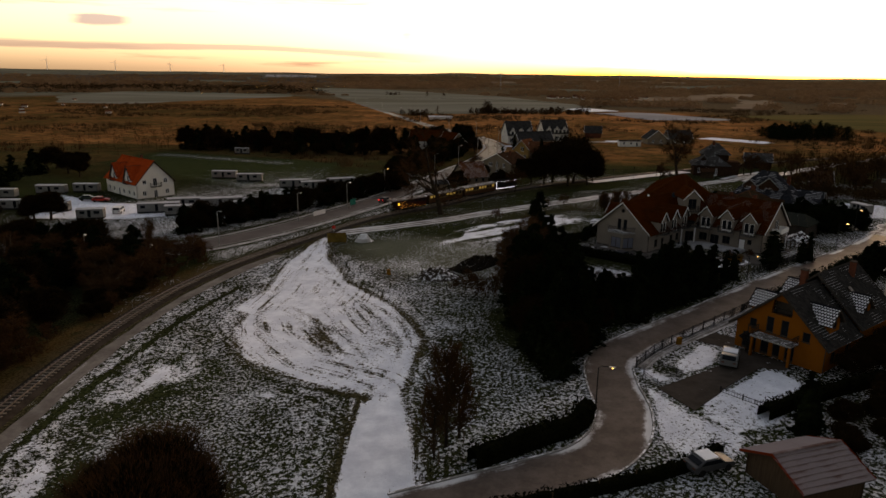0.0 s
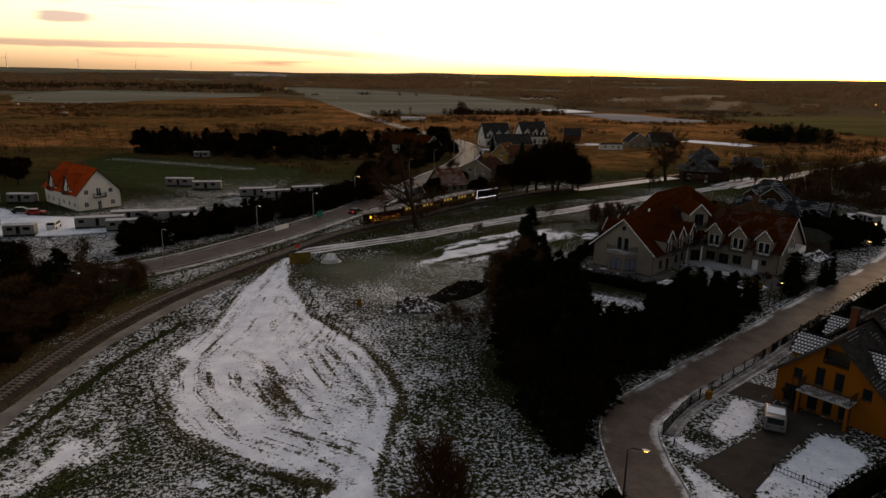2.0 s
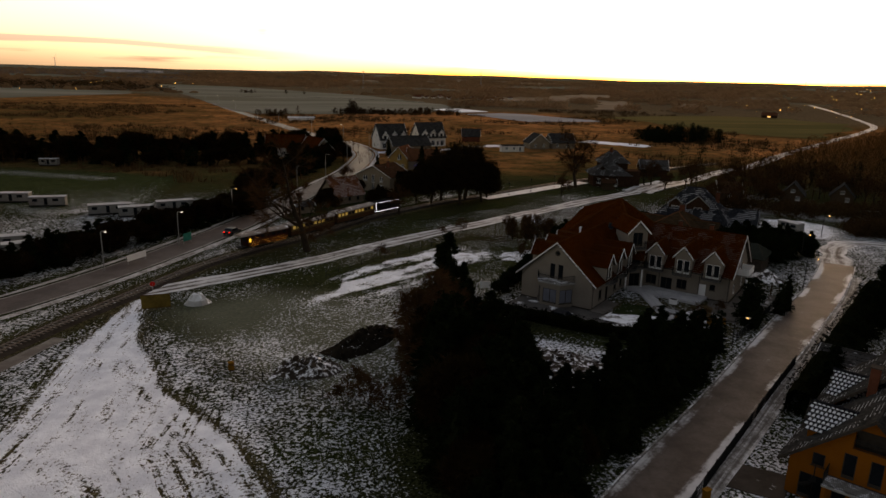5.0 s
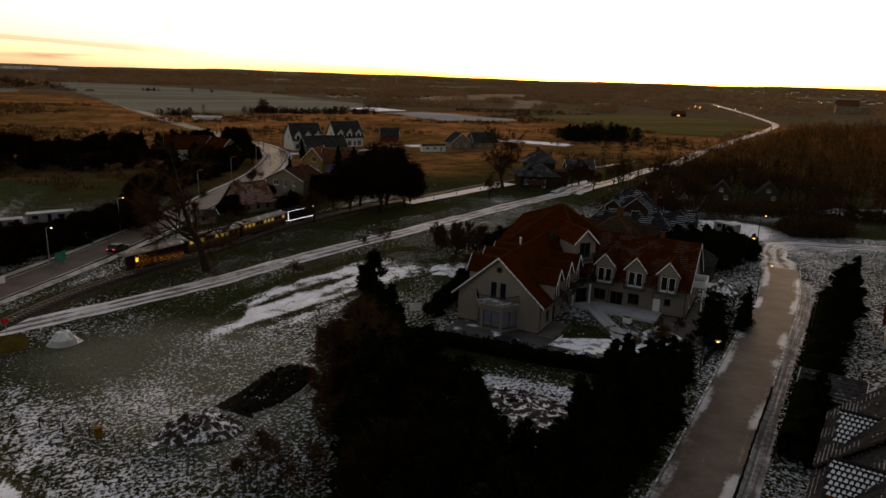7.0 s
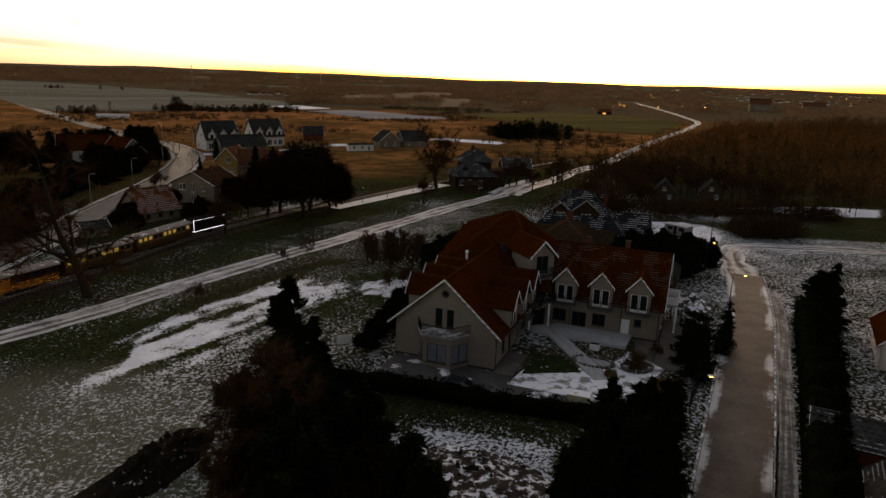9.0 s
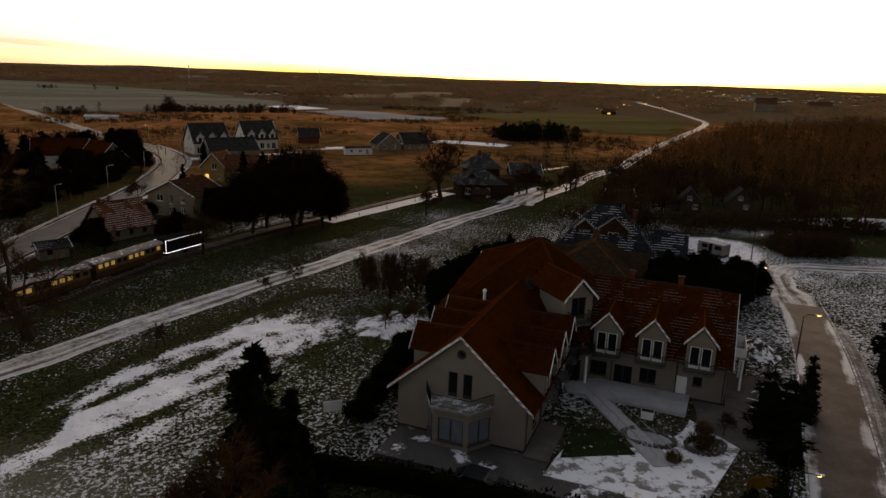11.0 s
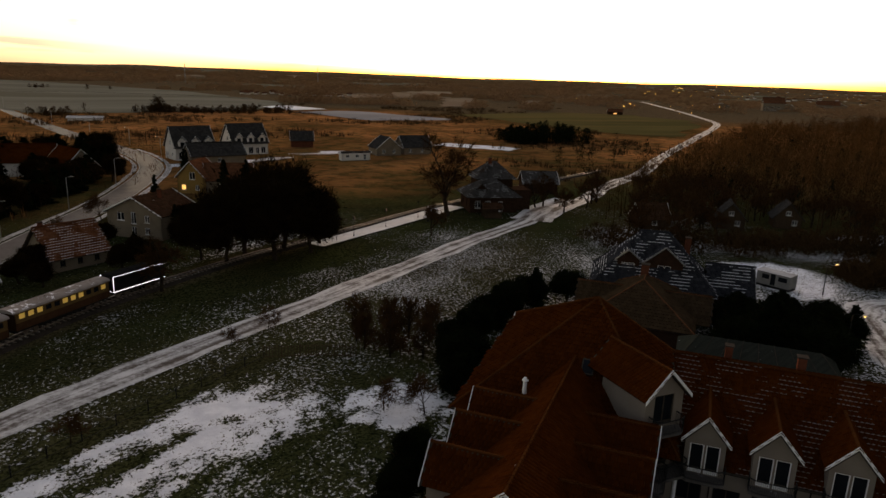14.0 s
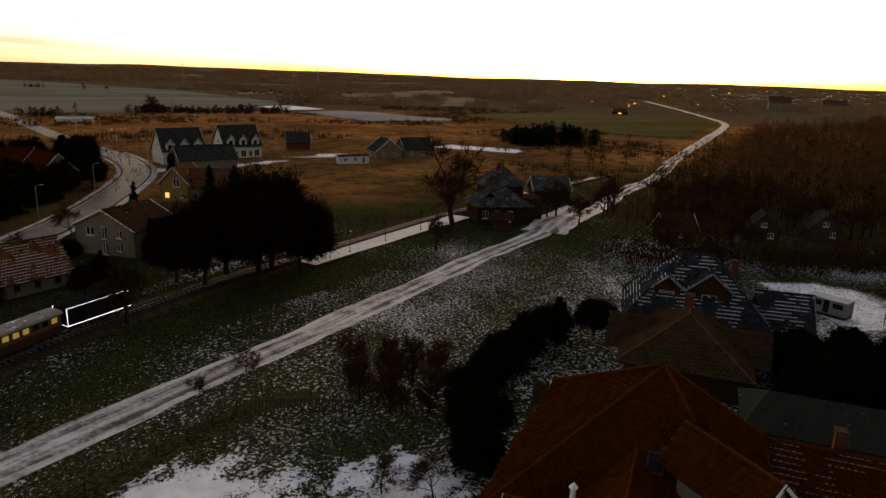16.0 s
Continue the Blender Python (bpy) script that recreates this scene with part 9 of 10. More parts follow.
def engine(s0, s1):
    c = vehicle_frame("diesel_locomotive", s0, s1, "black diesel locomotive outlined with cold white light tubes", "locomotive")
    l = s1 - s0 - 0.7
    part("underframe", Geo().box(-l / 2, l / 2, -1.0, 1.0, 0.6, 0.95), IRON, c)
    for x in (-l / 2 + 1.1, -l / 2 + 2.3, l / 2 - 2.3, l / 2 - 1.1):
        wheelset(c, x)
    part("body", Geo().prism([(-l / 2, -1.1, 0.95), (l / 2, -1.1, 0.95), (l / 2, -1.1, 2.7), (-l / 2, -1.1, 3.0)], (0, 2.2, 0)), BLACKPAINT, c)
    part("roof", curved_roof(l - 0.2, 2.1, 2.95, 0.3, 0.0), BLACKPAINT, c)
    for x in (-l / 2 + 1.0, 0.0, l / 2 - 1.6):
        part("window", Geo().box(x, x + 0.8, -1.12, -1.105, 1.9, 2.5), GLASS, c)
    for y in (-1.14, 1.14):
        part("light_tube", Geo().tube([(-l / 2, y, 3.0), (-l / 2, y, 1.0), (l / 2, y, 1.0)], 0.045, 4), LEDWHITE, c)
        part("light_tube", Geo().tube([(-l / 2, y, 3.02), (-l / 2 + 1.4, y, 3.0), (l / 2 - 0.6, y, 3.0), (l / 2, y, 2.8)], 0.025, 4), LEDWHITE, c)
    part("light_tube", Geo().tube([(-l / 2, -1.14, 1.0), (-l / 2, 1.14, 1.0)], 0.03, 4), LEDWHITE, c)


s_rear = rail_place(-13.0, 166.0)
coach(s_rear, s_rear + 11.5, MAROON, MAROON, "dark maroon coach with open porch and amber fairy lights", False, True, True)
coach(s_rear + 11.7, s_rear + 25.2, COACHCREAM, COACHBROWN, "cream and brown coach with yellow lit windows", True)
coach(s_rear + 25.4, s_rear + 39.4, COACHCREAM, COACHBROWN, "cream and brown coach with yellow lit windows", True)
engine(s_rear + 39.6, s_rear + 48.6)


# ---- vehicles ----
def paint(name, c):
    t = Tree(name)
    t.p.inputs["Specular IOR Level"].default_value = 0.15
    return t.done(t.mix(t.noise(2.0, 4.0), c, tuple(v * 0.8 for v in c)), 0.3)


def car(name, x, y, turn, color, label, van=False, snowy=False, lamps=False):
    """A car pointing along local x: body, glass, wheels with rims, lamps."""
    c = thing(name, x, y, turn, label, "van" if van else "car")
    c.location.z += 0.1
    mat = paint(name + "_paint", color)
    w = 1.9 if van else 1.76
    if van:
        prof = [(-2.2, 0.35), (2.2, 0.35), (2.25, 0.8), (1.95, 0.98), (1.15, 1.6), (-1.95, 1.66), (-2.22, 1.05)]
        glass = [(1.75, 1.02), (1.08, 1.52), (-1.85, 1.56), (-2.1, 1.05)]
    else:
        prof = [(-2.15, 0.32), (2.15, 0.32), (2.2, 0.62), (2.05, 0.80), (1.05, 0.95), (0.35, 1.42), (-1.15, 1.45), (-1.75, 1.0), (-2.15, 0.92)]
        glass = [(0.95, 0.98), (0.34, 1.36), (-1.12, 1.38), (-1.6, 1.0)]
    body = part("body", Geo().prism([(a, -w / 2, b) for a, b in prof], (0, w, 0)), mat, c)
    bev = body.modifiers.new("soft_edges", "BEVEL")
    bev.width, bev.segments = 0.09, 2
    for yy in (-w / 2 - 0.012, w / 2 + 0.002):
        part("side_window", Geo().prism([(a, yy, b) for a, b in glass], (0, 0.01, 0)), GLASS, c)
    a, b = (prof[3], prof[4]) if van else (prof[4], prof[5])
    part("windscreen", Geo().prism([(a[0] + 0.01, -w * 0.42, a[1] + 0.04), (a[0] + 0.01, w * 0.42, a[1] + 0.04), (b[0] + 0.03, w * 0.40, b[1] - 0.05), (b[0] + 0.03, -w * 0.40, b[1] - 0.05)], (0.02, 0, 0.01)), GLASS, c)
    a, b = (prof[6], prof[5]) if van else (prof[7], prof[6])
    part("rear_window", Geo().prism([(a[0] - 0.02, -w * 0.40, a[1] + 0.06), (b[0] - 0.03, -w * 0.38, b[1] - 0.08), (b[0] - 0.03, w * 0.38, b[1] - 0.08), (a[0] - 0.02, w * 0.40, a[1] + 0.06)], (-0.02, 0, 0.01)), GLASS, c)
    for xx in (-1.4, 1.4):
        for yy in (-w / 2 + 0.06, w / 2 - 0.06):
            wh = part("wheel", Geo().lathe([(0.32, -0.1), (0.335, 0.0), (0.32, 0.1), (0.2, 0.11)], 18), RUBBER, c, m=pose(xx, yy, 0.33, 90 if yy > 0 else -90, 0, 0))
            part("rim", Geo().lathe([(0.2, 0.0), (0.2, 0.115), (0.05, 0.125)], 12), GALV, wh)
    for yy in (-0.62, 0.62):
        part("tail_lamp", Geo().box(prof[0][0] - 0.03, prof[0][0] + 0.05, yy - 0.16, yy + 0.16, 0.72, 0.86), TAIL if lamps else BRICK, c)
        part("headlamp", Geo().box(2.14, 2.21, yy - 0.18, yy + 0.18, 0.6, 0.72), LAMPWHITE if lamps else GALV, c)
    if snowy:
        top = 1.66 if van else 1.44
        part("snow_cover", Geo().prism([(-1.1, -w * 0.42, top), (0.35, -w * 0.42, top), (0.35, w * 0.42, top), (-1.1, w * 0.42, top)], (0, 0, 0.07)), surf("snow_on_car", (0.66, 0.67, 0.72), (0.78, 0.79, 0.83), 2.0, 12.0), c)
    return c


car("parked_van", 35.2, 75.0, 62, (0.12, 0.123, 0.13), "silver people carrier parked before the orange house", True, True)
car("dark_car", -14.8, 183.2, 62, (0.012, 0.012, 0.014), "dark estate car driving on the main road", lamps=True)
car("snowed_car", 24.0, 52.6, 20, (0.05, 0.05, 0.055), "dark car with snow on its roof", snowy=True)
car("yard_car", 33.6, 118.6, -46, (0.012, 0.014, 0.018), "dark car parked in the guest house yard")
car("red_car", -92.0, 181.5, 10, (0.35, 0.02, 0.012), "red car parked beside the white house")
car("green_car", -96.5, 183.5, 20, (0.02, 0.03, 0.02), "dark car parked beside the white house")
car("white_van", -80.5, 167.0, 100, (0.6, 0.6, 0.6), "white van parked on the snowy yard", True)
VANSKIN = surf("white_caravan_skin", (0.12, 0.115, 0.11), (0.20, 0.195, 0.19), 0.5, 12.0, 0.6, snow=0.42)


VANROOF = surf("frosted_caravan_roof", (0.30, 0.30, 0.31), (0.48, 0.48, 0.50), 0.5, 9.0, 0.8)


def caravan(x, y, turn, l=7.5, w=2.5, h=2.5, label="white mobile home with frosted roof", group="mobile homes"):
    c = thing("mobile_home", x, y, turn, label, "mobile home", group)
    part("chassis", Geo().box(-l / 2, l / 2, -w / 2 + 0.1, w / 2 - 0.1, 0.1, 0.5), IRON, c)
    g = Geo()
    holes = [(0.8, 1.9, 0.9, 1.6), (l * 0.42, l * 0.42 + 0.75, 0.1, 1.8), (l * 0.65, l * 0.65 + 1.3, 0.9, 1.6)]
    wall_panel(g, (-l / 2, -w / 2, 0.45), (1, 0, 0), (0, -1, 0), [(0, 0), (l, 0), (l, h - 0.45), (0, h - 0.45)], holes, 0.08)
    g.box(-l / 2, l / 2, -w / 2 + 0.08, w / 2, 0.45, h)
    part("body", g, VANSKIN, c)
    for q in holes:
        part("window", Geo().box(-l / 2 + q[0], -l / 2 + q[1], -w / 2 + 0.03, -w / 2 + 0.05, 0.45 + q[2], 0.45 + q[3]), GLASS, c)
    part("roof", Geo().prism([(-l / 2 - 0.1, -w / 2 - 0.1, h), (-l / 2 - 0.1, 0, h + 0.16), (-l / 2 - 0.1, w / 2 + 0.1, h)], (l + 0.2, 0, 0)), VANROOF, c)
    for x in (-l / 4, l / 4):
        part("wheel", Geo().lathe([(0.3, -0.09), (0.32, 0), (0.3, 0.09)], 12), RUBBER, c, m=pose(x, -w / 2 + 0.2, 0.3, 90, 0, 0))


for x, y, tu, l in ((-122, 186.5, 5, 8), (-112, 193.8, 3, 8), (-103.5, 197, 0, 7), (-108, 171, 8, 8.5), (-97.5, 168.5, 8, 7.5), (-84, 160.2, 12, 6), (-71, 168.6, 16, 10), (-63.5, 165.8, 14, 9), (-57.5, 176.6, 18, 10.5), (-50.5, 171.8, 22, 7),
                    (-45, 208.6, 12, 9), (-38.5, 205.5, 16, 7.5), (-31, 212, 20, 8.5), (-62, 220, 5, 8), (-72, 226, 0, 8), (-86, 296, 0, 6)):
    caravan(x, y, tu, l)
caravan(107.2, 167.6, -76, 5.0, 2.3, 2.4, "white touring caravan on the snowy field", "touring caravan")
caravan(-67, 175.5, 14, 8.0, label="white mobile home with a red canopy beside it")


# ---- street furniture ----
def street_lamp(x, y, turn, h, mat, label, arm=1.2, group="street lamps"):
    """A mast with a bent arm and a lantern."""
    s = thing("street_lamp", x, y, turn, label, "street lamp", group)
    part("mast", Geo().tube([(0, 0, -0.3), (0, 0, h * 0.6), (0, 0, h - 0.3), (arm * 0.25, 0, h - 0.05), (arm, 0, h + 0.05)], [0.085, 0.07, 0.05, 0.04, 0.035], 8), GALV if group == "road lamps" else IRON, s, smooth=True)
    lan = part("lantern", Geo().prism([(arm - 0.1, -0.12, h + 0.1), (arm + 0.5, -0.1, h + 0.14), (arm + 0.5, 0.1, h + 0.14), (arm - 0.1, 0.12, h + 0.1)], (0, 0, -0.09)), GALV, s)
    part("lamp_glass", Geo().prism([(arm + 0.1, -0.08, h + 0.01), (arm + 0.35, -0.07, h + 0.03), (arm + 0.35, 0.07, h + 0.03), (arm + 0.1, 0.08, h + 0.01)], (0, 0, -0.05)), mat or GLASS, lan, "lit lantern glass" if mat else "unlit lantern glass")


for x, y, tu, h, m in ((16.4, 63.2, -30, 5.3, LAMPWARM), (51.6, 107.6, -50, 4.0, LAMPWARM), (77.8, 127.4, -50, 5.6, LAMPWARM), (92.6, 146.1, -90, 5.0, LAMPWARM), (111, 162.5, -90, 5.0, LAMPWARM)):
    street_lamp(x, y, tu, h, m, "slender street lamp with amber light")
for x, y, tu, h, m in ((-33.7, 158.8, -40, 7.0, LAMPWHITE), (-45.6, 136.4, -40, 7.0, None), (-24, 174.4, -35, 7.0, LAMPWHITE), (-16.2, 200, -30, 7.0, LAMPWARM), (-64.6, 119.7, -50, 6.0, LAMPWHITE), (-51.3, 116.4, -50, 5.0, LAMPWHITE),
                       (-1.5, 236.5, -25, 7.0, None), (7.5, 262, -20, 7.0, None), (16.5, 291, -15, 7.0, None), (30, 345, 180, 7.0, LAMPWARM), (21, 386, 180, 7.0, LAMPWHITE), (6, 430, 180, 7, LAMPWHITE),
                       (-14, 505, 180, 7, LAMPWHITE), (-32, 575, 180, 7, LAMPWHITE), (-55, 660, 180, 7, LAMPWHITE), (-80, 760, 180, 8, LAMPWHITE), (-105, 860, 180, 8, LAMPWHITE)):
    street_lamp(x, y, tu, h, m, "tall road lamp with white light" if m else "tall road lamp, unlit", 1.0, "road lamps")


def platform_lamp(x, y):
    s = thing("platform_lamp", x, y, 0, "small dark platform lamp post", "lamp post", "platform lamps")
    part("post", Geo().lathe([(0.16, -0.2), (0.12, 0.4), (0.05, 0.6), (0.045, 3.2)], 8), IRON, s)
    part("lantern", Geo().lathe([(0.06, 3.2), (0.2, 3.65), (0.22, 3.68), (0.03, 3.95)], 6), GLASS, s)


for x, y in ((56.5, 217.4), (64.8, 222.9), (74.4, 229.4)):
    platform_lamp(x, y)


def sign(name, x, y, turn, w, h, z, mat, label, posts=2, category="sign"):
    s = thing(name, x, y, turn, label, category)
    for i in range(posts):
        px = 0.0 if posts == 1 else (-w / 2 + 0.15 + i * (w - 0.3))
        part("post", Geo().tube([(px, 0.04, -0.3), (px, 0.04, z + h * 0.9)], 0.04, 6), GALV, s)
    part("panel", Geo().box(-w / 2, w / 2, -0.03, 0.0, z, z + h), mat, s)


BANNER = surf("white_banner", (0.55, 0.55, 0.55), (0.66, 0.66, 0.66), 0.6, 8.0)
GREENBANNER = surf("green_banner", (0.01, 0.10, 0.08), (0.02, 0.15, 0.12), 0.6, 8.0)
YELLOWPAINT = surf("yellow_machine_paint", (0.15, 0.066, 0.010), (0.21, 0.10, 0.016), 0.8, 10.0, 0.5)
REDSIGN = surf("red_sign_face", (0.45, 0.015, 0.012), (0.55, 0.02, 0.016), 1.0, 9.0, 0.4)
TARP = surf("grey_tarpaulin", (0.30, 0.29, 0.29), (0.42, 0.41, 0.41), 0.7, 6.0, 0.8, snow=0.5)
sign("banner", -29.5, 163.8, 58, 4.4, 1.1, 0.6, BANNER, "white advertising banner by the main road")
sign("banner", -22.8, 176.6, 60, 2.4, 1.6, 0.6, GREENBANNER, "green advertising banner by the main road")
sign("notice_board", 26.8, 133.4, -10, 1.6, 1.0, 0.7, BANNER, "white notice board at the garden edge")
sign("garden_sign", 49.5, 108.4, -10, 2.4, 0.9, 2.6, YELLOWPAINT, "yellow sign board above the hedge")


def stop_sign(x, y, turn):
    s = thing("stop_sign", x, y, turn, "red octagonal sign at the level crossing", "road sign")
    part("post", Geo().tube([(0, 0.03, -0.3), (0, 0.03, 2.6)], 0.035, 6), GALV, s)
    part("panel", Geo().prism([(0.4 * math.cos(math.pi / 8 + k * math.pi / 4), 0, 2.3 + 0.4 * math.sin(math.pi / 8 + k * math.pi / 4)) for k in range(8)], (0, 0.02, 0)), REDSIGN, s)


stop_sign(-22.6, 142.2, 10)


BOARDYELLOW = surf("weathered_yellow_board", (0.075, 0.050, 0.014), (0.19, 0.125, 0.03), 0.7, 5.0, 0.8)
RUSTSTEEL = surf("rust_brown_steel", (0.05, 0.03, 0.014), (0.085, 0.05, 0.024), 0.8, 10.0, 0.7)


def crossing_clutter():
    s = thing("billboard", -21.2, 136.9, 8, "weathered yellow-brown advertising board beside the level crossing", "billboard")
    part("panel", Geo().box(-1.95, 1.95, -0.03, 0.03, 0.35, 2.25), BOARDYELLOW, s)
    part("frame", Geo().box(-2.02, 2.02, -0.05, 0.05, 2.25, 2.33).box(-2.02, 2.02, -0.05, 0.05, 0.27, 0.35), RUSTSTEEL, s)
    for x in (-1.7, 0.0, 1.7):
        part("post", Geo().box(x - 0.05, x + 0.05, 0.06, 0.16, -0.4, 2.2), RUSTSTEEL, s)
    t = thing("tarpaulin_heap", -15.8, 138.6, 10, "grey tarpaulin drawn over a heap", "tarpaulin")
    g = Geo()
    rnd = random.Random(2)
    prof = [(1.9, 0.0), (1.5, 0.7), (0.7, 1.5), (0.1, 1.7)]
    n0 = 0
    for r, z in prof:
        for k in range(10):
            a = 2 * math.pi * k / 10
            j = rnd.uniform(0.85, 1.15)
            g.v.append((r * j * math.cos(a), r * j * math.sin(a) * 0.7, z * rnd.uniform(0.9, 1.1)))
    for i in range(3):
        for k in range(10):
            g.f.append((i * 10 + k, i * 10 + (k + 1) % 10, i * 10 + 10 + (k + 1) % 10, i * 10 + 10 + k))
    g.f.append(tuple(range(30, 40)))
    part("sheet", g, TARP, t)
    for x, y in ((-8.7, 113.7), (31.0, 80.6)):
        h = thing("hydrant_post", x, y, 20, "orange-yellow utility cabinet on the fence line", "cabinet", "utility cabinets")
        part("cabinet", Geo().box(-0.3, 0.3, -0.2, 0.2, 0.05, 0.95), YELLOWPAINT, h)
        part("cap", Geo().prism([(-0.34, -0.24, 0.95), (0.34, -0.24, 0.95), (0.34, 0.24, 0.95), (-0.34, 0.24, 0.95)], (0, 0, 0.08)), YELLOWPAINT, h)
    b = thing("waste_container", 42.6, 112.2, -46, "cream waste container in the snowy yard", "container")
    part("body", Geo().prism([(-0.9, -0.6, 0.1), (0.9, -0.6, 0.1), (1.0, -0.6, 1.3), (-1.0, -0.6, 1.3)], (0, 1.2, 0)), surf("cream_plastic", (0.42, 0.38, 0.24), (0.5, 0.46, 0.3), 0.8, 10.0, 0.6, snow=0.6), b)
    part("lid", Geo().box(-1.05, 1.05, -0.65, 0.65, 1.3, 1.4), surf("cream_lid", (0.45, 0.42, 0.3), (0.52, 0.5, 0.36), 0.8, 10.0, 0.6, snow=0.7), b)
    p = thing("planter", 51.8, 122.0, -46, "white planter box on the terrace", "planter", z=2.0)
    part("tub", Geo().prism([(-0.5, -0.3, 0.0), (0.5, -0.3, 0.0), (0.55, -0.3, 0.7), (-0.55, -0.3, 0.7)], (0, 0.6, 0)), TRIM, p)
    part("soil", Geo().box(-0.5, 0.5, -0.26, 0.26, 0.66, 0.72), BARK, p)


crossing_clutter()
EARTH = surf("snowy_rubble_earth", (0.025, 0.019, 0.015), (0.06, 0.047, 0.038), 0.8, 6.0, 0.95, snow=0.42, bump=0.8)


DARKEARTH = surf("dark_brush_earth", (0.008, 0.0065, 0.005), (0.02, 0.016, 0.012), 1.1, 7.0, 0.95, snow=0.22, bump=0.8)


def rubble(name, x, y, turn, lx, ly, h, label, seed, mat=None):
    """A heap of earth and lumps."""
    s = thing(name, x, y, turn, label, "rubble heap")
    rnd = random.Random(seed)
    g, n, m = Geo(), 26, 18
    for j in range(m + 1):
        for i in range(n + 1):
            u, v = -1 + 2 * i / n, -1 + 2 * j / m
            r = math.hypot(u, v)
            z = h * max(0.0, 1 - r * r) ** 0.8 * (0.75 + 0.5 * noise.noise(Vector((u * 2.5, v * 2.5, seed))))
            z += 0.16 * h * noise.noise(Vector((u * 9, v * 9, seed + 3))) * (1 if r < 0.95 else 0)
            g.v.append((u * lx, v * ly, z - 0.12))
    for j in range(m):
        for i in range(n):
            a = j * (n + 1) + i
            g.f.append((a, a + 1, a + n + 2, a + n + 1))
    part("mound", g, mat or EARTH, s)
    for _ in range(26):
        a, r = rnd.uniform(0, 6.3), rnd.uniform(0.1, 1.05)
        px, py = r * lx * math.cos(a), r * ly * math.sin(a)
        k = rnd.uniform(0.14, 0.38)
        b = Geo().box(-k, k, -k * 0.7, k * 0.7, -k * 0.5, k * 0.5)
        b.v = [tuple(c * rnd.uniform(0.7, 1.25) for c in p) for p in b.v]
        part("lump", b, mat or EARTH, s, m=pose(px, py, h * max(0, 1 - r * r) * 0.8, rnd.uniform(0, 90), rnd.uniform(0, 90), rnd.uniform(0, 360)))


rubble("rubble_heap", 0.2, 112.0, -15, 4.0, 2.8, 1.7, "earth and rubble heap dusted with snow on the meadow", 3)
rubble("brush_heap", 7.4, 118.6, 44, 6.0, 2.7, 2.1, "long dark heap of earth and brush flecked with snow", 7, DARKEARTH)
rubble("earth_mound", 28.6, 106.5, -40, 7.5, 5.4, 0.8, "rough snow-flecked mound of brambles in the clearing", 5)
BLUELED = glow("blue_light_string", (0.05, 0.04, 1.0), 0.9)
bl = thing("blue_light_string", 39.5, 268.5, -12, "string of blue lights on a garden shrub", "fairy lights")
for k in range(14):
    part("bulb", Geo().lathe([(0.02, 0.0), (0.09, 0.09), (0.02, 0.18)], 6, (-1.4 + 0.42 * (k % 7) + 0.1 * (k % 3), 0.0, 0.5 + 0.9 * (k // 7) + 0.3 * (k % 2))), BLUELED, bl)
part("shrub", Geo().lathe([(1.5, -0.2), (1.7, 0.6), (1.2, 1.5), (0.3, 2.0)], 9, (0, 0.8, 0)), HEDGE, bl)
ICE = surf("grey_pond_ice", (0.22, 0.23, 0.235), (0.36, 0.37, 0.38), 0.8, 6.0, 0.5, bump=0.1)
STONE = surf("dark_edging_stone", (0.06, 0.052, 0.046), (0.13, 0.115, 0.10), 1.5, 12.0, 0.9, snow=0.3)
DRYGRASS = surf("dry_ornamental_grass", (0.085, 0.050, 0.022), (0.16, 0.10, 0.046), 1.0, 12.0, 0.95, bump=0.0)


def ring_of_stones(owner, rx, ry, n, seed):
    rnd = random.Random(seed)
    for k in range(n):
        a = 2 * math.pi * k / n
        e = rnd.uniform(0.14, 0.24)
        b = Geo().box(-e, e, -e * 0.8, e * 0.8, -0.2, e * 0.8)
        b.v = [tuple(c * rnd.uniform(0.75, 1.2) for c in p) for p in b.v]
        part("stone", b, STONE, owner, m=pose(rx * math.cos(a), ry * math.sin(a), 0.05, 0, 0, math.degrees(a) + rnd.uniform(-20, 20)))


def pond(x, y, turn):
    p = thing("garden_pond", x, y, turn, "small frozen garden pond edged with dark stones", "pond", z=1.92)
    g = Geo()
    g.prism([(1.9 * math.cos(k * math.pi / 12), 1.15 * math.sin(k * math.pi / 12), 0.02) for k in range(24)], (0, 0, 0.03))
    part("ice", g, ICE, p)
    ring_of_stones(p, 2.05, 1.3, 30, 8)


def grass_clump(x, y, r, h, seed, label, ring=True):
    c = thing("ornamental_grass", x, y, 0, label, "grass clump", "ornamental grasses", z=1.92)
    rnd = random.Random(seed)
    g = Geo()
    for _ in range(420):
        a, q = rnd.uniform(0, 6.28), r * rnd.random() ** 0.5
        p = Vector((q * math.cos(a), q * math.sin(a), 0))
        t = Vector((math.cos(a) * rnd.uniform(0, 0.7), math.sin(a) * rnd.uniform(0, 0.7), 1)).normalized() * h * rnd.uniform(0.4, 1.0)
        w = Vector((-math.sin(a), math.cos(a), 0)) * 0.04
        g.poly([p - w, p + w, p + t])
    part("blades", g, DRYGRASS, c)
    if ring:
        ring_of_stones(c, r * 1.5, r * 1.15, 24, seed)


pond(49.6, 119.3, -46)
grass_clump(53.2, 116.6, 1.1, 0.9, 5, "dry brown ornamental grass in a stone ring")
grass_clump(54.9, 118.4, 0.7, 1.0, 6, "dry brown ornamental grass beside the pond", False)
grass_clump(49.2, 116.0, 0.6, 0.8, 7, "dark dry shrub beside the ramp", False)
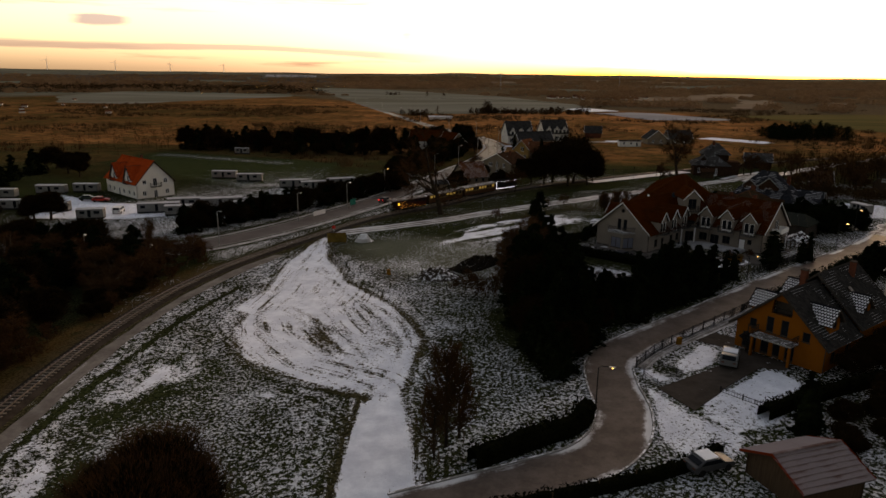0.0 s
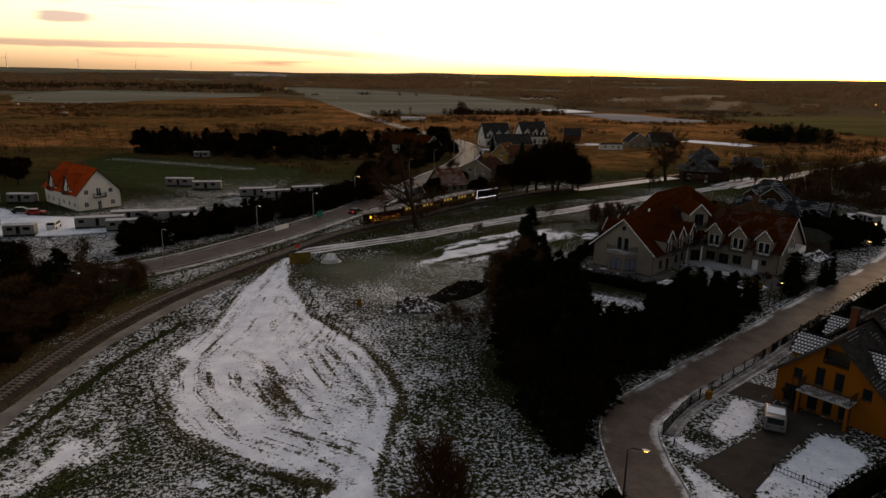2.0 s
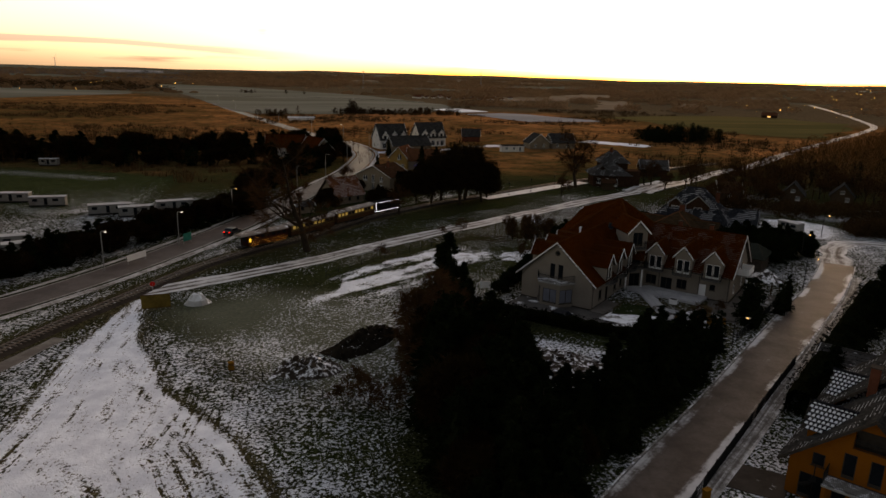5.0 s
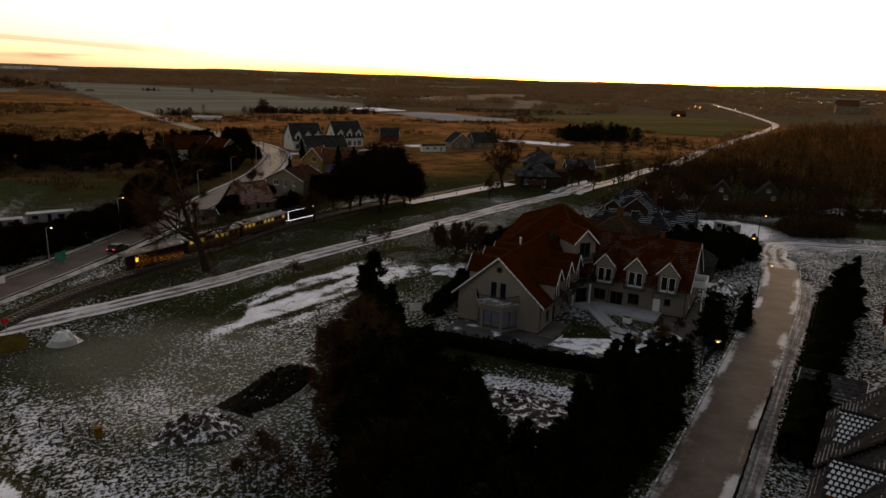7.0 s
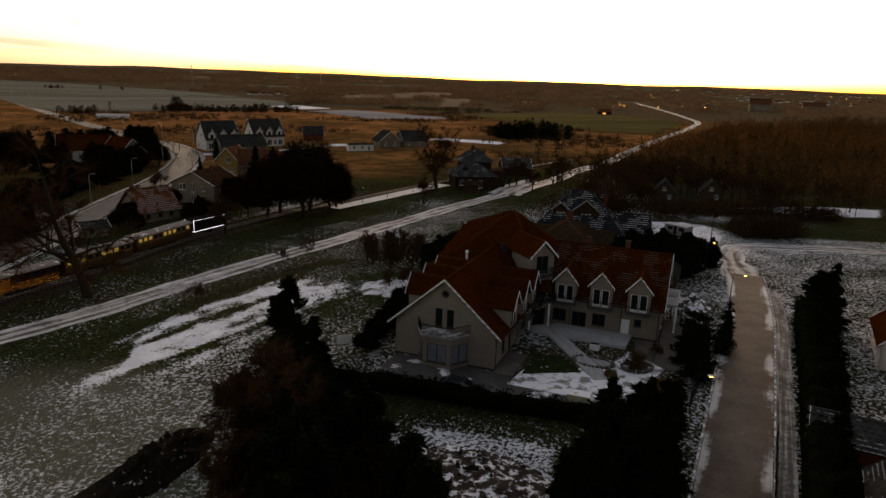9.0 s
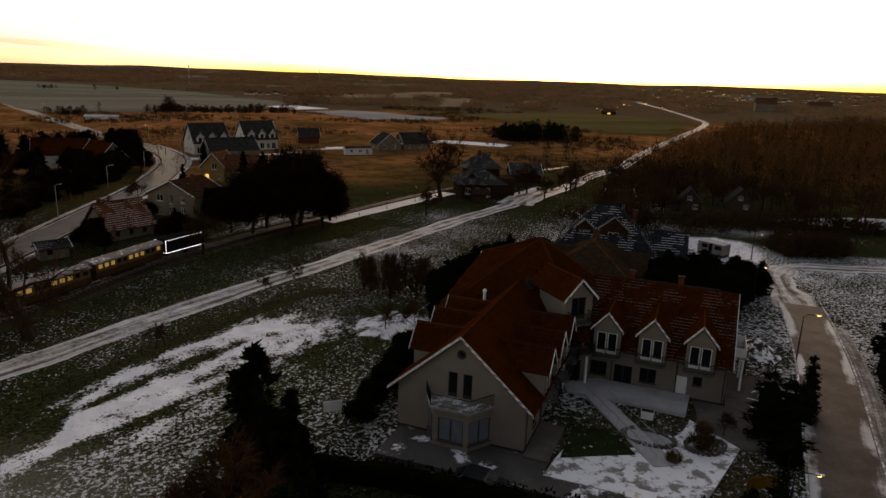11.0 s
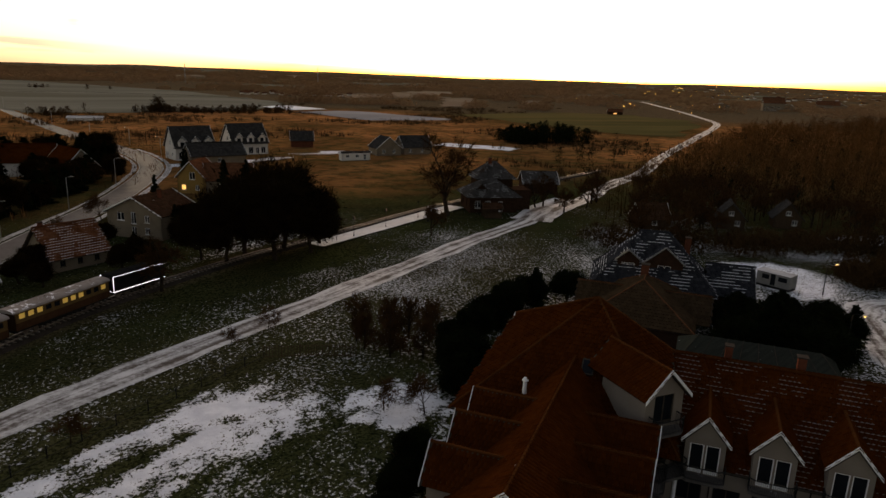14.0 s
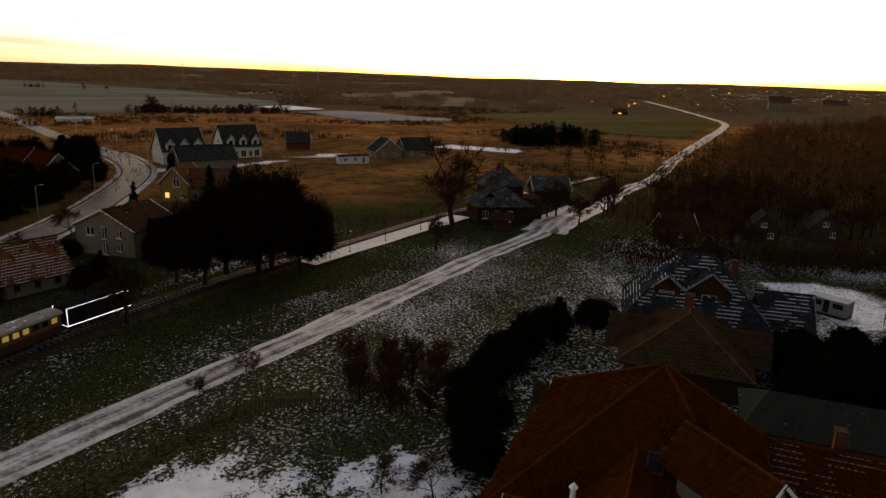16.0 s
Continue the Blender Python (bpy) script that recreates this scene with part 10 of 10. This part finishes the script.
GRAVEL = surf("logs_and_rubbish", (0.10, 0.085, 0.07), (0.26, 0.235, 0.21), 0.8, 6.0, 0.9, snow=0.55)


def log_pile(x, y, turn):
    s = thing("timber_pile", x, y, turn, "untidy pile of split timber and planks", "timber pile")
    rnd = random.Random(4)
    me = Geo().tube([(-0.8, 0, 0), (0.8, 0, 0)], 0.12, 7).mesh("log", GRAVEL)
    for k in range(28):
        part("log", me, GRAVEL, s, m=pose(rnd.uniform(-1.2, 1.2), rnd.uniform(-1.0, 1.0), 0.1 + 0.2 * (k // 8), rnd.uniform(-8, 8), rnd.uniform(-8, 8), rnd.uniform(-35, 35)))


log_pile(66.2, 121.5, 20)
log_pile(63.8, 119.2, -30)


def bench(x, y, turn):
    b = thing("bench", x, y, turn, "dark wooden bench beside the platform", "bench", "platform benches")
    for i in range(3):
        part("seat_slat", Geo().box(-0.9, 0.9, -0.2 + i * 0.14, -0.09 + i * 0.14, 0.43, 0.47), WOOD, b)
    for i in range(2):
        part("back_slat", Geo().box(-0.9, 0.9, 0.24, 0.28, 0.58 + i * 0.18, 0.7 + i * 0.18), WOOD, b)
    for x in (-0.7, 0.7):
        part("leg", Geo().box(x - 0.04, x + 0.04, -0.2, 0.28, 0.0, 0.43), IRON, b)


for x, y in ((76.0, 226.6), (79.2, 228.6)):
    bench(x, y, 33)


def stakes():
    for x, y in ((-0.6, 56.0), (0.2, 54.0), (2.6, 57.6), (-1.4, 61.5), (9.4, 47.6), (13.6, 49.4), (17.0, 50.6)):
        s = thing("stake", x, y, 0, "short dark wooden stake on the verge", "stake", "verge stakes")
        part("pole", Geo().tube([(0, 0, -0.3), (0.02, 0.01, 1.35)], 0.06, 6), WOOD, s)


stakes()


# ---- far away ----
def turbine(x, y, h, turn):
    z = gh(x, y)
    t = thing("wind_turbine", x, y, turn, "distant pale wind turbine on the horizon", "wind turbine", "wind turbines", z=z)
    part("tower", Geo().tube([(0, 0, -2), (0, 0, h)], [1.6, 0.8], 8), TRIM, t)
    hub = part("nacelle", Geo().box(-1.2, 1.2, -3, 3, h - 1, h + 1.6), TRIM, t)
    for k in range(3):
        part("blade", Geo().prism([(-0.7, 0, 0), (0.7, 0, 0), (0.25, 0, h * 0.55), (-0.1, 0, h * 0.55)], (0, 0.4, 0)), TRIM, hub, m=pose(0, -3.2, h + 0.4, 0, k * 120 + 20, 0))


for az, d, h in ((-29.3, 3900, 46), (-24.9, 4000, 44), (-21.1, 4100, 42), (-17.2, 4200, 40), (-32.3, 3900, 46)):
    turbine(d * math.sin(radians(az)), d * math.cos(radians(az)), h, -az)


def pylon(x, y, h):
    p = thing("pylon", x, y, 20, "thin lattice mast far across the plain", "mast", "far masts")
    part("lattice", Geo().tube([(-1.5, -1.5, -1), (-0.2, -0.2, h)], 0.3, 3).tube([(1.5, -1.5, -1), (0.2, -0.2, h)], 0.3, 3).tube([(0, 1.5, -1), (0, 0.2, h)], 0.3, 3), GALV, p)
    part("cross_arm", Geo().box(-6, 6, -0.25, 0.25, h * 0.8, h * 0.8 + 0.5).box(-4, 4, -0.25, 0.25, h * 0.93, h * 0.93 + 0.4), GALV, p)


for az, d, h in ((5.0, 1500, 36), (14.5, 1900, 40), (38.8, 3000, 60), (40.2, 3000, 55)):
    pylon(d * math.sin(radians(az)), d * math.cos(radians(az)), h)


def far_town():
    """Small houses and lights of far villages."""
    rnd = random.Random(13)
    g, r, lw = Geo(), Geo(), Geo()

    def hut(x, y, s):
        z = gh(x, y)
        m = pose(x, y, z, 0, 0, rnd.uniform(0, 180))
        g.box(-s, s, -s * 0.6, s * 0.6, -1, s * 0.6, m)
        pts = [m @ Vector(v) for v in ((-s * 1.1, -s * 0.75, s * 0.55), (-s * 1.1, 0, s * 1.15), (-s * 1.1, s * 0.75, s * 0.55))]
        r.prism(pts, m.to_3x3() @ Vector((s * 2.2, 0, 0)))

    for _ in range(44):
        a, d = radians(rnd.uniform(9, 17)), rnd.uniform(980, 1150)
        hut(d * math.sin(a), d * math.cos(a), rnd.uniform(2.0, 3.6))
    for _ in range(120):
        a, d = radians(rnd.uniform(41, 60)), rnd.uniform(1700, 3200)
        hut(d * math.sin(a), d * math.cos(a), rnd.uniform(3.2, 6))
    for _ in range(11):
        a, d = radians(rnd.uniform(-36, -24)), rnd.uniform(600, 900)
        hut(d * math.sin(a), d * math.cos(a), rnd.uniform(1.6, 2.6))
    tagged(new("far_village", g.mesh("far_village", WHITE)), "scattered pale houses of far villages", "village", "", "stuff")
    tagged(new("far_village_roofs", r.mesh("far_village_roofs", RUSTTILE)), "brown roofs of far villages", "village", "", "stuff")

    def spot(az, d, s):
        x, y = d * math.sin(radians(az)), d * math.cos(radians(az))
        z = gh(x, y) + rnd.uniform(5, 9)
        lw.lathe([(0.01, -s), (s, 0), (0.01, s)], 5, (x, y, z))

    for _ in range(120):
        spot(rnd.gauss(46, 4.5), rnd.uniform(1500, 3300), rnd.uniform(0.22, 0.55))
    for _ in range(16):
        spot(rnd.uniform(33, 44), rnd.uniform(700, 1000), rnd.uniform(0.15, 0.35))
    for _ in range(14):
        spot(rnd.uniform(-20, -7), rnd.uniform(900, 1500), rnd.uniform(0.25, 0.5))
    for _ in range(6):
        spot(rnd.uniform(-34, -20), rnd.uniform(1200, 1900), rnd.uniform(0.2, 0.35))
    tagged(new("far_lights", lw.mesh("far_lights", LAMPWARM)), "amber lights of far villages", "lights", "", "stuff")


far_town()
